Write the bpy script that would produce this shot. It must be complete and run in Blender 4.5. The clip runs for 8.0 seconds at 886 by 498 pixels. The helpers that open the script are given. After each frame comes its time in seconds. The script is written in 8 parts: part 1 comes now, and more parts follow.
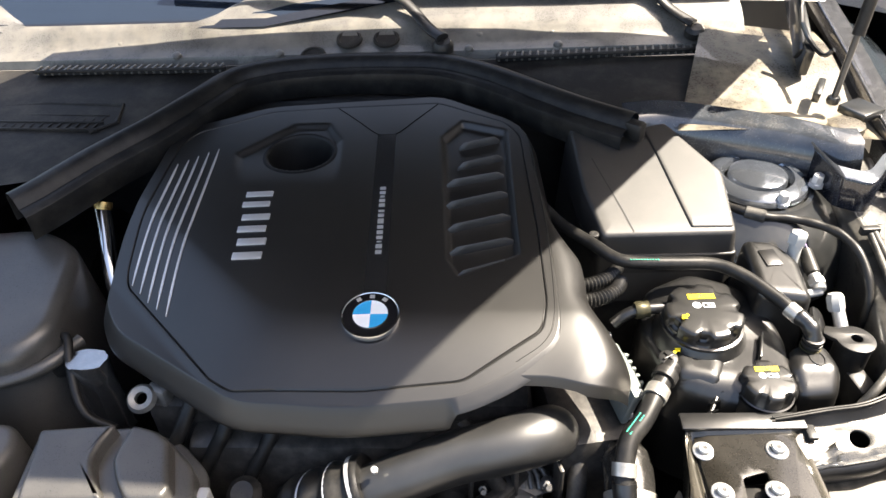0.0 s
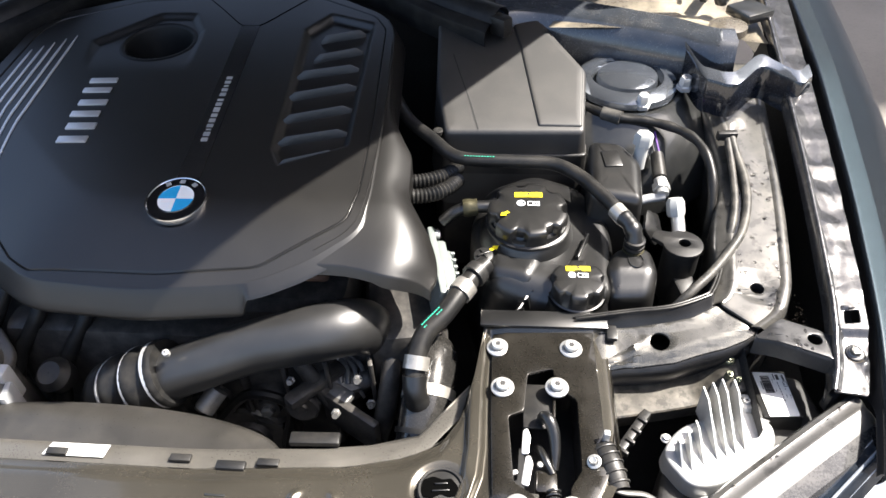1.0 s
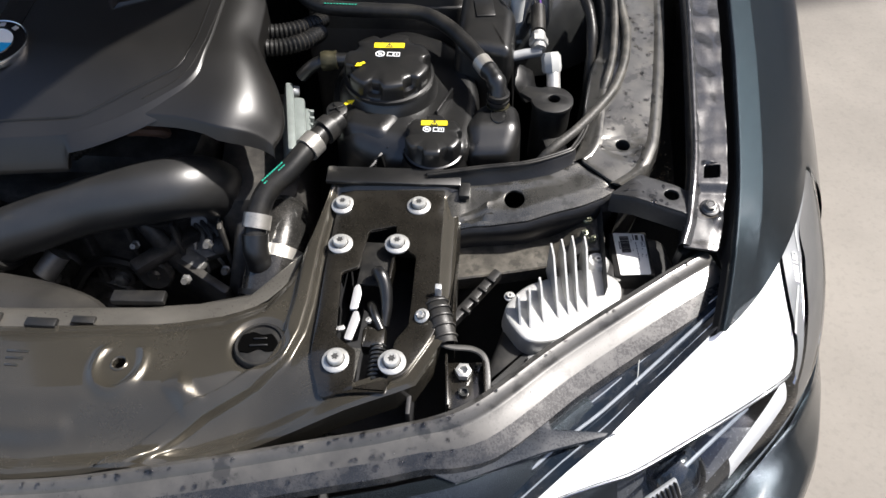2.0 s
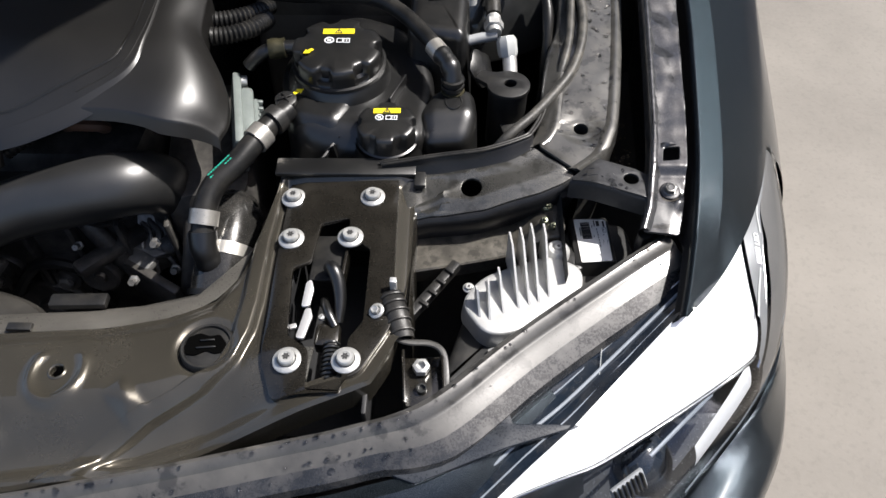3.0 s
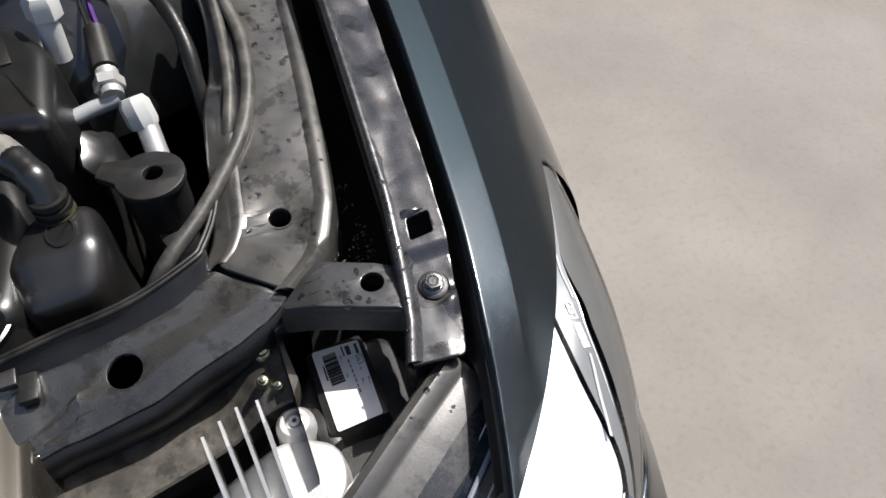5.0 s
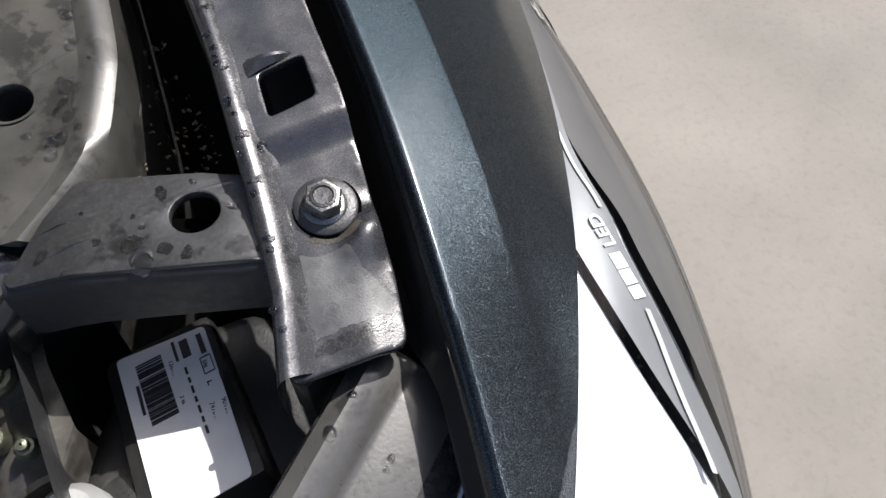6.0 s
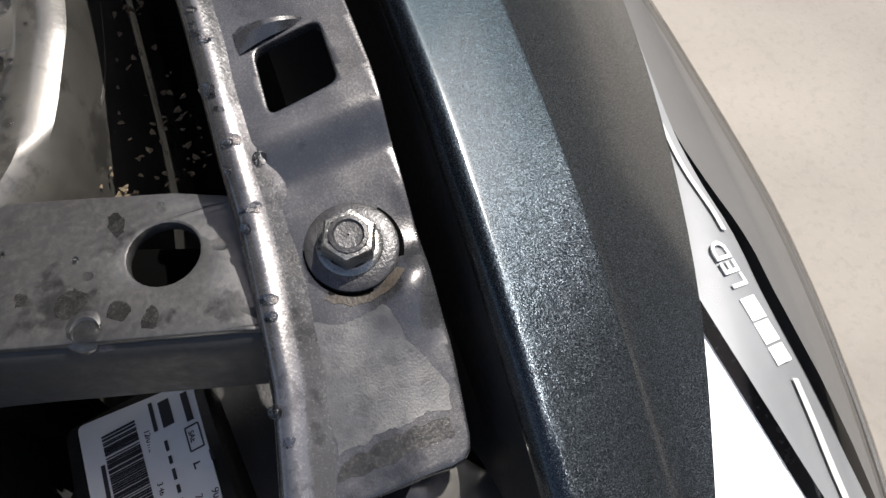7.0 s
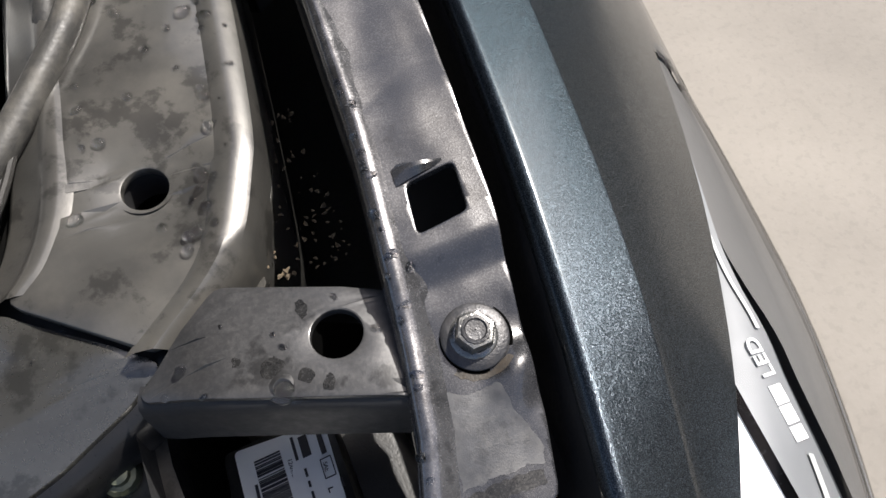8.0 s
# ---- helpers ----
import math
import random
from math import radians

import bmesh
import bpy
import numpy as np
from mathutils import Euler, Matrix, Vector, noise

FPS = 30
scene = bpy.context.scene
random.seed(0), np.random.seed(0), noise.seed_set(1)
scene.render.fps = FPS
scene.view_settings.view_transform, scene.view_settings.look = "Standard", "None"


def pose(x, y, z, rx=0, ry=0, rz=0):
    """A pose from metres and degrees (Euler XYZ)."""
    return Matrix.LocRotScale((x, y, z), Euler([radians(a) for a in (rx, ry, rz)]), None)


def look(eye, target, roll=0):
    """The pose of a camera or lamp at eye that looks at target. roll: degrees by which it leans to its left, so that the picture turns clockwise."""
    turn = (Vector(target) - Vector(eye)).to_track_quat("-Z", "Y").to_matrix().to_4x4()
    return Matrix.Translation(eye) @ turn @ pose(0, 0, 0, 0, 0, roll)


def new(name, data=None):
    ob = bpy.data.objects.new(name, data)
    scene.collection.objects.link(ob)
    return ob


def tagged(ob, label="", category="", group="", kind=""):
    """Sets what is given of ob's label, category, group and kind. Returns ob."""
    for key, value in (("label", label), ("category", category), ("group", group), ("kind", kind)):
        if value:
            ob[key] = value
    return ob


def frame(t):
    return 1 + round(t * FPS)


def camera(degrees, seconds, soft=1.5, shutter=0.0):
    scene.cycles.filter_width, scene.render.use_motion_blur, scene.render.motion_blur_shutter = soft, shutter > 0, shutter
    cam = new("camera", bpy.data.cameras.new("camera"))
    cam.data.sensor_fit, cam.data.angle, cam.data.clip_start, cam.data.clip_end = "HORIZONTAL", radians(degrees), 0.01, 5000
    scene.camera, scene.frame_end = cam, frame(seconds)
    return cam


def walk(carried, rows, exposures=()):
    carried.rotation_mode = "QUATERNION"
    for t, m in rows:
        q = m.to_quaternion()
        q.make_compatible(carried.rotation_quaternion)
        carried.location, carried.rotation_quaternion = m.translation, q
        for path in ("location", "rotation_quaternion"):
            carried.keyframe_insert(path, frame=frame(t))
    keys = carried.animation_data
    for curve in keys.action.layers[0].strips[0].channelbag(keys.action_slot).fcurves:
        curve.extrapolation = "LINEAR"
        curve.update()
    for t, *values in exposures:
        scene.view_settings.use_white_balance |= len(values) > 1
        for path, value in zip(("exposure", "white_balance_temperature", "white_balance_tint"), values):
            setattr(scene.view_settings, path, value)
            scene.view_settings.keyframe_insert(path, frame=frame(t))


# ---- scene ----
cam = camera(64.3, 8.0)
PATH = [
    (0, (0.001, -0.016, 1.423), (-0.095, 1.567, 0.203), -2.7),
    (0.5, (0.092, -0.036, 1.399), (0.016, 1.506, 0.128), -2.9),
    (1, (0.252, -0.017, 1.352), (0.095, 1.449, 0.001), -2.4),
    (1.5, (0.356, -0.019, 1.296), (0.222, 1.376, -0.131), -2.6),
    (2, (0.390, -0.015, 1.271), (0.306, 1.276, -0.253), -0.4),
    (2.2, (0.399, -0.02, 1.261), (0.313, 1.266, -0.268), -0.6),
    (3.3, (0.41, 0.02, 1.253), (0.442, 1.278, -0.302), 1.2),
    (3.5, (0.416, 0.038, 1.256), (0.474, 1.278, -0.313), 1.7),
    (4, (0.433, 0.095, 1.247), (0.59, 1.301, -0.34), 3.6),
    (4.5, (0.453, 0.154, 1.219), (0.702, 1.323, -0.384), 2.5),
    (5, (0.522, 0.236, 1.123), (1.021, 1.395, -0.429), 1.3),
    (5.2, (0.542, 0.264, 1.069), (1.145, 1.406, -0.458), 2.2),
    (6.3, (0.593, 0.371, 0.917), (1.113, 1.301, -0.776), 0.3),
    (6.5, (0.597, 0.384, 0.907), (1.096, 1.33, -0.783), -1.1),
    (7, (0.601, 0.4, 0.896), (1.063, 1.295, -0.832), -0.7),
    (7.5, (0.597, 0.401, 0.905), (1.067, 1.315, -0.811), -0.8),
    (8, (0.58, 0.398, 0.948), (0.98, 1.4, -0.737), -2.4),
]
EXPOSURES = [(0, 2.27, 7500, 10), (0.5, 2.10, 7200, 10), (1, 1.82, 6800, 10), (1.5, 1.34, 6650, 10), (2, 0.82, 6550, 10), (2.2, 0.70, 6500, 10), (3.5, 0.62, 6500, 10), (4.5, 0.50, 6500, 10), (6, 0.60, 6400, 10), (7, 0.84, 6700, 10), (8, 0.80, 6650, 10)]
walk(cam, [(t, look(eye, target, roll)) for t, eye, target, roll in PATH], EXPOSURES)

# ---- world, sun, exposure ----
SUN = Vector((0.65, 0.20, 1.0)).normalized()
world = bpy.data.worlds.new("sky")
scene.world = world
world.use_nodes = True
wn = world.node_tree
wn.nodes.clear()
sky = wn.nodes.new("ShaderNodeTexSky")
sky.sky_type, sky.sun_disc, sky.dust_density, sky.air_density = "NISHITA", False, 3.0, 0.75
sky.sun_elevation = math.asin(SUN.z)
sky.sun_rotation = math.atan2(SUN.x, SUN.y)
bg = wn.nodes.new("ShaderNodeBackground")
bg.inputs["Strength"].default_value = 0.11
wout = wn.nodes.new("ShaderNodeOutputWorld")
wn.links.new(sky.outputs[0], bg.inputs[0])
wn.links.new(bg.outputs[0], wout.inputs[0])
sun = new("sun", bpy.data.lights.new("sun", "SUN"))
sun.data.energy, sun.data.angle, sun.data.color = 4.9, radians(0.55), (1.0, 0.965, 0.925)
sun.matrix_world = look(SUN * 20, (0, 0, 0))


# ---- materials ----
def mat(name, col, rough=0.5, metal=0.0, var=0.25, scale=30.0, grain=700.0, bump=0.15, coat=0.0,
        dust=0.0, dust_col=(0.30, 0.27, 0.22), dust_scale=18.0, rvar=0.12, dark=0.0, dark_scale=60.0, spec=0.5, crough=0.03):
    m = bpy.data.materials.new(name)
    m.use_nodes = True
    t = m.node_tree
    t.nodes.clear()
    N = t.nodes.new
    out, b = N("ShaderNodeOutputMaterial"), N("ShaderNodeBsdfPrincipled")
    t.links.new(b.outputs[0], out.inputs[0])
    tc = N("ShaderNodeTexCoord")

    def noise_tex(s, detail=4.0, ro=0.6):
        n = N("ShaderNodeTexNoise")
        n.inputs["Scale"].default_value, n.inputs["Detail"].default_value, n.inputs["Roughness"].default_value = s, detail, ro
        t.links.new(tc.outputs["Object"], n.inputs["Vector"])
        return n.outputs["Fac"]

    def span(fac, a, c, lo, hi):
        r = N("ShaderNodeMapRange")
        r.inputs["From Min"].default_value, r.inputs["From Max"].default_value = a, c
        r.inputs["To Min"].default_value, r.inputs["To Max"].default_value = lo, hi
        t.links.new(fac, r.inputs["Value"])
        return r.outputs[0]

    def blend(fac, a, c):
        x = N("ShaderNodeMix")
        x.data_type = "RGBA"
        t.links.new(fac, x.inputs[0])
        for v, s in ((a, x.inputs[6]), (c, x.inputs[7])):
            if isinstance(v, tuple):
                s.default_value = (*v, 1)
            else:
                t.links.new(v, s)
        return x.outputs[2]

    big, fine = noise_tex(scale), noise_tex(grain, 2.0)
    c = blend(span(big, 0.3, 0.7, 0, 1), tuple(v * (1 - var) for v in col), tuple(min(1, v * (1 + var)) for v in col))
    r = span(fine, 0.2, 0.8, max(0.02, rough - rvar), min(1, rough + rvar))
    if dust:
        d = span(noise_tex(dust_scale, 8.0, 0.7), 0.45, 0.75, 0, dust)
        c = blend(d, c, dust_col)
        add = N("ShaderNodeMath")
        add.operation = "ADD"
        add.use_clamp = True
        t.links.new(r, add.inputs[0])
        t.links.new(span(d, 0, 1, 0, 0.4), add.inputs[1])
        r = add.outputs[0]
    if dark:
        c = blend(span(noise_tex(dark_scale, 6.0, 0.65), 0.54, 0.6, 0, dark), c, tuple(v * 0.25 for v in col))
    t.links.new(c, b.inputs["Base Color"])
    t.links.new(r, b.inputs["Roughness"])
    b.inputs["Metallic"].default_value = metal
    b.inputs["Coat Weight"].default_value = coat
    b.inputs["Coat Roughness"].default_value = crough
    b.inputs["Specular IOR Level"].default_value = spec
    if bump:
        bp = N("ShaderNodeBump")
        bp.inputs["Strength"].default_value, bp.inputs["Distance"].default_value = bump, 0.0006
        t.links.new(fine, bp.inputs["Height"])
        t.links.new(bp.outputs[0], b.inputs["Normal"])
    return m


def flake_paint(name):
    """Dark green-grey metallic paint with bright flakes under clear coat."""
    m = mat(name, (0.018, 0.028, 0.030), 0.36, 1.0, 0.1, 8, 300, 0.0, coat=1.0, spec=0.0, rvar=0.03)
    t = m.node_tree
    b = next(n for n in t.nodes if n.type == "BSDF_PRINCIPLED")
    b.inputs["Coat IOR"].default_value = 1.42
    b.inputs["Coat Roughness"].default_value = 0.14
    tc = next(n for n in t.nodes if n.type == "TEX_COORD")
    v = t.nodes.new("ShaderNodeTexVoronoi")
    v.inputs["Scale"].default_value = 10500
    t.links.new(tc.outputs["Object"], v.inputs["Vector"])
    nm = t.nodes.new("ShaderNodeVectorMath")
    nm.operation = "MULTIPLY_ADD"
    nm.inputs[1].default_value, nm.inputs[2].default_value = (0.50, 0.50, 0.50), (-0.25, -0.25, -0.25)
    t.links.new(v.outputs["Color"], nm.inputs[0])
    geo = t.nodes.new("ShaderNodeNewGeometry")
    ad = t.nodes.new("ShaderNodeVectorMath")
    ad.operation = "ADD"
    t.links.new(geo.outputs["Normal"], ad.inputs[0])
    t.links.new(nm.outputs[0], ad.inputs[1])
    no = t.nodes.new("ShaderNodeVectorMath")
    no.operation = "NORMALIZE"
    t.links.new(ad.outputs[0], no.inputs[0])
    t.links.new(no.outputs[0], b.inputs["Normal"])
    mx = t.nodes.new("ShaderNodeMix")
    mx.data_type = "RGBA"
    mx.inputs[6].default_value, mx.inputs[7].default_value = (0.008, 0.0135, 0.0170, 1), (0.37, 0.43, 0.50, 1)
    pw = t.nodes.new("ShaderNodeMath")
    pw.operation = "POWER"
    pw.inputs[1].default_value = 5.0
    t.links.new(v.outputs["Color"], pw.inputs[0])
    t.links.new(pw.outputs[0], mx.inputs[0])
    t.links.new(mx.outputs[2], b.inputs["Base Color"])
    return m


def clear_lens(name, tint=(0.95, 0.97, 1.0)):
    m = bpy.data.materials.new(name)
    m.use_nodes = True
    t = m.node_tree
    t.nodes.clear()
    out = t.nodes.new("ShaderNodeOutputMaterial")
    tr, gl, mx, fr = (t.nodes.new(k) for k in ("ShaderNodeBsdfTransparent", "ShaderNodeBsdfGlossy", "ShaderNodeMixShader", "ShaderNodeFresnel"))
    tr.inputs[0].default_value = (*tint, 1)
    gl.inputs["Roughness"].default_value = 0.02
    fr.inputs["IOR"].default_value = 1.28
    t.links.new(fr.outputs[0], mx.inputs[0])
    t.links.new(tr.outputs[0], mx.inputs[1])
    t.links.new(gl.outputs[0], mx.inputs[2])
    t.links.new(mx.outputs[0], out.inputs[0])
    return m


M_COVER = mat("cover_plastic", (0.0060, 0.0055, 0.0050), 0.40, 0, 0.15, 14, 1500, 0.05, dust=0.02, dust_scale=9, spec=0.9, rvar=0.05)
M_COVER2 = mat("cover_gloss_strip", (0.016, 0.016, 0.016), 0.2, 0, 0.1, 20, 900, 0.03)
M_BLACK = mat("black_plastic", (0.012, 0.012, 0.012), 0.42, 0, 0.25, 22, 900, 0.2, dust=0.10, dust_scale=25)
M_BOX = mat("box_plastic", (0.015, 0.014, 0.013), 0.52, 0, 0.15, 14, 1300, 0.06, dust=0.06, dust_scale=12, spec=1.0)
M_TANK = mat("tank_plastic", (0.008, 0.008, 0.008), 0.32, 0, 0.25, 30, 900, 0.06, dust=0.03, dust_scale=40, spec=0.95, rvar=0.05)
M_PIPE = mat("pipe_plastic", (0.016, 0.016, 0.016), 0.40, 0, 0.2, 20, 900, 0.03, dust=0.03, spec=1.0, rvar=0.04)
M_RUBBER = mat("rubber", (0.010, 0.010, 0.010), 0.40, 0, 0.3, 40, 600, 0.12, dust=0.08, dust_scale=30, spec=0.35)
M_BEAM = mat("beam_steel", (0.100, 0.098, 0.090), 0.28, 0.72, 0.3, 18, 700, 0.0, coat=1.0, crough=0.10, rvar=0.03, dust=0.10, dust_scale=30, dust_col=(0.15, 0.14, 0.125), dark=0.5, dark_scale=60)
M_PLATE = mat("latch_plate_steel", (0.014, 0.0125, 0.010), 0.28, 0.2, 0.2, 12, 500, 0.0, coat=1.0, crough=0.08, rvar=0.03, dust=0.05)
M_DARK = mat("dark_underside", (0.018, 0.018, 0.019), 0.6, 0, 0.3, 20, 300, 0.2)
# near-black that stands for the shade inside openings and grooves
M_OPENING_SHADE = mat("opening_shade", (0.002, 0.002, 0.002), 1.0, 0, 0.0, 10, 100, 0.0, spec=0.0)
M_STEEL = mat("painted_steel", (0.024, 0.025, 0.025), 0.30, 0.2, 0.3, 16, 500, 0.0, coat=1.0, crough=0.07, rvar=0.03, dust=0.10, dust_scale=20, dust_col=(0.16, 0.15, 0.13))
M_SLAM = mat("slam_steel", (0.080, 0.073, 0.059), 0.26, 0.62, 0.2, 9, 400, 0.0, coat=1.0, crough=0.08, rvar=0.01, dust=0.06, dust_scale=14)
M_RAIL = mat("rail_steel", (0.070, 0.068, 0.063), 0.34, 0.3, 0.3, 22, 900, 0.05, coat=1.0, crough=0.14, rvar=0.04, dust=0.35, dust_scale=26, dust_col=(0.17, 0.155, 0.13), dark=0.6, dark_scale=55)
M_BRACKET = mat("bracket_steel", (0.036, 0.037, 0.041), 0.24, 0.30, 0.35, 30, 1800, 0.06, coat=1.0, crough=0.10, dust=0.14, dust_scale=90, dust_col=(0.20, 0.19, 0.18), dark=0.6, dark_scale=52)
M_ALU = mat("cast_aluminium", (0.52, 0.52, 0.51), 0.45, 0.6, 0.12, 60, 900, 0.25, rvar=0.06)
M_ZINC = mat("zinc_bolt", (0.56, 0.56, 0.545), 0.38, 0.6, 0.2, 90, 900, 0.2, rvar=0.06)
M_WELL = mat("well_plastic", (0.007, 0.007, 0.007), 0.5, 0, 0.2, 20, 900, 0.1, spec=0.3)
M_ARM = mat("dusty_arm_steel", (0.043, 0.043, 0.044), 0.42, 0.3, 0.3, 25, 900, 0.08, coat=0.5, crough=0.18, dust=0.16, dust_scale=700, dust_col=(0.20, 0.19, 0.18), dark=0.8, dark_scale=46)
M_RECESS_SHADE = mat("recess_shade", (0.05, 0.05, 0.05), 0.5, 0.3, 0.2, 90, 900, 0.1)
M_CHROME = mat("chrome", (0.8, 0.8, 0.8), 0.08, 1.0, 0.03, 20, 400, 0.0)
M_SILVER = mat("silver_trim", (0.70, 0.70, 0.70), 0.34, 0.6, 0.05, 20, 600, 0.0, rvar=0.02)
M_WHITE = mat("white_plastic", (0.46, 0.47, 0.46), 0.4, 0, 0.06, 40, 600, 0.1, dust=0.1)
M_LABEL = mat("label_paper", (0.80, 0.80, 0.78), 0.45, 0, 0.06, 60, 900, 0.05, dust=0.12, dust_col=(0.4, 0.38, 0.34))
M_INK = mat("ink", (0.03, 0.03, 0.035), 0.5, 0, 0.1)
M_YELLOW = mat("yellow_label", (0.85, 0.68, 0.02), 0.45, 0, 0.05, 60, 900, 0.05)
M_BLUE = mat("badge_blue", (0.02, 0.36, 0.70), 0.15, 0, 0.05, 30, 400, 0.0, coat=1)
M_BWHITE = mat("badge_white", (0.82, 0.84, 0.86), 0.15, 0, 0.03, 30, 400, 0.0, coat=1)
M_BBLACK = mat("badge_black", (0.008, 0.008, 0.009), 0.12, 0, 0.05, 30, 400, 0.0, coat=1)
M_PAINT = flake_paint("metallic_paint")
M_LENS = clear_lens("clear_lens")
M_GAP_SHADE = mat("gap_shade", (0.006, 0.006, 0.007), 0.45, 0, 0.2, 30, 600, 0.05, spec=0.35)
M_GREENPRINT = mat("green_print", (0.02, 0.35, 0.24), 0.5, 0, 0.2, 90)
M_GREYPLUG = mat("grey_plastic", (0.30, 0.31, 0.32), 0.45, 0, 0.1, 60, 700, 0.15)
M_MODULE = mat("grey_green_module", (0.20, 0.225, 0.215), 0.4, 0.2, 0.15, 40, 700, 0.15)
M_CONCRETE = mat("concrete", (0.212, 0.195, 0.173), 0.85, 0, 0.17, 1.6, 90, 0.6, dust=0.5, dust_col=(0.266, 0.248, 0.221), dust_scale=3, dark=0.09, dark_scale=60)
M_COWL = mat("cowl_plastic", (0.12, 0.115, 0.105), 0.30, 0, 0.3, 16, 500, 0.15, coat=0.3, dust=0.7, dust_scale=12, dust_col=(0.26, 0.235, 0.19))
M_TAN = mat("inner_wing_sealed", (0.10, 0.088, 0.07), 0.3, 0, 0.25, 10, 300, 0.1, coat=0.8, dust=0.8, dust_scale=9, dust_col=(0.46, 0.40, 0.29))
M_DUCT = mat("duct_plastic", (0.055, 0.053, 0.050), 0.33, 0, 0.15, 14, 900, 0.05, dust=0.08, dust_scale=12, spec=0.9)
M_WATER = mat("water_drops", (0.9, 0.9, 0.9), 0.02, 0, 0, 10, 100, 0.0, rvar=0.0)
wet = next(n for n in M_WATER.node_tree.nodes if n.type == "BSDF_PRINCIPLED")
wet.inputs["Transmission Weight"].default_value, wet.inputs["IOR"].default_value = 1.0, 1.33
M_WALL = mat("render_wall", (0.40, 0.39, 0.37), 0.9, 0, 0.1, 2, 60, 0.4)


# ---- building helpers ----
def data(verts, faces, smooth=True, angle=38):
    me = bpy.data.meshes.new("mesh")
    me.from_pydata([tuple(v) for v in verts], [], faces)
    bm = bmesh.new()
    bm.from_mesh(me)
    bmesh.ops.recalc_face_normals(bm, faces=bm.faces)
    bm.to_mesh(me)
    bm.free()
    if smooth:
        me.shade_smooth()
        me.set_sharp_from_angle(angle=radians(angle))
    return me


def part(name, me, material, parent, label=""):
    me.materials.clear()
    me.materials.append(material)
    ob = new(name, me)
    if parent is not None:
        ob.parent = parent
        root = parent
        m = Matrix.Identity(4)
        while root is not None:
            m = root.matrix_basis @ m if root.parent is None else m
            root = root.parent
        ob.matrix_parent_inverse = m.inverted() if parent.parent is None else Matrix.Identity(4)
    if label:
        ob["label"] = label
    return ob


def thing(name, at, label, category, group="", kind=""):
    ob = new(name)
    ob.empty_display_size = 0.02
    ob.matrix_basis = pose(*at)
    return tagged(ob, label, category, group, kind)


def solo(name, me, material, label, category, group="", kind=""):
    return tagged(part(name, me, material, None), label, category, group, kind)


def joined(list_of):
    """Several meshes of one part as one mesh."""
    bm = bmesh.new()
    for me in list_of:
        bm.from_mesh(me)
        bpy.data.meshes.remove(me)
    me = bpy.data.meshes.new("mesh")
    bm.to_mesh(me)
    bm.free()
    me.shade_smooth()
    me.set_sharp_from_angle(angle=radians(38))
    return me


def moved(me, m):
    me.transform(m)
    return me


def lerp(a, b, t):
    return a + (b - a) * t


def curve_at(pts, x):
    """Linear interpolation in a table of (x, value...)."""
    if x <= pts[0][0]:
        return pts[0][1]
    for (a, u), (b, v) in zip(pts, pts[1:]):
        if x <= b:
            return u + (v - u) * (x - a) / (b - a)
    return pts[-1][1]


def sstep(a, b, x):
    t = min(1, max(0, (x - a) / (b - a)))
    return t * t * (3 - 2 * t)


def catmull(pts, n=6, closed=False):
    P = [Vector(p) for p in pts]
    k = len(P)
    out = []
    for i in range(k if closed else k - 1):
        p1, p2 = P[i], P[(i + 1) % k]
        p0 = P[i - 1] if (closed or i > 0) else p1 * 2 - p2
        p3 = P[(i + 2) % k] if (closed or i + 2 < k) else p2 * 2 - p1
        for j in range(n):
            t = j / n
            out.append(0.5 * (2 * p1 + (p2 - p0) * t + (2 * p0 - 5 * p1 + 4 * p2 - p3) * t * t + (3 * p1 - p0 - 3 * p2 + p3) * t ** 3))
    if not closed:
        out.append(P[-1])
    return out


def fillet(pts, r, n=4):
    """A closed plan outline with rounded corners."""
    out = []
    k = len(pts)
    for i, p in enumerate(pts):
        p, a, b = Vector(p), Vector(pts[i - 1]), Vector(pts[(i + 1) % k])
        da, db = a - p, b - p
        q = min(r if not isinstance(r, (list, tuple)) else r[i], da.length * 0.45, db.length * 0.45)
        s, e = p + da.normalized() * q, p + db.normalized() * q
        for j in range(n + 1):
            t = j / n
            out.append((s * (1 - t) ** 2 + p * 2 * t * (1 - t) + e * t * t))
    return [(v.x, v.y) for v in out]


def ccw(pts):
    a = sum(p[0] * q[1] - q[0] * p[1] for p, q in zip(pts, pts[1:] + pts[:1]))
    return pts if a > 0 else pts[::-1]


def offset(pts, d):
    """Closed ccw plan outline moved inwards by d."""
    out = []
    k = len(pts)
    for i in range(k):
        a, p, b = Vector(pts[i - 1]), Vector(pts[i]), Vector(pts[(i + 1) % k])
        t = (b - a)
        if t.length < 1e-9:
            out.append(tuple(p))
            continue
        t.normalize()
        out.append((p.x - t.y * d, p.y + t.x * d))
    return out


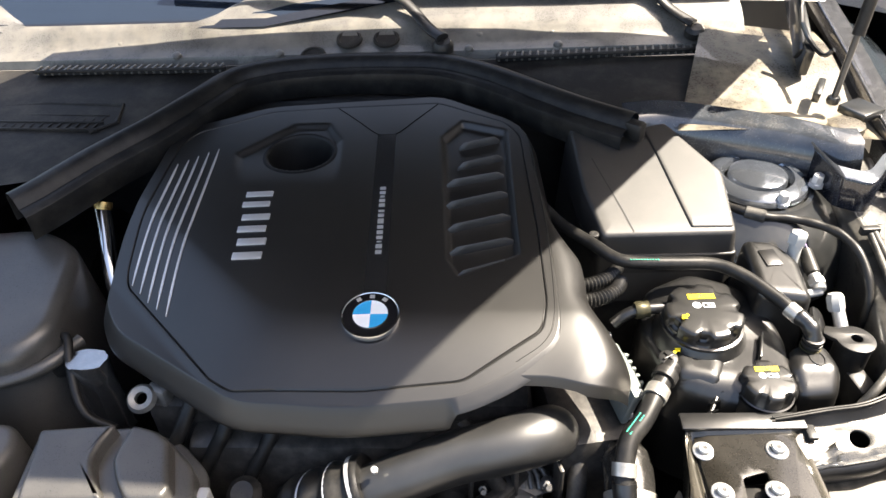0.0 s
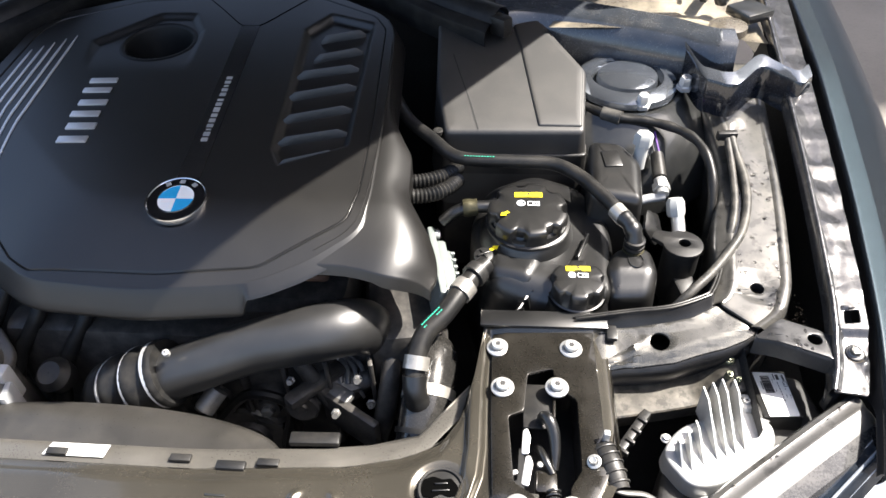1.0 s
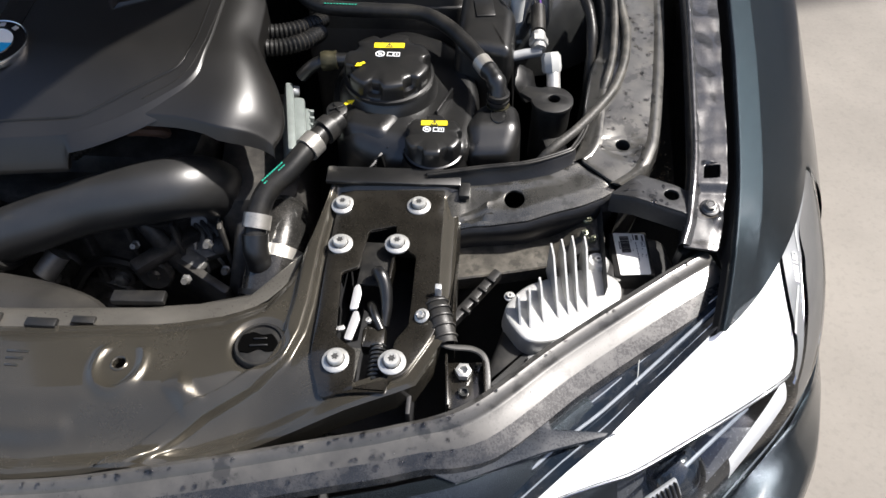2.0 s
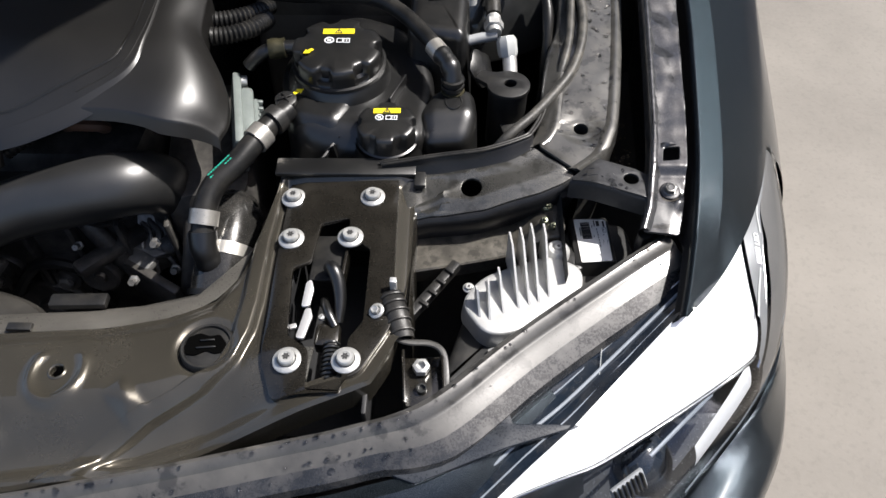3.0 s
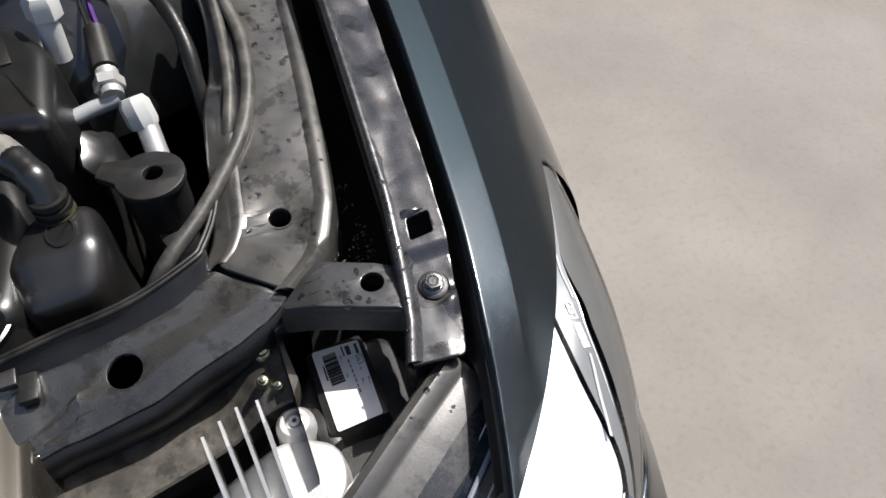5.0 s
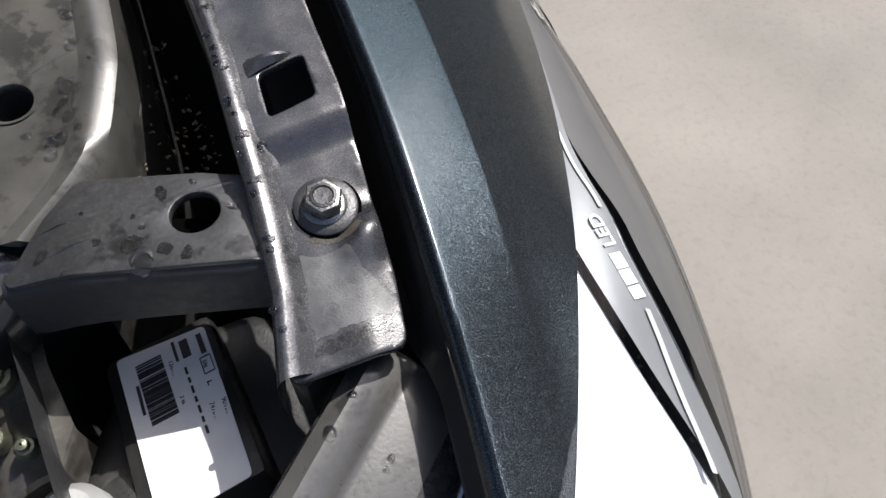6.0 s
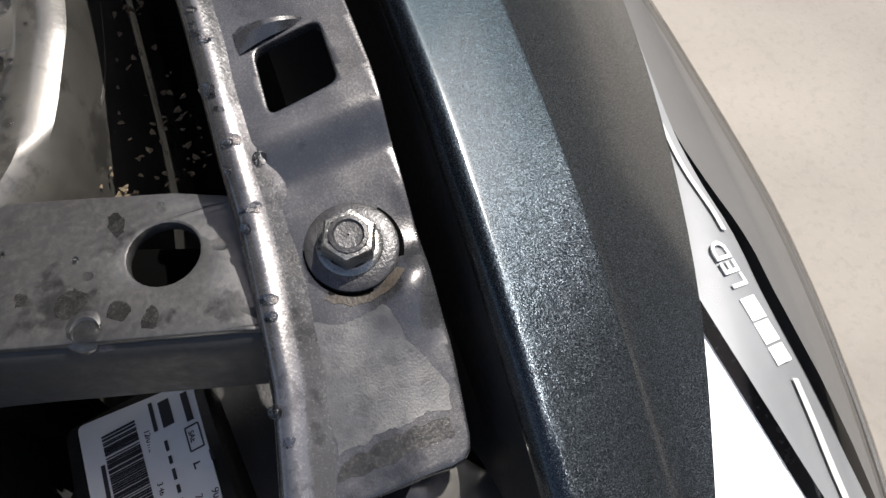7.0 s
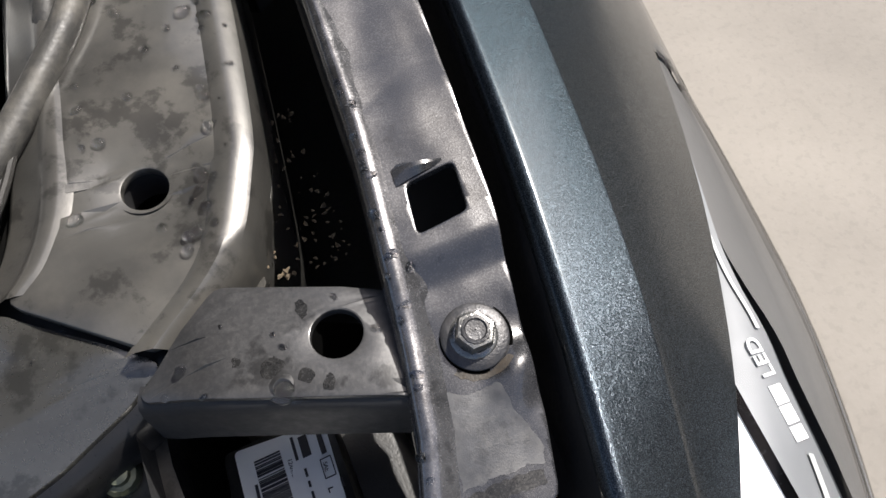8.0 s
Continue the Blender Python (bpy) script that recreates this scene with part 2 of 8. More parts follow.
def prism(pts, z0, z1, r=0.004, draft=0.0, zf=None, n=3, cap_bottom=False):
    """An upright body on a plan outline: draft leans the sides in towards the top, r rounds the top edge, zf adds height."""
    pts = ccw(list(pts))
    zf = zf or (lambda x, y: 0)
    rings = [(offset(pts, -draft), z0, 0)]
    for j in range(n + 1):
        a = j / n * math.pi / 2
        rings.append((offset(pts, r * (1 - math.cos(a))), z1 - r * (1 - math.sin(a)), 1))
    k = len(pts)
    V, F = [], []
    for ring, z, top in rings:
        V += [(x, y, z + (zf(x, y) if top else 0)) for x, y in ring]
    for s in range(len(rings) - 1):
        for i in range(k):
            j = (i + 1) % k
            F.append((s * k + i, s * k + j, (s + 1) * k + j, (s + 1) * k + i))
    # the top is a set of shrinking rings, so that its height can vary
    ring, z, _ = rings[-1]
    cx, cy = sum(p[0] for p in ring) / k, sum(p[1] for p in ring) / k
    b = (len(rings) - 1) * k
    for u in (0.85, 0.68, 0.5, 0.32, 0.15):
        V += [(lerp(cx, x, u), lerp(cy, y, u), z + zf(lerp(cx, x, u), lerp(cy, y, u))) for x, y in ring]
        F += [(b + i, b + (i + 1) % k, b + k + (i + 1) % k, b + k + i) for i in range(k)]
        b += k
    V.append((cx, cy, z + zf(cx, cy)))
    F += [(b + i, b + (i + 1) % k, len(V) - 1) for i in range(k)]
    if cap_bottom:
        F.append(tuple(range(k))[::-1])
    return data(V, F)


def loft(rows, closed=False, caps=False, smooth=True, angle=38):
    k = len(rows[0])
    V = [p for row in rows for p in row]
    F = []
    for s in range(len(rows) - 1):
        for i in range(k if closed else k - 1):
            j = (i + 1) % k
            F.append((s * k + i, s * k + j, (s + 1) * k + j, (s + 1) * k + i))
    if caps:
        F.append(tuple(range(k))[::-1])
        F.append(tuple(range((len(rows) - 1) * k, len(rows) * k)))
    return data(V, F, smooth, angle)


def tube(path, r, seg=12, n=6, straight=False, radius=None, flat=1.0):
    """A swept round body; radius(s) scales r along 0..1, flat squeezes it upright."""
    P = [Vector(p) for p in path] if straight else catmull(path, n)
    rows = []
    up = Vector((0, 0, 1))
    side = None
    for i, p in enumerate(P):
        d = (P[min(i + 1, len(P) - 1)] - P[max(i - 1, 0)]).normalized()
        if side is None:
            side = d.cross(up) if abs(d.z) < 0.95 else d.cross(Vector((1, 0, 0)))
        side = (side - d * side.dot(d)).normalized()
        u = side.cross(d)
        rr = r * (radius(i / (len(P) - 1)) if radius else 1)
        rows.append([p + side * (rr * math.cos(a)) + u * (rr * flat * math.sin(a)) for a in (2 * math.pi * q / seg for q in range(seg))])
    return loft(rows, True, True)


def axis_frame(at, axis):
    q = Vector((0, 0, 1)).rotation_difference(Vector(axis).normalized())
    return Matrix.Translation(at) @ q.to_matrix().to_4x4()


def lathe(profile, at, axis=(0, 0, 1), seg=32, wave=None):
    """A turned body: (radius, height) pairs along the axis; wave(angle, height) scales the radius."""
    rows = []
    for r, z in profile:
        rows.append([(max(r, 1e-5) * (wave(a, z) if wave else 1) * math.cos(a), max(r, 1e-5) * (wave(a, z) if wave else 1) * math.sin(a), z)
                     for a in (2 * math.pi * i / seg for i in range(seg))])
    return moved(loft(rows, True), axis_frame(at, axis))


def block(size, at, rz=0.0, r=0.003, rx=0.0, ry=0.0, seg=2):
    """A box with rounded edges, centred at a place."""
    bm = bmesh.new()
    bmesh.ops.create_cube(bm, size=1)
    bmesh.ops.scale(bm, vec=size, verts=bm.verts)
    if r:
        bmesh.ops.bevel(bm, geom=bm.edges[:], offset=min(r, min(size) * 0.45), segments=seg, affect="EDGES", profile=0.5)
    me = bpy.data.meshes.new("mesh")
    bm.to_mesh(me)
    bm.free()
    me.shade_smooth()
    me.set_sharp_from_angle(angle=radians(38))
    return moved(me, pose(*at, rx, ry, rz))


def disc(cx, cy, r, n=28, sq=1.0):
    return [(cx + r * math.cos(2 * math.pi * i / n), cy + r * sq * math.sin(2 * math.pi * i / n)) for i in range(n)]


def plate(outer, holes=(), thick=0.003, bevel=0.0008, zf=None, fine=0, cells=()):
    """A sheet of metal with true holes, bent to the height zf(x, y); cells are the cuts along x and along y."""
    cu = bpy.data.curves.new("cut", "CURVE")
    cu.dimensions, cu.fill_mode = "2D", "BOTH"
    cu.extrude, cu.bevel_depth, cu.bevel_resolution = thick / 2, bevel, 1
    for pts in (outer, *holes):
        s = cu.splines.new("POLY")
        s.points.add(len(pts) - 1)
        for q, (x, y) in zip(s.points, pts):
            q.co = (x, y, 0, 1)
        s.use_cyclic_u = True
    ob = bpy.data.objects.new("cut", cu)
    scene.collection.objects.link(ob)
    me = bpy.data.meshes.new_from_object(ob.evaluated_get(bpy.context.evaluated_depsgraph_get()))
    bpy.data.objects.remove(ob)
    bpy.data.curves.remove(cu)
    bm = bmesh.new()
    bm.from_mesh(me)
    bmesh.ops.remove_doubles(bm, verts=bm.verts, dist=1e-6)
    for k, cuts in enumerate(cells):
        for d in cuts:
            bmesh.ops.bisect_plane(bm, geom=bm.verts[:] + bm.edges[:] + bm.faces[:], plane_co=(d, d, 0), plane_no=(1 - k, k, 0))
    for _ in range(fine):
        long = [e for e in bm.edges if e.calc_length() > 0.012]
        bmesh.ops.subdivide_edges(bm, edges=long, cuts=1)
    bmesh.ops.triangulate(bm, faces=[f for f in bm.faces if len(f.verts) > 4])
    bm.to_mesh(me)
    bm.free()
    if zf:
        for v in me.vertices:
            v.co.z += zf(v.co.x, v.co.y)
    me.shade_smooth()
    me.set_sharp_from_angle(angle=radians(30))
    return me


def flange_bolt(parent, at, axis=(0, 0, 1), r=0.0122, hex_head=False, material=None, name="bolt"):
    """A flanged screw: washer collar, raised head, flat dark star for the shaded recess, or hexagon."""
    material = material or M_ZINC
    s = r / 0.0108 if hex_head else r / 0.0112
    col = lathe([(0, 0), (r, 0), (r, 0.0014 * s), (r * 0.93, 0.0022 * s), (r * 0.66, 0.003 * s)], at, axis, 28)
    b = part(name, col, material, parent)
    if hex_head:
        h = lathe([(0.0058 * s, 0.002 * s), (0.0058 * s, 0.0068 * s), (0.0050 * s, 0.0076 * s), (0.0040 * s, 0.0070 * s), (0.0020 * s, 0.0066 * s), (0.0001, 0.0068 * s)], at, axis, 6)
    else:
        h = lathe([(0.0066 * s, 0.0025 * s), (0.0066 * s, 0.0068 * s), (0.0058 * s, 0.0078 * s), (0.0036 * s, 0.0079 * s), (0.0034 * s, 0.0074 * s), (0.0002, 0.0072 * s)], at, axis, 24,
                  lambda a, z: 1.0)
    part("head", h, material, b)
    if not hex_head:
        part("star_shade", lathe([(0.0031 * s, 0.0077 * s), (0.0002, 0.0076 * s)], at, axis, 36, lambda a, z: 0.82 + 0.18 * math.cos(6 * a)), M_RECESS_SHADE, b)
    return b


# ---- ground and closing walls ----
def ground_sheet():
    n, V, F = 90, [], []
    xs = [(-1 if i < n / 2 else 1) * 400 * abs(2 * i / n - 1) ** 3 for i in range(n + 1)]
    for y in xs:
        for x in xs:
            V.append((x + 1.5, y + 1.0, 0.004 * noise.noise(Vector((x * 0.7, y * 0.7, 3)))))
    for j in range(n):
        for i in range(n):
            a = j * (n + 1) + i
            F.append((a, a + 1, a + n + 2, a + n + 1))
    return data(V, F)


solo("ground", ground_sheet(), M_CONCRETE, "pale dusty worn concrete yard beside the car", "ground", kind="structure")
shed = thing("wall_building", (9.05, 4.6, 0), "tall plain rendered building standing beside the yard", "building", kind="structure")
corner, along, back = Vector((9.05, 4.52, 0)), Vector((math.cos(radians(26)), math.sin(radians(26)), 0)), Vector((-math.sin(radians(26)), math.cos(radians(26)), 0))
mid = corner + along * 13 + back * 8
part("wall", block((26.0, 16.0, 12.4), (mid.x, mid.y, 6.2), 26, 0.05), M_WALL, shed)


# unseen wall, added so that the fender's clear coat reflects a dark side
yard = thing("wall_reflected", (15.5, -9.0, 0), "long plain unseen wall added to darken the fender's reflections", "building", kind="structure")
part("wall", block((7.0, 34.0, 9.4), (15.9, -8.0, 4.7), 0, 0.05), M_WALL, yard)


# ---- body shell round the engine bay ----
def car_shell():
    t = thing("car_shell", (0, 1.0, 0), "dark unlit inner shell of the car's engine bay", "car body")
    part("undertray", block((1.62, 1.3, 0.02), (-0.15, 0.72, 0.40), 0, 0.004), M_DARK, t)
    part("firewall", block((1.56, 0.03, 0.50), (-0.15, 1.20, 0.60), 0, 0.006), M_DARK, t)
    # inner wing: a wall that steps under the rail
    rows = []
    for x, y in ((0.52, 0.40), (0.52, 0.56), (0.55, 0.68), (0.56, 0.80), (0.555, 1.22)):
        z = 0.755 + 0.12 * (y - 0.56)
        rows.append([(x, y, z), (x - 0.006, y, z - 0.10), (x + 0.01, y, z - 0.25), (x, y, 0.40)])
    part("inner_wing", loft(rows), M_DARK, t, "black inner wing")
    rows = [[(-0.99, y, 0.86), (-0.93, y, 0.84), (-0.92, y, 0.40)] for y in (0.15, 0.6, 1.2)]
    part("inner_wing", loft(rows), M_DARK, t)
    rows = []
    for y in (0.44, 0.5, 0.6, 0.9, 1.3):
        rows.append([(0.66 + 0.1 * (y - 0.4), y, 0.73), (0.63 + 0.1 * (y - 0.4), y, 0.60), (0.56, y, 0.56), (0.54, y, 0.40)])
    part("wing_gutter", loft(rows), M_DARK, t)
    # body behind the windscreen's foot, cabin and nose, as far as they shade and reflect
    rows = []
    for y, zt, w in ((1.36, 0.98, 0.72), (1.75, 1.22, 0.66), (2.15, 1.40, 0.60), (3.2, 1.42, 0.58), (4.1, 1.10, 0.62), (4.5, 0.95, 0.66)):
        c = -0.05
        rows.append([(c - w - 0.2, y, 0.55), (c - w - 0.14, y, 0.92), (c - w, y, zt - 0.03), (c, y, zt), (c + w, y, zt - 0.03), (c + w + 0.14, y, 0.92), (c + w + 0.2, y, 0.55)])
    part("cabin", loft(rows), M_BBLACK, t, "glossy dark cabin and windscreen")
    # wheels that carry the body
    for x, y in ((0.70, 1.06), (-0.82, 1.06), (0.66, 3.86), (-0.76, 3.86)):
        s = 1 if x > 0 else -1
        w = part("wheel", lathe([(0.20, -0.095), (0.30, -0.095), (0.318, -0.075), (0.322, 0.0), (0.318, 0.075), (0.30, 0.095), (0.225, 0.097), (0.21, 0.085)], (x, y, 0.322), (s, 0, 0), 48), M_RUBBER, t, "black road wheel tyre")
        part("rim", lathe([(0.215, 0.088), (0.205, 0.09), (0.195, 0.06), (0.07, 0.075), (0.06, 0.085), (0.001, 0.085)], (x, y, 0.322), (s, 0, 0), 40), M_SILVER, w, "silver wheel rim")
    return t


car_shell()


# ---- hood, open on its hinges: it shades the rear of the bay ----
M_LINING = mat("felt_lining", (0.018, 0.018, 0.019), 0.85, 0, 0.2, 30, 700, 0.2, spec=0.1)


def hood():
    t = thing("hood", (-0.05, 1.29, 1.06), "open dark metallic hood raised over the engine bay", "hood")
    rows, inner = [], []
    for k in range(9):
        u0 = k / 8
        y, z = lerp(1.29, 0.67, u0), lerp(1.06, 1.855, u0)
        w = lerp(0.67, 0.55, u0 ** 2)
        up = 0.02 * math.sin(math.pi * u0)
        rows.append([(-0.05 + w * u, y + up + 0.03 * (1 - u * u), z + up + 0.03 * (1 - u * u)) for u in (-1, -0.66, -0.33, 0, 0.33, 0.66, 1)])
        inner.append([(x, y2 - 0.028, z2 - 0.024) for x, y2, z2 in rows[-1]])
    part("outer_skin", loft(rows), M_PAINT, t)
    part("inner_panel", loft(inner), M_LINING, t, "dark felt hood lining")
    part("hinge_arm", block((0.016, 0.24, 0.05), (0.575, 1.24, 0.955), -10, 0.004, 14), M_STEEL, t, "black steel hinge arm")
    part("hinge_arm", block((0.010, 0.16, 0.035), (0.555, 1.21, 0.985), -6, 0.004, 40), M_STEEL, t)
    part("hinge_link", block((0.012, 0.05, 0.018), (0.560, 1.07, 0.905), -30, 0.003, 10), M_STEEL, t)
    part("hinge_loop", tube([(0.545, 1.16, 0.985), (0.556, 1.14, 0.962), (0.565, 1.10, 0.952), (0.575, 1.09, 0.965)], 0.004, 8), M_STEEL, t)
    part("hinge_foot", block((0.05, 0.05, 0.015), (0.615, 1.03, 0.888), 30, 0.004), M_STEEL, t)
    return t


hood()


# ---- fender ----
CREST = [(p.x, p.y) for p in catmull([(0.326, 0.605, 0), (0.37, 0.6195, 0), (0.42, 0.633, 0), (0.47, 0.6436, 0), (0.52, 0.652, 0), (0.60, 0.6615, 0), (0.70, 0.6715, 0), (0.94, 0.6875, 0), (1.22, 0.700, 0), (1.7, 0.716, 0)], 8)]


def crest_z(y):
    return 0.7825 + 0.19 * (y - 0.47) + 0.9 * max(0, 0.40 - y) ** 2 - 0.08 * max(0, y - 0.9)


SPLIT = [(p.x, p.y) for p in catmull([(0.330, 0.604, 0), (0.361, 0.6315, 0), (0.392, 0.6565, 0), (0.423, 0.6785, 0), (0.454, 0.6978, 0), (0.485, 0.7145, 0), (0.52, 0.7305, 0), (0.56, 0.7450, 0), (0.60, 0.757, 0), (0.64, 0.768, 0)], 4)]
FENDER_KEYS = [(0.0, 0.0), (0.0015, -0.0003), (0.008, -0.0022), (0.016, -0.0047), (0.0225, -0.0069), (0.0236, -0.0074), (0.0248, -0.0083), (0.034, -0.0152), (0.043, -0.0222), (0.053, -0.0302),
               (0.068, -0.0428), (0.085, -0.0592), (0.102, -0.0790), (0.117, -0.104), (0.129, -0.134), (0.138, -0.17), (0.145, -0.22), (0.145, -0.31), (0.134, -0.44)]
FENDER_SEC = [(p.x, p.y) for p in catmull([(a, b, 0) for a, b in FENDER_KEYS], 3)]
NEAR = sum(1 for a, b in FENDER_SEC if b > -0.0156)


def fender_wide(y):
    return 1.0 + 0.06 * sstep(0.44, 0.60, y) + 0.07 * sstep(0.6, 1.15, y)


def strip_fall(d, y):
    """The narrow strip beside the crest leans outwards more and more towards the nose."""
    return -0.34 * sstep(0.475, 0.405, y) * min(d, 0.0236) * (1 - sstep(0.0236, 0.060, d))


def fender_z(x, y):
    """Height of the fender's skin outboard of its crest."""
    d = x - curve_at(CREST, y)
    return crest_z(y) + strip_fall(d, y) + curve_at([(a * fender_wide(y), b) for a, b in FENDER_SEC[:49]], d)


def fender():
    t = thing("front_fender", (0.72, 1.0, 0), "dark green-grey metallic front fender with fine scratches", "fender")
    ys = [0.338 + 0.2450 * i / 30 for i in range(31)] + [0.574 + 1.126 * (i / 26) for i in range(27)]
    flange, rows = [], []
    for k, y in enumerate(ys):
        x, z = curve_at(CREST, y), crest_z(y)
        g = 0.08 + 0.92 * sstep(0.40, 0.50, y)
        flange.append([(x - 0.006 - 0.024 * g, y, z - 0.008 - 0.047 * g), (x - 0.009, y, z - 0.008 - 0.037 * g), (x - 0.006, y, z - 0.008), (x - 0.0045, y, z - 0.0055)])
        wide = fender_wide(y)
        if k > 30:
            sec = [Vector((x + dx * wide, y, z + dz)) for dx, dz in FENDER_SEC]
        else:
            # the headlight's edge cuts the panel off
            lim = max(0.0006, curve_at(SPLIT, y) - x)
            near = min(1.0, lim / (0.037 * wide))
            ds = [a * wide * near for a, _ in FENDER_SEC[:NEAR]]
            far = len(FENDER_SEC) - NEAR
            ds += [lerp(ds[-1], lim, (q + 1) / far) for q in range(far)]
            sec = [Vector((x + d, y, fender_z(x + d, y))) for d in ds]
        rows.append([Vector((x - a, y, z - b)) for a, b in ((0.0045, 0.0056), (0.0040, 0.0032), (0.0028, 0.0014), (0.0013, 0.0004))] + sec)
    part("outer_panel", joined([loft(rows[:31], angle=60), loft(rows[31:], angle=60)]), M_PAINT, t)
    # flange coloured matte black to stand for the shadow in the gap
    part("inner_flange", loft(flange), M_GAP_SHADE, t, "inner flange blackened for the gap's shade")
    return t


fender()


# ---- fender support bracket ----
def brk_z(x, y, dents=1.0):
    z = 0.7738 + 0.19 * (y - 0.47) + 0.0012 * sstep(0.53, 0.62, y)
    z += 0.0048 * sstep(0.4875, 0.4975, y) - 0.0012 * sstep(0.4855, 0.472, y) - 0.0015 * sstep(0.456, 0.436, y)
    z -= 0.0022 * sstep(0.020, 0.034, x - 0.596 - 0.25 * (y - 0.45)) * sstep(0.483, 0.466, y)
    # fold across the corner: a gentle rise, a ridge, a steep fall beyond it
    s, l = 0.67 * (x - 0.6262) - 0.74 * (y - 0.4598), 0.74 * (x - 0.6262) + 0.67 * (y - 0.4598)
    z += 0.0034 * math.exp(-(l / 0.0080) ** 2) * sstep(-0.009, 0.0, s) * (1 - 1.15 * sstep(0.0, 0.0075, s))
    # shallow dimples and waviness of the pressing
    z += 0.00035 * noise.noise(Vector((x * 90, y * 70, 4.0)))
    if y > 0.53:
        z += dents * (0.0007 * math.sin((y - 0.53) / 0.045 * 2 * math.pi) ** 3 + 0.0016 * noise.noise(Vector((x * 55, y * 38, 2.0))) * sstep(0.53, 0.56, y))
    return z


def ragged(pts, amp, seed, step=0.0008):
    """A closed outline with an uneven, torn-looking edge."""
    out = []
    for (ax, ay), (bx, by) in zip(pts, pts[1:] + pts[:1]):
        n = max(1, int(math.hypot(bx - ax, by - ay) / step))
        for i in range(n):
            x, y = lerp(ax, bx, i / n), lerp(ay, by, i / n)
            q = Vector((x * 420, y * 420, seed))
            out.append((x + amp * noise.noise(q), y + amp * noise.noise(q + Vector((0, 0, 40))) + 0.6 * amp * noise.noise(q * 3)))
    return ccw(out)


def fender_bracket():
    t = thing("fender_bracket", (0.62, 0.47, 0.70), "satin dark steel fender support bracket with water drops", "bracket")
    left = [(0.588, 0.430), (0.596, 0.452), (0.602, 0.480), (0.611, 0.537), (0.618, 0.62), (0.626, 0.721), (0.634, 0.857), (0.640, 0.98), (0.652, 1.20), (0.66, 1.42)]
    right = [(0.692, 1.42), (0.684, 1.20), (0.672, 0.98), (0.666, 0.857), (0.658, 0.721), (0.651, 0.642), (0.6445, 0.564), (0.6378, 0.505), (0.6308, 0.470), (0.6265, 0.447), (0.6205, 0.4270)]
    outer = ccw(fillet(left + right, 0.004, 3))
    hole = fillet([(0.6135, 0.5012), (0.6305, 0.5030), (0.6330, 0.5195), (0.6165, 0.5180)], 0.0028, 4)
    cuts = [0.588 + 0.0016 * i for i in range(38)], [0.427 + 0.0016 * i for i in range(64)] + [0.535 + 0.006 * i for i in range(70)] + [0.97 + 0.03 * i for i in range(15)]
    part("plate", plate(outer, [hole], 0.0016, 0.0005, brk_z, 0, cuts), M_BRACKET, t)
    film_cuts = [0.590 + 0.002 * i for i in range(22)], [0.428 + 0.002 * i for i in range(22)]
    film = lambda pts, amp, seed, name, m, label: part(name, plate(ragged(pts, amp, seed), (), 0.00004, 0.0, lambda x, y: brk_z(x, y) + 0.00138, 0, film_cuts), m, t, label)
    film([(0.6035, 0.4615), (0.6090, 0.4585), (0.6180, 0.4585), (0.6195, 0.4500), (0.6225, 0.4420), (0.6215, 0.4365), (0.6100, 0.4375), (0.5985, 0.4375), (0.6010, 0.4500)], 0.0009, 3.0, "dust_film", M_FILM, "dried grey dust film")
    film([(0.5985, 0.4362), (0.6090, 0.4362), (0.6200, 0.4352), (0.6195, 0.4315), (0.6060, 0.4322), (0.5965, 0.4335)], 0.0008, 9.0, "wet_patch", M_WET, "dark wet patch")
    arc = [(0.6176 + r * math.cos(radians(a)), 0.4718 + r * math.sin(radians(a))) for r, span in ((0.0117, range(218, 309, 10)), (0.0098, range(308, 217, -10))) for a in span]
    film(arc, 0.0006, 5.0, "rust_stain", M_STAIN, "brown rust below the washer")
    rows = []
    for i in range(91):
        y = 0.430 + 0.99 * i / 90
        x = curve_at([(b, a) for a, b in left], y)
        z = brk_z(x, y, 0.15)
        # the step beside the screw leaves the edge standing as a ridge
        h = sstep(0.508, 0.474, y)
        top = z + 0.0028 + 0.0027 * h
        foot = 0.0040 + 0.0032 * h
        rows.append([(x + foot + 0.0030, y, z - 0.0006), (x + foot + 0.0012, y, z + 0.0005), (x + foot, y, z + 0.0010), (lerp(foot, 0.0, 0.5) + x, y, lerp(z + 0.0008, top, 0.62)), (x + 0.0008, y, top - 0.0002), (x - 0.0006, y, top), (x - 0.0020, y, top - 0.0004), (x - 0.0032, y, top - 0.0016), (x - 0.0040, y, top - 0.0045), (x - 0.0046, y, z - 0.020)])
    part("rolled_edge", loft(rows), M_ROLL_GLINT, t, "rolled steel edge brightened for its sun glint")
    # torn tab lifted behind the square hole
    rows = []
    for i in range(9):
        u = i / 8
        rows.append([(0.6140 + 0.0165 * u + 0.0010 * v, 0.5172 + 0.0026 * u + 0.0105 * v * (1 - 0.55 * u) * (0.75 + 0.25 * math.cos(4 * u)), brk_z(0.62, 0.52) + 0.0004 + 0.0042 * math.sin(math.pi * min(1, 0.12 + 0.95 * v)) * math.sin(math.pi * (0.12 + 0.82 * u))) for v in (0, 0.25, 0.5, 0.75, 1.0)])
    part("lifted_tab", loft(rows), M_BRACKET, t)
    zb = brk_z(0.6176, 0.4722) + 0.0013
    ax = (0, -0.20, 1)
    # flat black ring paints the shadow gap round the washer
    part("seat_shade", lathe([(0.0101, 0.0002), (0.0085, 0.0001)], (0.6179, 0.4716, zb), ax, 44), M_OPENING_SHADE, t, "flat black ring for the shaded gap round the washer")
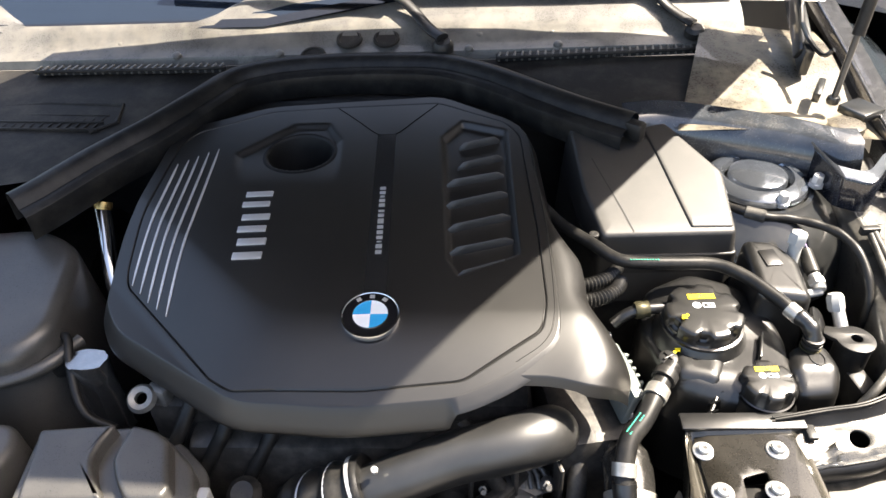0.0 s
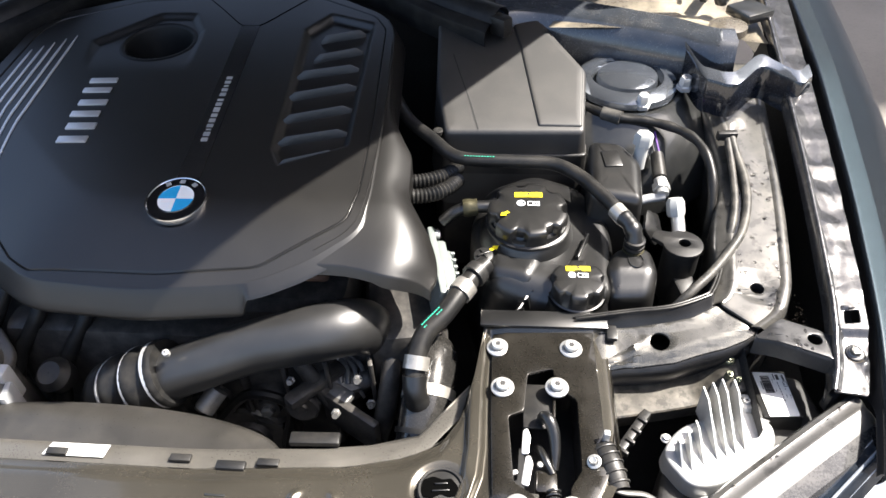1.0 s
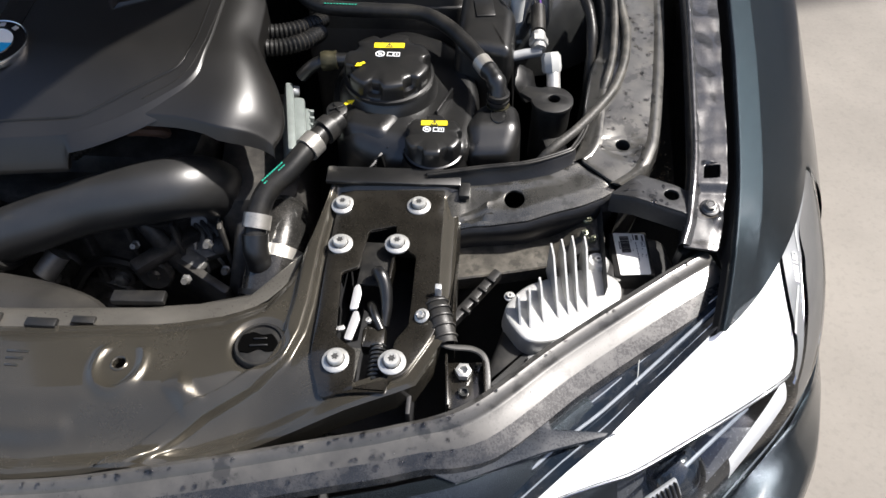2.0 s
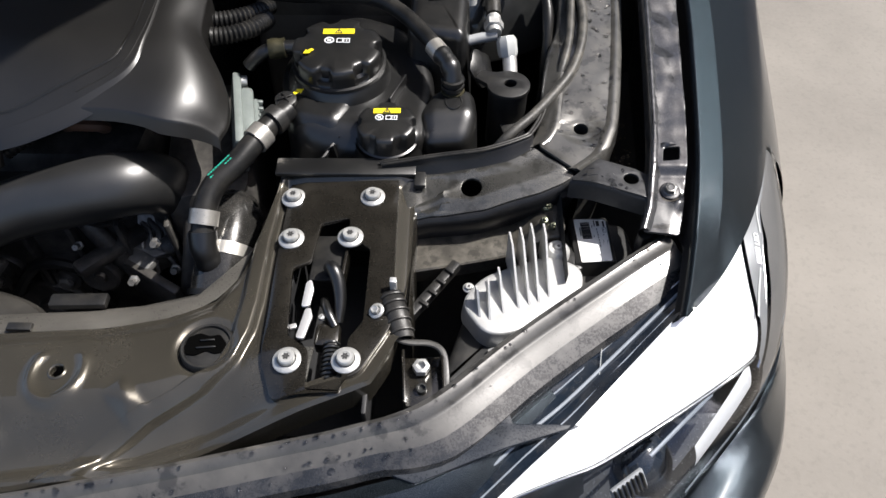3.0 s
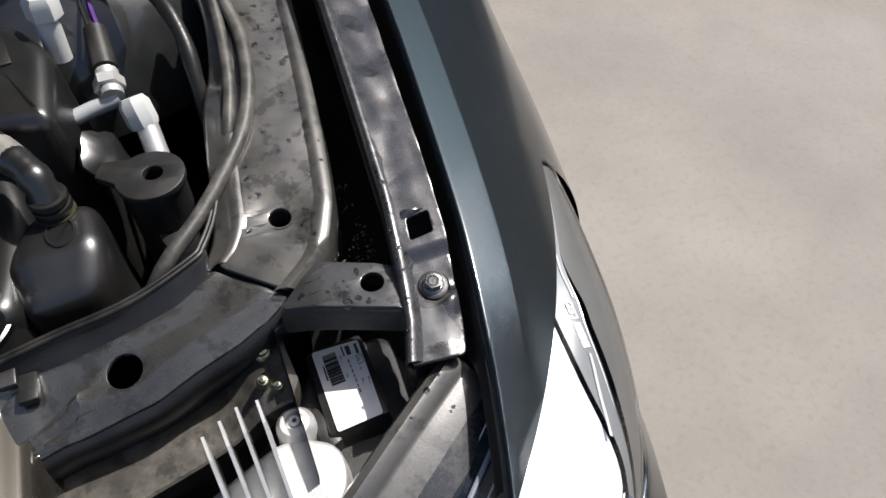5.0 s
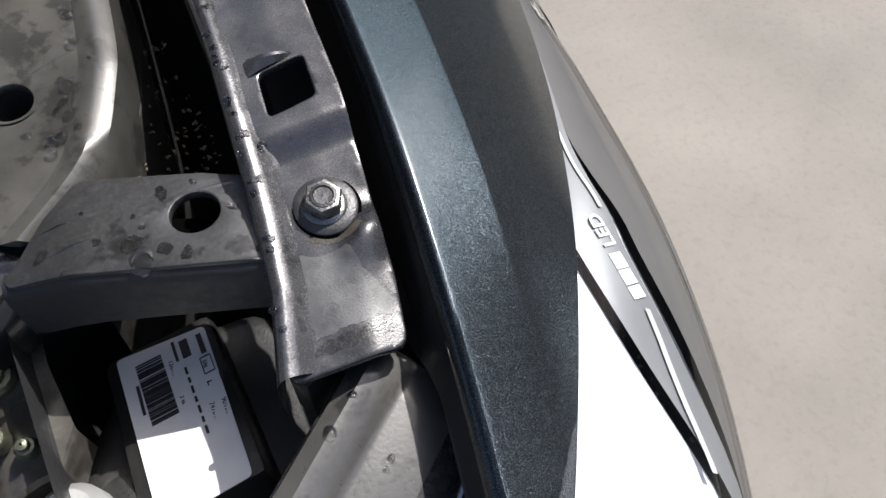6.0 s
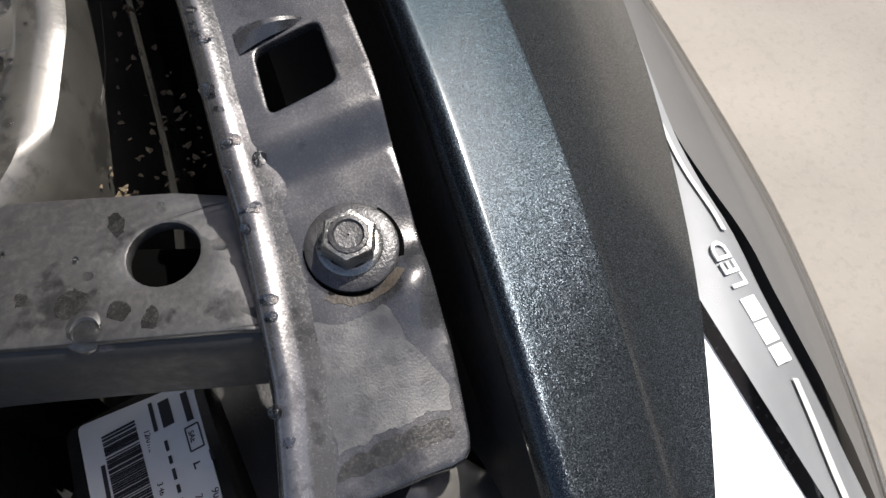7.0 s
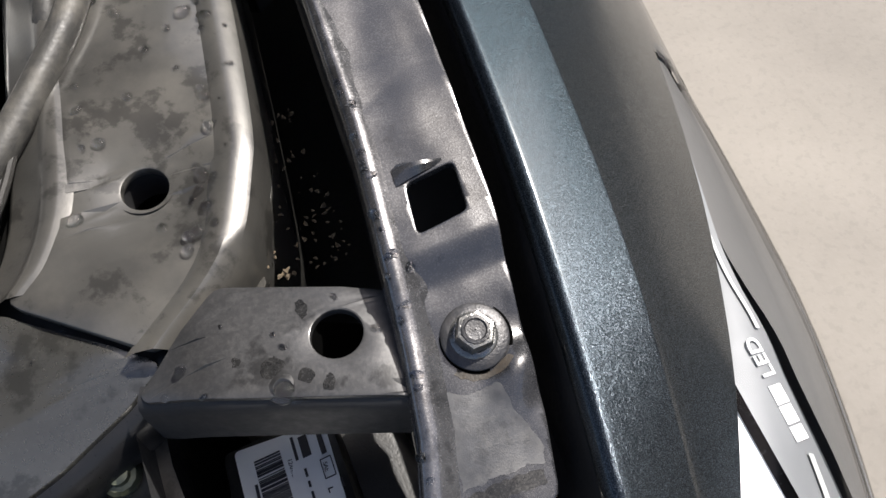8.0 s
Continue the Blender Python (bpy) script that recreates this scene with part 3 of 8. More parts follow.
    part("washer", lathe([(0.0094, -0.0006), (0.0094, 0.0012), (0.0089, 0.0016), (0.0062, 0.0017)], (0.6176, 0.4718, zb), ax, 44), M_WASHER, t, "dull grey steel washer")
    zb += 0.0006
    bolt = part("bolt", lathe([(0.0066, 0), (0.0066, 0.0008), (0.0060, 0.0014), (0.0052, 0.0015)], (0.6172, 0.4718, zb + 0.0006), ax, 32), M_ZINC2, t, "weathered hexagon bolt")
    part("head", lathe([(0.0057, 0.0010), (0.0058, 0.0052), (0.0052, 0.0062), (0.0042, 0.0064)], (0.6172, 0.4718, zb + 0.0006), ax, 6), M_ZINC2, bolt)
    part("head_top", lathe([(0.0041, 0.0061), (0.0038, 0.0066), (0.0031, 0.0067), (0.0027, 0.0062), (0.0015, 0.0061), (0.0002, 0.0062)], (0.6172, 0.4718, zb + 0.0006), ax, 30), M_WASHER, bolt, "stamped dull bolt top")
    part("weld_nut", block((0.013, 0.011, 0.026), (0.5955, 0.440, 0.738), 20, 0.003), M_BLACK, t)
    return t


# paler, shinier copy of the bracket steel, for the sun glint along the roll
M_ROLL_GLINT = mat("roll_glint", (0.13, 0.13, 0.135), 0.22, 0.75, 0.3, 60, 1800, 0.05, coat=1.0, crough=0.08, dust=0.12, dust_scale=120, dust_col=(0.16, 0.155, 0.15), dark=0.5, dark_scale=140)
M_FILM = mat("dust_film", (0.046, 0.047, 0.050), 0.36, 0.1, 0.3, 160, 2200, 0.12, coat=0.5, crough=0.15, dust=0.5, dust_scale=300, dust_col=(0.085, 0.083, 0.08), dark=0.35, dark_scale=240)
M_WET = mat("wet_patch", (0.016, 0.016, 0.016), 0.22, 0.1, 0.3, 200, 1600, 0.10, dust=0.25, dust_scale=420, dust_col=(0.08, 0.077, 0.073))
M_STAIN = mat("rust_stain", (0.024, 0.019, 0.014), 0.6, 0.0, 0.5, 260, 1600, 0.3, dust=0.5, dust_scale=240, dust_col=(0.055, 0.037, 0.020))
M_WASHER = mat("dull_washer", (0.050, 0.050, 0.053), 0.36, 0.5, 0.35, 220, 1400, 0.25, dust=0.4, dust_scale=260, dust_col=(0.06, 0.055, 0.05))
M_ZINC2 = mat("weathered_bolt", (0.24, 0.24, 0.23), 0.28, 0.85, 0.3, 160, 900, 0.35, dust=0.4, dust_scale=200, dust_col=(0.10, 0.08, 0.06))
fender_bracket()


# ---- upper rail, corner beam and arm ----
def rail_z(x, y):
    z = 0.687 + 0.15 * y
    d = math.hypot(x - 0.5445, y - 0.5645)
    return z - 0.003 * sstep(0.024, 0.014, d)


RAIL_R = [(0.536, 0.509), (0.561, 0.530), (0.574, 0.556), (0.581, 0.58), (0.592, 0.65), (0.603, 0.74), (0.613, 0.86), (0.620, 0.97)]
RAIL_L = [(0.549, 0.97), (0.549, 0.878), (0.555, 0.793), (0.547, 0.72), (0.5325, 0.675), (0.5255, 0.63), (0.5210, 0.597), (0.5155, 0.567), (0.5070, 0.549), (0.4985, 0.5405)]


def upper_rail():
    t = thing("upper_rail", (0.56, 0.7, 0.6), "dusty dark steel upper rail with water drops and one hole", "body rail")
    outer = ccw(fillet(RAIL_R + RAIL_L, 0.006, 3))
    part("top_sheet", plate(outer, [disc(0.5445, 0.5645, 0.0082)], 0.002, 0.0007, rail_z, 3), M_RAIL, t)
    part("hole_collar", lathe([(0.0085, -0.012), (0.0084, 0.0), (0.0095, 0.001)], (0.5445, 0.5645, rail_z(0.5445, 0.5645)), (0, 0, 1), 28), M_DARK, t)
    rows = []
    for x, y in [(p.x, p.y) for p in catmull([(a, b, 0) for a, b in RAIL_R], 5)]:
        z = rail_z(x, y)
        rows.append([(x - 0.010, y + 0.002, z + 0.0012), (x - 0.006, y + 0.001, z + 0.0036), (x - 0.001, y, z + 0.0040), (x + 0.0035, y - 0.001, z + 0.001), (x + 0.0052, y - 0.002, z - 0.006), (x + 0.006, y - 0.002, z - 0.05), (x + 0.002, y, z - 0.13)])
    part("rolled_edge", loft(rows), M_RAIL, t, "bright worn outer edge")
    rows = []
    for p in catmull([(a, b, 0) for a, b in RAIL_L[::-1]], 5):
        z = rail_z(p.x, p.y)
        rows.append([(p.x + 0.008, p.y, z + 0.0008), (p.x + 0.004, p.y, z + 0.0022), (p.x + 0.001, p.y, z + 0.0026), (p.x - 0.002, p.y, z + 0.0012), (p.x - 0.0050, p.y, z - 0.0015), (p.x - 0.0125, p.y + 0.001, z - 0.0030), (p.x - 0.0160, p.y + 0.002, z - 0.007), (p.x - 0.017, p.y + 0.002, z - 0.03), (p.x - 0.014, p.y, z - 0.12)])
    part("inner_flange", loft(rows, angle=60), M_RAIL, t)
    part("seam_edge", tube([(0.5945, 0.640, 0.752), (0.5925, 0.6175, 0.754), (0.582, 0.5613, 0.755), (0.5704, 0.5483, 0.752), (0.5547, 0.5315, 0.748)], 0.0007, 6), M_RAIL, t, "thin torn seam edge")
    part("joint_bracket", block((0.022, 0.05, 0.018), (0.561, 0.915, 0.838), 3, 0.003), M_STEEL, t)
    # crumpled mastic along the lower outer joint
    rows = []
    for i in range(26):
        u = i / 25
        x, y = lerp(0.552, 0.566, u) + 0.002 * noise.noise(Vector((u * 9, 1, 0))), lerp(0.512, 0.575, u)
        rows.append([(x + 0.010 + 0.003 * math.sin(q) * (1 + 0.5 * noise.noise(Vector((u * 14, q, 5)))), y, 0.745 + 0.005 * math.cos(q)) for q in (0, 1.05, 2.1, 3.14, 4.2, 5.2)])
    part("mastic_seam", loft(rows, True, True), M_RAIL, t, "crumpled sealing mastic")
    return t


upper_rail()

BEAM_FRONT = [(0.340, 0.462), (0.390, 0.4695), (0.417, 0.472), (0.4443, 0.4758), (0.4717, 0.4850), (0.4990, 0.4920), (0.5212, 0.5012), (0.5360, 0.5090)]
BEAM_CREASE = [(0.340, 0.512), (0.401, 0.514), (0.445, 0.520), (0.4676, 0.5245), (0.479, 0.5300), (0.4970, 0.5420)]
BEAM_SEAL = [(0.340, 0.515, 0.763), (0.3580, 0.5170, 0.765), (0.4013, 0.5230, 0.769), (0.4452, 0.5280, 0.773), (0.4846, 0.5445, 0.775), (0.4936, 0.5541, 0.775), (0.5037, 0.5748, 0.775), (0.5120, 0.5990, 0.777)]


def beam_z(x, y):
    z = 0.748 + 0.095 * (max(0.39, x) - 0.43) + 0.20 * (y - 0.498)
    d = math.hypot(x - 0.387, y - 0.487)
    z += 0.0026 * math.exp(-((d - 0.0165) / 0.0035) ** 2) - 0.0012 * sstep(0.016, 0.010, d)
    # the top rolls down towards the front and up into the rear wall
    f, b = curve_at(BEAM_FRONT, x), curve_at(BEAM_CREASE, x)
    return z - 0.0040 * sstep(f + 0.014, f, y) + 0.0020 * sstep(b - 0.012, b, y)


def corner_beam():
    t = thing("corner_beam", (0.44, 0.48, 0.5), "glossy black pressed steel corner beam with round hole", "body beam")
    outer = ccw(fillet([(0.352, 0.5125), (0.401, 0.514), (0.445, 0.520), (0.4676, 0.5245), (0.479, 0.530), (0.4945, 0.5395), (0.5335, 0.5090), (0.5212, 0.5012), (0.499, 0.492), (0.4717, 0.485), (0.4443, 0.4758), (0.390, 0.4695), (0.352, 0.4640)], 0.003, 3))
    part("top_sheet", plate(outer, [disc(0.4308, 0.4980, 0.0112)], 0.002, 0.0007, beam_z, 4), M_BEAM, t)
    # rounded front edge, upright face below it in the darker shaded copy of the steel
    rows = []
    for p in catmull([(a, b, 0) for a, b in BEAM_FRONT], 6):
        x, y, z = p.x, p.y, beam_z(p.x, p.y)
        rows.append([(x - 0.001, y + 0.006, z + 0.0012), (x, y + 0.001, z + 0.0006), (x + 0.0012, y - 0.003, z - 0.0030), (x + 0.0022, y - 0.0048, z - 0.0080), (x + 0.0022, y - 0.0040, z - 0.018), (x + 0.0010, y + 0.0020, z - 0.034), (x, y + 0.010, z - 0.06), (x, y + 0.02, z - 0.12)])
    part("front_face", loft(rows), M_BEAM_SHADED, t)
    # grimy ledge under the face, ending in a rounded tab
    rows = []
    ledge = [(0.340, 0.4570), (0.390, 0.4675), (0.445, 0.4800), (0.484, 0.4900), (0.5060, 0.4905), (0.5230, 0.4905)]
    for i, p in enumerate(catmull([(a, b, 0) for a, b in ledge], 5)):
        z = 0.703 + 0.025 * sstep(0.47, 0.512, p.x)
        w = 0.034 - 0.012 * sstep(0.516, 0.523, p.x)
        rows.append([(p.x, p.y + 0.020, z - 0.0005), (p.x, p.y, z), (p.x + 0.001, p.y - w * 0.5, z - 0.0012 + 0.0012 * noise.noise(Vector((p.x * 90, 0, 3)))), (p.x + 0.002, p.y - w, z - 0.002), (p.x + 0.002, p.y - w - 0.0015, z - 0.0035), (p.x + 0.002, p.y - w - 0.0015, z - 0.020)])
    part("lower_ledge", loft(rows), M_GRIME, t, "grimy beige lower ledge")
    rows = []
    for p in catmull(BEAM_SEAL, 6):
        if p.x > 0.4945:
            break
        y = curve_at(BEAM_CREASE, p.x)
        z = beam_z(p.x, y)
        rows.append([(p.x, y - 0.003, z - 0.0012), (p.x, lerp(y, p.y, 0.25), lerp(z, p.z, 0.15)), (p.x + 0.0006, lerp(y, p.y, 0.72), lerp(z, p.z, 0.72)), (p.x, p.y - 0.0008, p.z - 0.0015)])
    part("rear_wall", loft(rows), M_BEAM_SHADED, t)
    for d in (0.0, 0.0035):
        part("edge_seal", tube([(x - d * 0.5, y + d, z - 0.3 * d) for x, y, z in BEAM_SEAL], 0.0015, 8), M_RUBBER, t, "black edge seal along the beam")
    rows = [[(p.x - 0.0018, p.y + 0.0036, p.z - 0.001), (p.x - 0.003, p.y + 0.006, p.z - 0.012), (p.x - 0.004, p.y + 0.008, p.z - 0.07)] for p in catmull(BEAM_SEAL, 5)]
    part("inner_face", loft(rows), M_RUBBER, t)
    # floor of the open joint
    seam = ccw(fillet([(0.486, 0.532), (0.500, 0.560), (0.522, 0.570), (0.545, 0.522), (0.528, 0.505)], 0.004, 3))
    part("joint_plate", plate(seam, (), 0.002, 0.0005, lambda x, y: min(beam_z(x, y), rail_z(x, y)) - 0.0065, 2), M_DARK, t)
    for x, y, z, r in ((0.5082, 0.4930, 0.7290, 0.0062), (0.5040, 0.4730, 0.7285, 0.0040), (0.5120, 0.4660, 0.7285, 0.0034)):
        part("stud", lathe([(r, -0.004), (r, 0.002), (r * 0.8, 0.0035), (r * 0.55, 0.0036), (r * 0.5, 0.0062), (0.0004, 0.0066)], (x, y, z), (0.1, -0.2, 1), 12), M_OLIVE, t, "dull olive plated stud")
    return t


# darker copy of the beam steel: shade on its upright faces is in the colour
M_BEAM_SHADED = mat("beam_shaded", (0.014, 0.014, 0.015), 0.34, 0.1, 0.3, 30, 700, 0.05, coat=0.2, crough=0.15, spec=0.3, dust=0.10, dust_scale=40, dust_col=(0.08, 0.075, 0.065))
M_GRIME = mat("grimy_ledge", (0.060, 0.055, 0.046), 0.38, 0.2, 0.35, 60, 700, 0.1, coat=0.5, crough=0.2, dust=0.55, dust_scale=40, dust_col=(0.21, 0.19, 0.155), dark=0.5, dark_scale=70)
M_OLIVE = mat("olive_plating", (0.16, 0.17, 0.12), 0.35, 0.7, 0.3, 180, 900, 0.2)
corner_beam()


def side_arm():
    t = thing("side_arm", (0.57, 0.48, 0.74), "flat dark steel arm with round hole, wet and dusty", "bracket")
    zf = lambda x, y: 0.772 + 0.02 * (x - 0.55) - 0.003 * sstep(0.590, 0.604, x) - 0.0075 * sstep(0.550, 0.526, x)
    outer = ccw(fillet([(0.5568, 0.5163), (0.573, 0.5090), (0.607, 0.4935), (0.607, 0.4595), (0.592, 0.4660), (0.5500, 0.4840), (0.5300, 0.4948), (0.5290, 0.4972), (0.5425, 0.5062)], 0.003, 3))
    part("top_sheet", plate(outer, [disc(0.5838, 0.4885, 0.0079)], 0.002, 0.0006, zf, 3), M_ARM, t)
    rows = []
    for x, y in ((0.5275, 0.4962), (0.5320, 0.4935), (0.5400, 0.4892), (0.5500, 0.4840), (0.560, 0.4797), (0.575, 0.4733), (0.592, 0.4660), (0.612, 0.4575)):
        z = zf(x, y)
        rows.append([(x + 0.0015, y + 0.004, z + 0.0012), (x, y + 0.0005, z + 0.0008), (x - 0.0008, y - 0.0015, z - 0.0010), (x - 0.001, y - 0.0025, z - 0.0045), (x - 0.001, y - 0.0030, z - 0.021)])
    # face in the darkest grey: the shadow below the edge is in its colour
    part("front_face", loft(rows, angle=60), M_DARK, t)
    # dented weld spot on the front edge, and wet patches
    part("weld_spot", lathe([(0.0046, -0.0030), (0.0040, 0.0002), (0.0026, 0.0011), (0.0012, 0.0002), (0.0002, 0.0)], (0.5658, 0.4795, zf(0.5658, 0.48) + 0.0008), (0, -0.25, 1), 20), M_ARM, t)
    for k, (x, y, r, q) in enumerate(((0.5648, 0.4862, 0.0030, 1.1), (0.5727, 0.4802, 0.0020, 1.0), (0.5776, 0.4760, 0.0022, 0.8), (0.5772, 0.5000, 0.0030, 0.6), (0.5560, 0.4915, 0.0014, 1.0))):
        ring = [(x + r * q * math.cos(a), y + r * math.sin(a)) for a in (2 * math.pi * i / 14 for i in range(14))]
        part("wet_patch", plate(ragged(ring, 0.0011, 3.0 + k, 0.0005), (), 0.00004, 0.0, lambda x, y: zf(x, y) + 0.00168, 0), M_WET, t, "dark wet patch")
    # black sheet added below the hole to block light and keep it dark
    part("hole_shade_sheet", plate(outer, (), 0.002, 0.0006, lambda x, y: zf(x, y) - 0.0215, 0), M_OPENING_SHADE, t)
    return t


side_arm()


# ---- slam panel with its latch ----
SLAM_F = [(-0.75, 0.235), (-0.4, 0.20), (0.023, 0.194), (0.164, 0.213), (0.268, 0.250), (0.345, 0.281), (0.372, 0.330), (0.374, 0.40)]
SLAM_R = [(-0.75, 0.325), (-0.04, 0.325), (0.110, 0.336), (0.165, 0.349), (0.200, 0.367), (0.218, 0.395), (0.230, 0.440), (0.238, 0.505), (0.241, 0.522), (0.374, 0.524)]


def slam_z(x, y):
    yf = curve_at(SLAM_F, x)
    z = 0.738
    # front shelf steps down towards the lip
    z -= 0.026 * sstep(yf + 0.069, yf + 0.017, y) * sstep(0.30, 0.20, x)
    z += 0.007 * sstep(yf + 0.016, yf + 0.004, y) * sstep(0.30, 0.20, x)
    z += 0.0045 * sstep(0.062, 0.046, x) * math.exp(-((y - yf - 0.036) / 0.009) ** 2)
    # raised latch field with a ridge at its side
    q = curve_at([(0.19, 0.100), (0.25, 0.168), (0.275, 0.206), (0.30, 0.230), (0.33, 0.239), (0.36, 0.241), (0.43, 0.240), (0.52, 0.243)], y)
    w = 0.012 + 0.010 * sstep(0.31, 0.25, y)
    z += 0.0075 * sstep(q - w - 0.006, q - w, x) * sstep(q + 0.005, q - 0.002, x)
    z += (0.004 + 0.06 * (x - 0.25)) * sstep(q + 0.001, q + 0.02, x)
    z -= 0.008 * sstep(0.355, 0.372, x) * sstep(0.33, 0.36, y)
    z += 0.010 * sstep(0.497, 0.512, y) * sstep(0.225, 0.25, x)
    z -= 0.006 * sstep(0.24, 0.19, x) * sstep(curve_at(SLAM_R, x) - 0.02, curve_at(SLAM_R, x), y)
    # round drain boss and pressed ear
    z -= 0.003 * sstep(0.030, 0.022, math.hypot(x - 0.204, y - 0.316))
    d = math.hypot(x - 0.086, (y - 0.290) * 0.8)
    z += 0.0036 * math.exp(-((d - 0.021) / 0.0036) ** 2) * sstep(0.311, 0.301, y)
    # small pressed pyramid
    u, v = 0.72 * (x - 0.149) - 0.69 * (y - 0.2655), 0.69 * (x - 0.149) + 0.72 * (y - 0.2655)
    return z + 0.0060 * max(0.0, 1 - max(abs(u) / 0.0205, abs(v) / 0.0115))


def inside(p, poly):
    c = False
    for (ax, ay), (bx, by) in zip(poly, poly[1:] + poly[:1]):
        if (ay > p[1]) != (by > p[1]) and p[0] < (bx - ax) * (p[1] - ay) / (by - ay) + ax:
            c = not c
    return c


LATCH_HOLE = [(0.286, 0.448), (0.314, 0.455), (0.316, 0.432), (0.337, 0.415), (0.337, 0.335), (0.326, 0.318), (0.323, 0.268), (0.294, 0.270), (0.292, 0.308), (0.272, 0.322), (0.266, 0.395), (0.282, 0.402)]
PLATE = [(0.249, 0.508), (0.358, 0.508), (0.360, 0.33), (0.336, 0.285), (0.268, 0.264), (0.254, 0.300), (0.250, 0.40)]


def slam_panel():
    t = thing("slam_panel", (0, 0.26, 0.6), "glossy black pressed steel slam panel across the nose", "slam panel")
    n, V, F = 190, [], []
    xs = [-0.75 + 0.77 * i / 26 for i in range(26)] + [0.02 + 0.18 * i / 72 for i in range(72)] + [0.20 + 0.174 * i / 90 for i in range(91)]
    m = 84
    for x in xs:
        a, b = curve_at(SLAM_F, x), curve_at(SLAM_R, x)
        V += [(x, lerp(a, b, j / m), slam_z(x, lerp(a, b, j / m))) for j in range(m + 1)]
    for i in range(len(xs) - 1):
        for j in range(m):
            q = i * (m + 1) + j
            c = (V[q][0] + V[q + m + 2][0]) / 2, (V[q][1] + V[q + m + 2][1]) / 2
            if inside(c, PLATE_IN) or math.hypot(c[0] - 0.086, c[1] - 0.290) < 0.0055:
                continue
            F.append((q, q + 1, q + m + 2, q + m + 1))
    part("pressing", data(V, F, angle=60), M_SLAM, t)
    part("latch_plate", plate(ccw(fillet(PLATE, 0.008, 4)), [fillet(LATCH_HOLE, 0.004, 3)], 0.003, 0.0008, lambda x, y: slam_z(x, min(y, 0.495)) + 0.0022, 3), M_PLATE, t)
    # edges turned down at the front lip and the rear
    lipf, lipr = [], []
    for i in range(80):
        x = lerp(-0.75, 0.374, i / 79)
        a, b = curve_at(SLAM_F, x), curve_at(SLAM_R, x)
        za, zb = slam_z(x, a), slam_z(x, b)
        lipf.append([(x, a, za), (x + 0.001, a - 0.003, za - 0.003), (x, a - 0.003, za - 0.03)])
        lipr.append([(x, b, zb), (x, b + 0.003, zb - 0.003), (x, b + 0.004, zb - 0.035)])
    part("front_lip", loft(lipf), M_SLAM, t)
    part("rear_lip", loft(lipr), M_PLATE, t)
    rows = [[(0.374, y, slam_z(0.372, y)), (0.377, y, slam_z(0.372, y) - 0.004), (0.377, y, 0.66)] for y in (0.335, 0.38, 0.43, 0.48, 0.522)]
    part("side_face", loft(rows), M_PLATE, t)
    part("edge_tab", block((0.012, 0.02, 0.006), (0.379, 0.505, 0.752), 0, 0.002), M_BLACK, t)
    # drain plug; a flat black plate paints the shade of its cross slots
    z = slam_z(0.204, 0.316)
    d = part("drain_plug", lathe([(0.0235, -0.004), (0.0228, 0.006), (0.0215, 0.0078), (0.0195, 0.0076), (0.0188, 0.0050), (0.0180, 0.0052), (0.002, 0.0052)], (0.2055, 0.3145, z), (0, 0, 1), 40), M_BLACK, t, "round black plastic drain plug")
    slots = [(0.186, 0.312), (0.188, 0.323), (0.197, 0.327), (0.206, 0.324), (0.214, 0.326), (0.221, 0.318), (0.222, 0.309), (0.213, 0.307), (0.206, 0.310), (0.197, 0.305), (0.189, 0.306)]
    part("slot_shade", plate(ccw(fillet(slots, 0.002, 2)), (), 0.0008, 0, lambda x, y: z + 0.0062), M_OPENING_SHADE, d, "flat black shape for the shaded slots")
    for y, w in ((0.3125, 0.016), (0.3195, 0.012)):
        part("rib", block((w, 0.0018, 0.003), (0.2050, y, z + 0.0070), 6, 0.0006), M_TANK, d)
    for x, y in ((0.2545, 0.484), (0.3335, 0.481), (0.2605, 0.4295), (0.3165, 0.4295), (0.2765, 0.2985), (0.3255, 0.2965)):
        flange_bolt(t, (x, y, slam_z(x, min(y, 0.495)) + 0.004), (0.0, -0.03, 1))
    part("hole_collar", lathe([(0.0078, 0.0006), (0.0064, 0.0014), (0.0056, 0.0006), (0.0055, -0.005)], (0.086, 0.290, slam_z(0.086, 0.2905)), (0, 0, 1), 24), M_SLAM, t)
    part("rear_seal", block((0.141, 0.022, 0.005), (0.3045, 0.5165, slam_z(0.30, 0.515) + 0.0022), 0.6, 0.0015, 4), M_TANK, t, "black sealing strip along the rear edge")
    # unreadable stamped marks
    for i in range(3):
        part("stamp_bar", block((0.020 - 0.004 * i, 0.0022, 0.0006), (-0.008, 0.297 - 0.007 * i, slam_z(-0.008, 0.297) + 0.0006), 0, 0.0002), M_STEEL, t)
    part("rear_clip", block((0.030, 0.010, 0.006), (-0.004, 0.331, 0.733), 0, 0.002), M_BLACK, t)
    part("locating_tab", block((0.030, 0.008, 0.014), (0.165, 0.198, 0.712), 10, 0.002), M_SILVER, t)
    return t


PLATE_IN = [(0.258, 0.50), (0.350, 0.50), (0.352, 0.335), (0.332, 0.29), (0.274, 0.273), (0.262, 0.302), (0.258, 0.40)]
slam_panel()


M_CASTM = mat("worn_steel", (0.10, 0.098, 0.09), 0.3, 0.6, 0.3, 60, 500, 0.05)


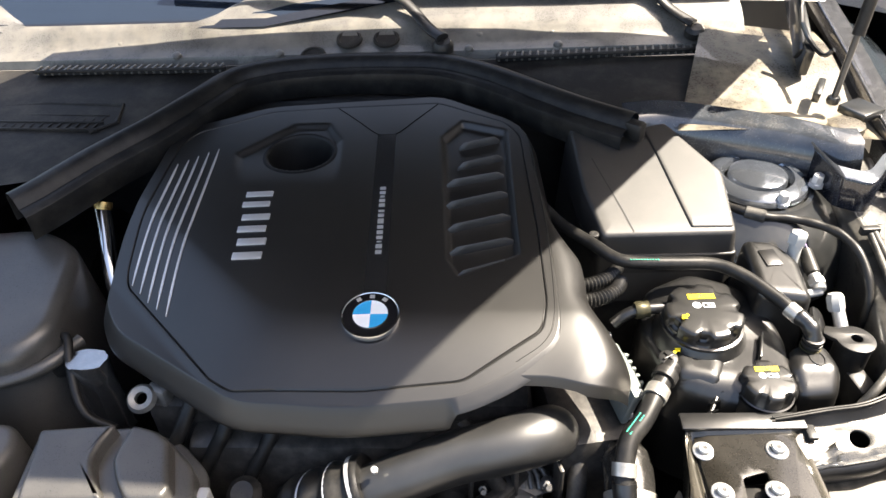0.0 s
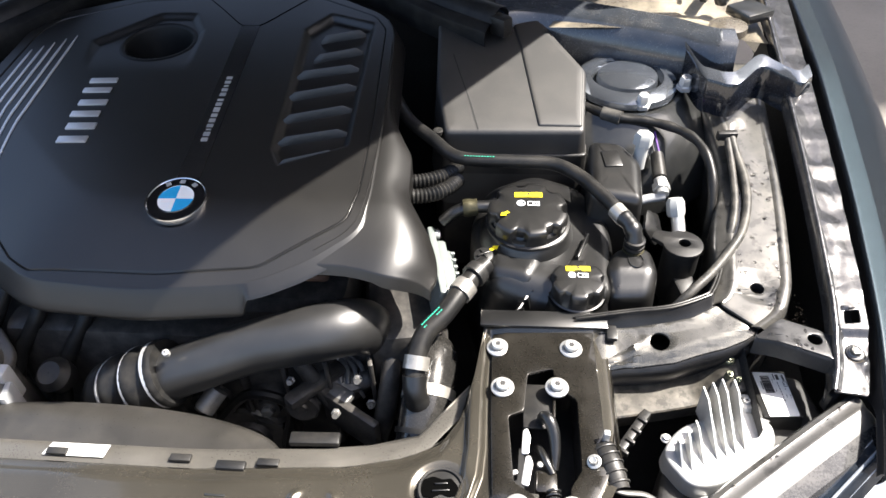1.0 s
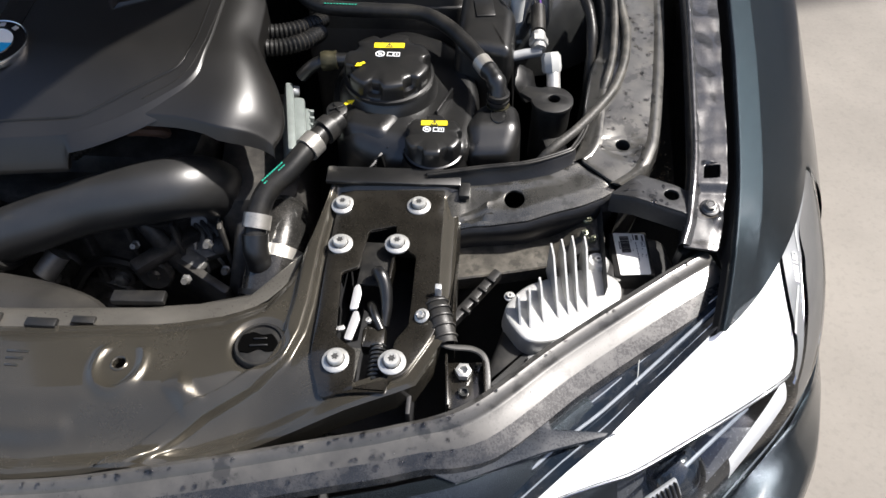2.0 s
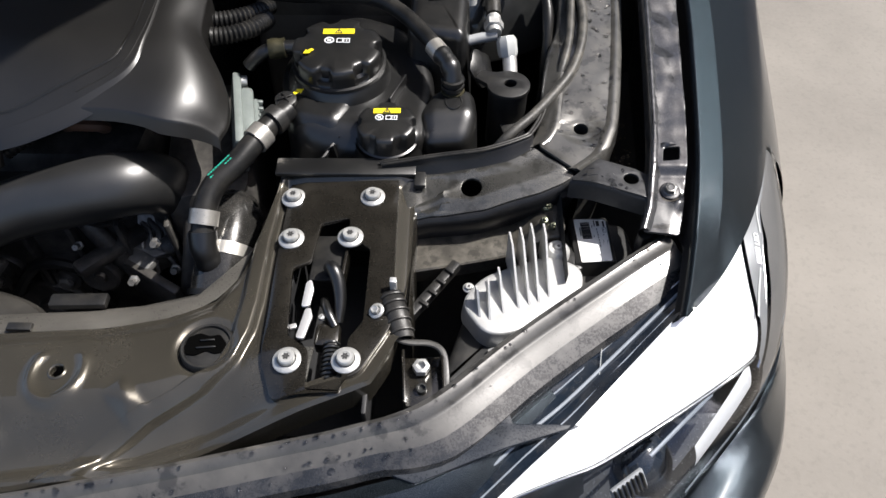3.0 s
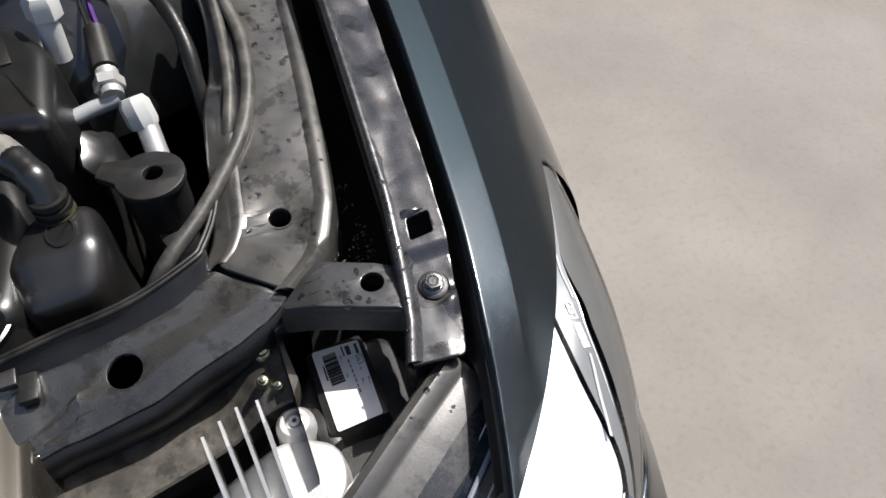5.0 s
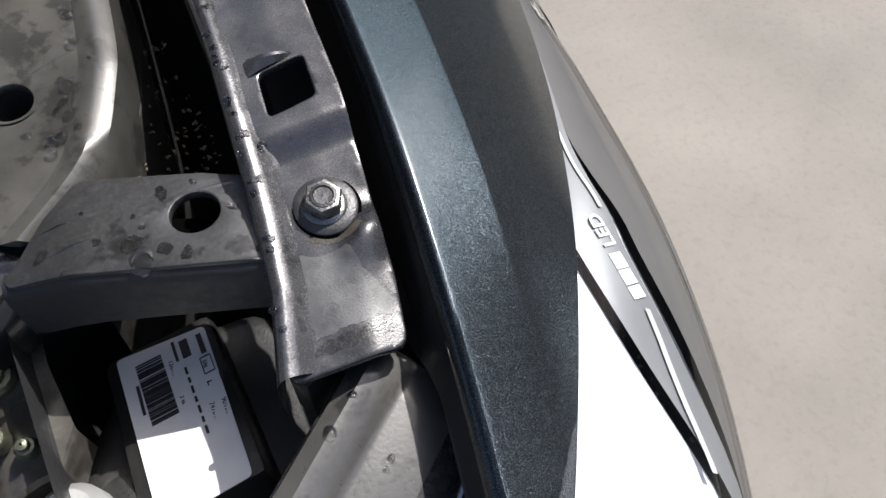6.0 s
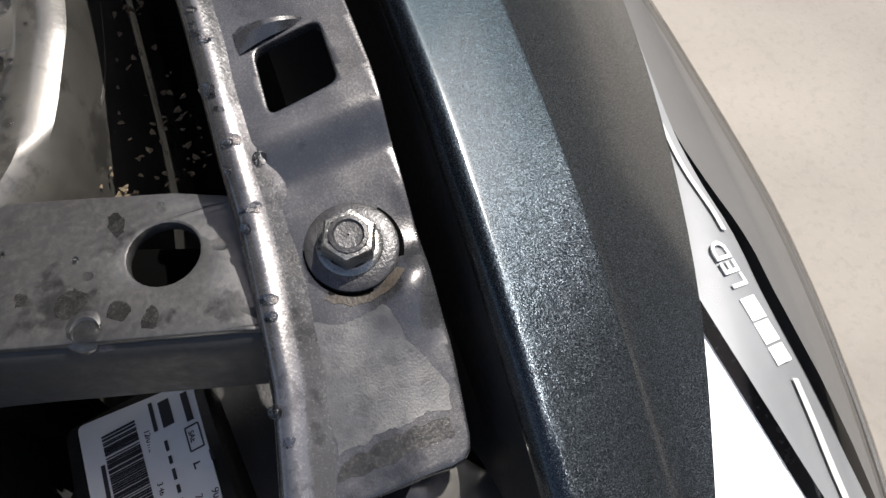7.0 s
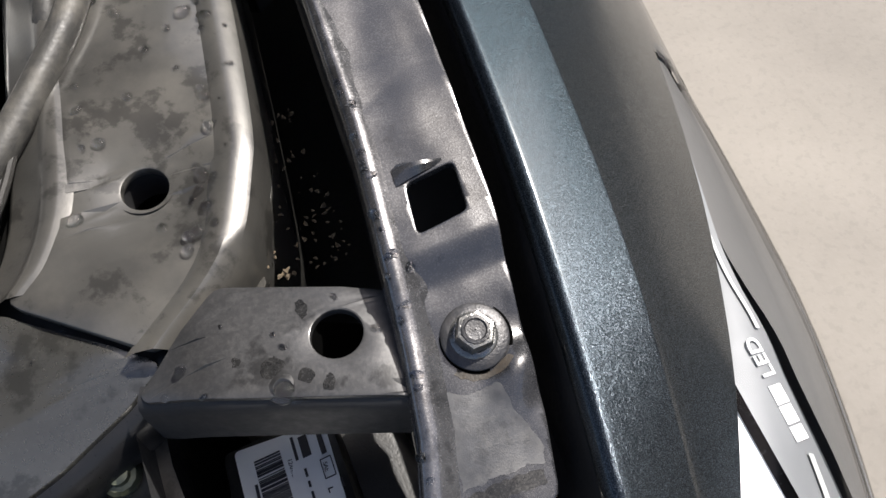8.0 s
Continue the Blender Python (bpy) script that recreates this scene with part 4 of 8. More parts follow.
def hood_latch():
    t = thing("hood_latch", (0.30, 0.36, 0.70), "oily steel hood latch with coil spring in its slot", "hood latch")
    part("back_plate", block((0.030, 0.058, 0.003), (0.297, 0.414, 0.738), 0, 0.001, -6), M_BLACK, t, "charcoal back plate")
    part("side_plate", block((0.003, 0.052, 0.020), (0.313, 0.402, 0.736), -3, 0.001), M_PLATE, t)
    part("well", block((0.075, 0.19, 0.004), (0.302, 0.36, 0.672), 0, 0.001), M_DARK, t)
    for s in (-1, 1):
        part("well_wall", block((0.004, 0.2, 0.06), (0.302 + s * 0.039, 0.36, 0.70), 0, 0.001), M_DARK, t)
    hook = [(0.300, 0.395, 0.732), (0.301, 0.392, 0.752), (0.306, 0.386, 0.758), (0.311, 0.376, 0.752), (0.313, 0.362, 0.742), (0.312, 0.346, 0.732)]
    part("catch_hook", tube(hook, 0.0052, 10, radius=lambda s: 0.8 + 0.4 * math.sin(math.pi * s)), M_TANK, t, "glossy black catch hook")
    hook = [(0.296, 0.372, 0.728), (0.299, 0.362, 0.738), (0.304, 0.350, 0.740), (0.310, 0.340, 0.735)]
    part("catch_hook", tube(hook, 0.0040, 10), M_TANK, t, "glossy black catch hook")
    V = [(0.2805, 0.354), (0.2865, 0.355), (0.2885, 0.372), (0.2855, 0.381), (0.2820, 0.378)]
    part("lever", plate(ccw(fillet(V, 0.002, 3)), (), 0.002, 0.0006, lambda x, y: 0.745 + 0.1 * (y - 0.366)), M_SILVER, t, "bare zinc lever")
    V = [(0.2800, 0.322), (0.2860, 0.321), (0.2905, 0.344), (0.2880, 0.352), (0.2845, 0.351)]
    part("lever", plate(ccw(fillet(V, 0.002, 3)), (), 0.002, 0.0006, lambda x, y: 0.744), M_SILVER, t, "bare zinc lever")
    part("side_stop", block((0.007, 0.005, 0.004), (0.2735, 0.339, 0.735), 20, 0.0012), M_SILVER, t)
    part("pivot_block", block((0.022, 0.024, 0.016), (0.304, 0.332, 0.728), 0, 0.004), M_PLATE, t)
    part("rivet", lathe([(0.003, 0), (0.0028, 0.003), (0.0005, 0.0035)], (0.298, 0.347, 0.737), (0, 0, 1), 14), M_ZINC, t)
    turns, n = 12, 12 * 14
    coil = [(0.3100 + 0.0062 * math.cos(2 * math.pi * i / 14), 0.320 - 0.050 * i / n, 0.738 - 0.002 * i / n + 0.0062 * math.sin(2 * math.pi * i / 14)) for i in range(n + 1)]
    part("spring", tube(coil, 0.0014, 6, straight=True), M_STEEL, t, "dark coil spring")
    part("guide_tongue", block((0.009, 0.044, 0.003), (0.2905, 0.292, 0.744), -3, 0.001, -4), M_CASTM, t, "worn steel guide tongue")
    return t


hood_latch()


# ---- headlight ----
W_XY = [(0.400, 0.160), (0.474, 0.223), (0.511, 0.254), (0.563, 0.305), (0.614, 0.351), (0.663, 0.402), (0.700, 0.461), (0.7305, 0.522), (0.7500, 0.580)]
W_Z = [0.690, 0.716, 0.724, 0.736] + [fender_z(x - 0.001, y) - 0.0025 for x, y in W_XY[4:]]


def lens_row(k):
    """A line of the lens: pushed outwards from the top edge and lowered, more steeply along the fender."""
    out = []
    for i, ((x, y), z) in enumerate(zip(W_XY, W_Z)):
        a = lerp(radians(-50), radians(-8), i / 8)
        wide = (1.0, 1.0, 1.0, 1.0, 0.97, 0.88, 0.71, 0.47, 0.27)[i]
        steep = sstep(3.5, 6, i)
        push = (0, 0.028, 0.060, 0.082, 0.094)[k] * wide
        drop = lerp((0, 0.008, 0.030, 0.070, 0.120)[k], (0, 0.0065, 0.0260, 0.061, 0.105)[k], steep) * lerp(1.0, 0.75, max(0, i - 6) / 2)
        out.append((x + push * math.cos(a), y + push * math.sin(a), max(z - drop, 0.55)))
    return out


LENS_ROWS = [lens_row(k) for k in range(5)]


def dense(rows, n=5):
    a = [catmull(r, n) for r in rows]
    b = [catmull([r[i] for r in a], n) for i in range(len(a[0]))]
    return [[b[i][j] for i in range(len(b))] for j in range(len(b[0]))]


def lens_at(L, r, c):
    """A place on the lens, by its line r (0 to 20) and its station c (0 to 40)."""
    i, j = min(19, int(r)), min(39, int(c))
    u, v = r - i, c - j
    return (L[i][j] * (1 - u) + L[i + 1][j] * u) * (1 - v) + (L[i][j + 1] * (1 - u) + L[i + 1][j + 1] * u) * v


def under(p, d):
    return Vector((p.x - 0.30 * d, p.y + 0.30 * d, p.z - 0.9 * d))


def smooth_table(pts):
    return [(p.x, p.y) for p in catmull([(a, b, 0) for a, b in pts], 5)]


BEZEL_LOW = smooth_table([(0, 0.3), (2.8, 0.8), (6.0, 3.9), (11.5, 6.7), (15.8, 9.2), (19.2, 11.2), (20.8, 12.0), (21.6, 11.6), (22.8, 9.4), (23.5, 8.0), (26, 4.0), (28, 1.0), (28.6, 0.1)])
PANEL_LOW = smooth_table([(21.2, 13.8), (22.0, 12.6), (23.5, 10.2), (25, 8.3), (26.75, 6.6), (28.4, 5.0), (29.5, 4.2), (31, 2.5), (33, 1.5), (38.5, 1.0)])


def band(L, c0, c1, lo, hi, depth, n=40, m=8, bow=0.0):
    """A strip of the lamp's inside that follows the lens at a depth."""
    rows = []
    for i in range(n + 1):
        c = lerp(c0, c1, i / n)
        a, e = lo(c), hi(c)
        rows.append([under(lens_at(L, max(0, min(20, lerp(a, e, j / m))), c), depth - bow * math.sin(math.pi * j / m)) for j in range(m + 1)])
    return loft(rows, angle=80)


def headlight():
    t = thing("headlight", (0.62, 0.35, 0.55), "clear-lensed headlight with bright inner bezel, wet on top", "headlight")
    L = dense(LENS_ROWS)
    lens = part("lens", loft(L, angle=80), M_LENS, t, "clear glossy lens")
    lens.visible_shadow = False
    # dark bowl behind the lens, closed along both edges
    rows = []
    for r in range(0, 21, 2):
        d = 0.011 + 0.075 * math.sin(math.pi * r / 20) ** 0.7 if r < 20 else 0.004
        rows.append([under(p, d) for p in L[r]])
    part("housing", loft(rows), M_BOWL, t, "dark smoky lamp bowl")
    low = lambda c: curve_at(BEZEL_LOW, c)
    plow = lambda c: curve_at(PANEL_LOW, c)
    side = lambda c: max(0.2, curve_at(BEZEL_LOW, c) + 0.1) if c > 21.4 else 12.4
    part("bezel", band(L, 0, 28.6, lambda c: 0.02, low, 0.006, 60), M_BEZEL, t, "bright silver inner bezel")
    part("grey_panel", band(L, 21.2, 38.5, lambda c: min(side(c), plow(c)), plow, 0.0018, 48), M_GREYPANEL, t, "smoke grey printed panel")
    part("chrome_rim", band(L, 3, 21.2, lambda c: low(c) + 0.1, lambda c: low(c) + 0.55, 0.006, 40, 6, 0.0016), M_CHROME, t, "chrome rim of the bezel")
    gap = lambda c: 1.5 - 1.2 * sstep(29.0, 33.0, c)
    # pale band added for the sky and ground glare in the lens's side
    part("side_glare", band(L, 21.6, 39.9, lambda c: min(18.0, plow(c) + gap(c)), lambda c: 19.95, 0.0032, 48, 10), M_SIDE_GLARE, t, "pale band for sky and ground glare in the lens side")
    part("inner_wedge", band(L, 15.2, 20.6, lambda c: lerp(14.2, 12.2, (c - 15.2) / 5.4), lambda c: lerp(17.4, 15.8, (c - 15.2) / 5.4), 0.010, 30, 5, 0.001), M_BEZEL, t, "bright inner wedge")
    part("side_rim", band(L, 21.2, 38.5, lambda c: plow(c) + 0.1, lambda c: plow(c) + 1.2, 0.007, 40, 6, 0.003), M_CHROME, t, "chrome line beside the panel")
    rule = smooth_table([(23.0, 8.6), (24.75, 7.0), (26.75, 5.65), (29.5, 3.45), (31, 1.55), (32.2, 0.6)])
    for c0, c1 in ((23.0, 26.75), (29.55, 32.2)):
        part("panel_line", band(L, c0, c1, lambda c: curve_at(rule, c) - 0.18, lambda c: curve_at(rule, c) + 0.18, 0.0010, 24, 3), M_WHITE, t, "thin white line")
    part("light_guide", band(L, 12.5, 17.5, lambda c: 10.3 + 0.2 * (c - 15), lambda c: 10.9 + 0.2 * (c - 15), 0.014, 24, 4, 0.002), M_LENSEDGE, t, "pale light guide")
    part("lower_rim", band(L, 14, 34, lambda c: 19.0, lambda c: 19.9, 0.003, 40, 4, 0.001), M_LENSEDGE, t, "pale lens edge")
    # dark glossy shelf between bumper flange and lens
    shelf = []
    edge = [(0.385, 0.205, 0.690), (0.462, 0.272, 0.712), (0.505, 0.306, 0.716), (0.560, 0.352, 0.724), (0.622, 0.404, 0.738)]
    for (ex, ey, ez), (x, y), z in zip(edge, W_XY, W_Z):
        shelf.append([(lerp(ex, x, u), lerp(ey, y, u), lerp(ez, z, u) - 0.006 * math.sin(math.pi * u)) for u in (-0.15, 0, 0.15, 0.35, 0.5, 0.55, 0.8, 1.0)])
    part("inner_shelf", loft([[a for a in r] for r in shelf], angle=20), M_SHELF, t, "dark glossy wet shelf")
    part("shelf_crease", tube([(lerp(e[0], w[0], 0.5), lerp(e[1], w[1], 0.5), lerp(e[2], z, 0.5) - 0.004) for e, w, z in zip(edge, W_XY, W_Z)], 0.0016, 8), M_LENSEDGE, t, "pale moulded crease")
    for u, d in ((0.22, 0.0009), (0.78, 0.0008)):
        part("shelf_crease", tube([(lerp(e[0], w[0], u), lerp(e[1], w[1], u), lerp(e[2], z, u) - 0.006 * math.sin(math.pi * u)) for e, w, z in zip(edge, W_XY, W_Z)], d, 6), M_LENSEDGE, t, "pale moulded crease")
    c = under(lens_at(L, 14.0, 14.0), 0.066)
    ax = (0.45, -0.65, 0.6)
    part("projector", lathe([(0.030, -0.03), (0.031, 0.0), (0.027, 0.009), (0.018, 0.016), (0.008, 0.019), (0.0005, 0.0195)], c, ax, 32), M_SHELF, t, "smoky glass projector eye")
    grid = part("cooling_grid", block((0.036, 0.004, 0.018), (0.566, 0.231, 0.657), 35, 0.001, -40), M_GREYPLUG, t)
    for i in range(7):
        d = -0.015 + 0.005 * i
        part("slat", block((0.0018, 0.008, 0.016), (0.566 + d * math.cos(radians(35)), 0.229 + d * math.sin(radians(35)), 0.658), 35, 0.0006, -40), M_BLACK, grid)
    # lettering on the bezel: a plain bar for the maker's mark, then the word
    text_on_lens(t, L)
    # finned heat sink of the lamp driver
    base = ccw(fillet([(0.4185, 0.377), (0.441, 0.408), (0.508, 0.436), (0.538, 0.420), (0.535, 0.391), (0.472, 0.345), (0.442, 0.341)], 0.016, 5))
    sink = part("heat_sink", prism(base, 0.70, 0.7225, 0.003, 0.002), M_ALU, t, "bare cast aluminium heat sink")
    tops = [(0.434, 0.385), (0.445, 0.394), (0.455, 0.407), (0.466, 0.440), (0.4765, 0.446), (0.487, 0.451), (0.499, 0.451)]
    bots = [(0.438, 0.359), (0.447, 0.355), (0.460, 0.362), (0.474, 0.368), (0.484, 0.372), (0.493, 0.375), (0.503, 0.381)]
    for i, ((x1, y1), (x0, y0)) in enumerate(zip(tops, bots)):
        h = 0.018 if i < 3 else 0.030
        w = 0.0011
        V = []
        for s in (-1, 1):
            V += [(x0 + s * w, y0, 0.721), (x1 + s * w * 1.3, y1 - 0.006, 0.714), (x1 + s * w * 0.8, y1 - 0.002, 0.722 + h), (lerp(x0, x1, 0.75) + s * w * 0.8, lerp(y0, y1, 0.75), 0.722 + h)]
        F = [(0, 1, 2, 3), (7, 6, 5, 4), (0, 4, 5, 1), (1, 5, 6, 2), (2, 6, 7, 3), (3, 7, 4, 0)]
        part("fin", data(V, F, False), M_ALU, sink)
    part("boss", lathe([(0.013, 0.70), (0.012, 0.722), (0.009, 0.726), (0.001, 0.726)], (0.5155, 0.441, 0), (0, 0, 1), 24), M_ALU, sink)
    flange_bolt(sink, (0.5155, 0.441, 0.725), (0, -0.1, 1), 0.0062, name="screw")
    flange_bolt(sink, (0.428, 0.397, 0.717), (0, -0.1, 1), 0.0055, name="screw")
    part("ear", block((0.018, 0.014, 0.006), (0.455, 0.333, 0.705), 20, 0.002), M_ALU, sink)
    # lamp housing top, dusty black plastic
    top = ccw(fillet([(0.400, 0.300), (0.430, 0.395), (0.505, 0.455), (0.545, 0.500), (0.592, 0.495), (0.606, 0.430), (0.47, 0.318)], 0.01, 3))
    part("housing_top", prism(top, 0.60, 0.702, 0.006), M_BLACK, t, "dusty black lamp housing")
    lab = part("data_label", plate(ccw(fillet([(0.5380, 0.428), (0.5675, 0.4285), (0.5700, 0.4910), (0.5382, 0.4945)], 0.002, 3)), (), 0.0006, 0.0, lambda x, y: label_z(x, y), 0), M_LABEL, t, "creased white data label with barcode")
    part("label_pad", block((0.040, 0.070, 0.03), (0.554, 0.460, 0.6995), 0, 0.003, -9.6, -5.7), M_BLACK, t)
    ink_label(lab)
    part("driver_clip", block((0.012, 0.03, 0.02), (0.530, 0.437, 0.705), 20, 0.003), M_BLACK, t)
    part("bulb_rail", block((0.010, 0.085, 0.012), (0.393, 0.404, 0.700), -35, 0.002), M_BLACK, t)
    for i in range(4):
        part("bulb_rail_tooth", block((0.010, 0.004, 0.006), (0.386 + 0.008 * i, 0.386 + 0.013 * i, 0.706), -38, 0.001), M_BLACK, t)
    return t


def label_z(x, y):
    return 0.7155 - 0.17 * (y - 0.46) + 0.10 * (x - 0.554)


def ink_label(lab):
    """Print that runs towards the nose: v across from the left edge, u along from the rear edge, in metres."""
    def at(v, u):
        return 0.5382 + v, 0.4935 - u

    def bar(v, u, w, h, name="print_bar"):
        x, y = at(v, u)
        part(name, moved(block((w, h, 0.0003), (0, 0, 0), 0, 0), pose(x, y, label_z(x, y) + 0.0006, -9.6, -5.7, 0)), M_INK, lab)

    def line(text, v, u, size):
        x, y = at(v, u)
        part("printed_line", moved(word_mesh(text, size, 0.0001), pose(x, y, label_z(x, y) + 0.0007, -9.6, -5.7, -90)), M_INK, lab)

    rnd = random.Random(5)
    u = 0.006
    while u < 0.032:
        h = rnd.choice((0.00022, 0.00030, 0.00045, 0.00070))
        bar(0.0103, u, 0.0092, h, "barcode_bar")
        u += h + rnd.choice((0.00025, 0.00035, 0.00055))
    bar(0.0288, 0.0095, 0.0018, 0.0090)
    bar(0.0232, 0.0083, 0.0030, 0.0080)
    bar(0.0197, 0.0076, 0.0010, 0.0090)
    line("12/01/2018", 0.0165, 0.0102, 0.0022)
    line("SAE", 0.0272, 0.0168, 0.0021)
    line("L", 0.0262, 0.0255, 0.0042)
    line("90126542", 0.0285, 0.0345, 0.0027)
    line("7478155-02", 0.0245, 0.0340, 0.0025)
    line("3 46", 0.0165, 0.0260, 0.0020)
    for v, w in ((0.0266, 0.0070), (0.0302, 0.0070)):
        bar(v, 0.0190, 0.0003, w)
    for uu in (0.0155, 0.0225):
        bar(0.0284, uu, 0.0036, 0.0003)
    for k in range(7):
        bar(0.0212, 0.0175 + 0.0042 * k, 0.0008, 0.0030 - 0.0008 * (k % 2))
    bar(0.0045, 0.0200, 0.0010, 0.0125)
    bar(0.0312, 0.0260, 0.0008, 0.0030)


def word_mesh(text, size, thick=0.0002, bold=0.0):
    c = bpy.data.curves.new("word", "FONT")
    c.body, c.size, c.extrude, c.offset = text, size, thick, size * bold
    ob = bpy.data.objects.new("word", c)
    scene.collection.objects.link(ob)
    me = bpy.data.meshes.new_from_object(ob.evaluated_get(bpy.context.evaluated_depsgraph_get()))
    bpy.data.objects.remove(ob)
    return me


def text_on_lens(parent, L):
    """The readable word on the bezel; the maker's mark before it is a plain row of bars."""
    a, b = under(lens_at(L, 4.2, 28.42), 0.0015), under(lens_at(L, 3.45, 29.0), 0.0015)
    d = (b - a).normalized()
    side = (lens_at(L, 3.0, 28.4) - lens_at(L, 5.0, 28.4)).normalized()
    z = d.cross(side).normalized()
    yv = z.cross(d)
    m = Matrix(((d.x, yv.x, z.x, a.x), (d.y, yv.y, z.y, a.y), (d.z, yv.z, z.z, a.z), (0, 0, 0, 1)))
    part("word", moved(word_mesh("LED", 0.0078, bold=0.014), m), M_PRINT, parent, "white printed word")
    for x, w in ((-0.0178, 0.0046), (-0.0119, 0.0056), (-0.0055, 0.0060)):
        part("mark_bar", moved(block((w, 0.0054, 0.0003), (x, 0.0028, -0.0001 + 0.02 * x), 0, 0), m), M_PRINT, parent)


M_BOWL = mat("lamp_bowl", (0.16, 0.165, 0.175), 0.22, 0.7, 0.2, 40, 300, 0.0)
M_SIDE_GLARE = mat("pale_glare", (0.12, 0.117, 0.113), 0.35, 0.1, 0.08, 20, 500, 0.0, rvar=0.03)
M_PRINT = mat("white_print", (0.88, 0.88, 0.88), 0.5, 0, 0.02)
M_GREYPANEL = mat("smoke_panel", (0.185, 0.19, 0.195), 0.4, 0.2, 0.08, 20, 500, 0.0, rvar=0.03)
M_SHELF = mat("navy_shelf", (0.012, 0.018, 0.028), 0.10, 0, 0.2, 30, 300, 0.0, coat=1.0, dust=0.12, dust_scale=50)
M_LENSEDGE = mat("lens_edge", (0.30, 0.33, 0.37), 0.1, 0.2, 0.1, 60, 300, 0.0, coat=1)
M_BEZEL = mat("bezel_silver", (0.86, 0.87, 0.88), 0.30, 0.2, 0.04, 12, 600, 0.0, rvar=0.02)
headlight()


# ---- bumper cover ----
BUMP_T = [(0.612, 0.434, 0.752), (0.560, 0.397, 0.750), (0.467, 0.329, 0.741), (0.392, 0.266, 0.738), (0.330, 0.244, 0.735), (0.272, 0.231, 0.732), (0.157, 0.207, 0.726), (0.028, 0.186, 0.722), (-0.2, 0.178, 0.720), (-0.45, 0.190, 0.720), (-0.75, 0.24, 0.722)]


def bumper_cover():
    t = thing("bumper_cover", (0.1, 0.15, 0.3), "dark bumper cover with dusty wet grey upper flange", "bumper")
    P = catmull(BUMP_T, 8)
    rows, skin = [], []
    for i, p in enumerate(P):
        d = (P[min(i + 1, len(P) - 1)] - P[max(i - 1, 0)]).normalized()
        o = Vector((d.y, -d.x, 0))
        o = o if o.y < 0 else -o
        w = curve_at([(0.0, 1.0), (0.30, 1.0), (0.36, 0.75), (1.0, 0.7)], i / len(P))
        z = Vector((0, 0, 1))
        # rounded rear bead, a crease, then the flat band that falls to the front
        rows.append([p + o * a * w + z * b for a, b in ((-0.006, -0.03), (-0.006, -0.006), (-0.003, 0.0008), (0.002, 0.0028), (0.007, 0.0012), (0.0105, -0.0025), (0.012, -0.0040), (0.0135, -0.0042), (0.021, -0.0062), (0.029, -0.0092), (0.044, -0.0160), (0.047, -0.024))])
        if p.x < 0.47:
            skin.append([p + o * a + z * b for a, b in ((0.038, -0.026), (0.050, -0.024), (0.066, -0.036), (0.095, -0.075), (0.115, -0.14), (0.12, -0.25), (0.10, -0.42))])
    mid = sum((Vector(q) for q in rows[0]), Vector()) / len(rows[0])
    rows.insert(0, [mid.lerp(q, 0.6) + Vector((0.004, 0.003, -0.001)) for q in rows[0]])
    rows.insert(0, [mid.lerp(q, 0.02) + Vector((0.005, 0.0035, -0.002)) for q in rows[0]])
    part("upper_flange", loft([r[:10] for r in rows]), M_FLANGE, t, "dusty grey upper flange with water drops")
    part("flange_foot", loft([r[9:] for r in rows]), M_WETFOOT, t, "dark wet foot of the flange")
    part("skin", loft(skin), M_PAINT, t, "dark painted skin")
    A = catmull(LENS_ROWS[-1], 6)
    B = catmull([(x, y, z) for x, y, z in ((0.46, 0.105, 0.60), (0.575, 0.145, 0.60), (0.668, 0.208, 0.60), (0.731, 0.288, 0.60), (0.763, 0.368, 0.60), (0.782, 0.445, 0.60), (0.800, 0.520, 0.605), (0.814, 0.605, 0.61), (0.83, 0.70, 0.61))], 6)
    rows = []
    for a, b in zip(A, B):
        o = Vector((b.x - a.x, b.y - a.y, 0))
        row = [a + Vector((-0.004, 0.004, -0.012)), a + o * 0.04 + Vector((0, 0, -0.004)), a + o * 0.12 + Vector((0, 0, -0.002))]
        row += [a.lerp(b, u) + Vector((0, 0, 0.012 * math.sin(math.pi * u))) for u in (0.35, 0.6, 0.82, 0.94)]
        row += [b, b + Vector((0.005, -0.003, -0.015)), b + Vector((0.006, -0.004, -0.06)), b + Vector((0.0, 0, -0.16)), b + Vector((-0.03, 0.02, -0.30))]
        rows.append(row)
    part("corner_skin", loft(rows, angle=50), M_PAINT, t, "dark metallic bumper corner")
    return t


M_WETFOOT = mat("wet_foot", (0.022, 0.023, 0.025), 0.25, 0, 0.3, 20, 500, 0.0, coat=0.8, dust=0.5, dust_scale=26, dust_col=(0.16, 0.15, 0.14))
M_FLANGE = mat("dusty_flange", (0.060, 0.058, 0.055), 0.34, 0, 0.3, 20, 700, 0.1, coat=0.9, crough=0.16, dust=0.30, dust_scale=22, dust_col=(0.15, 0.14, 0.125), dark=0.7, dark_scale=38)
bumper_cover()


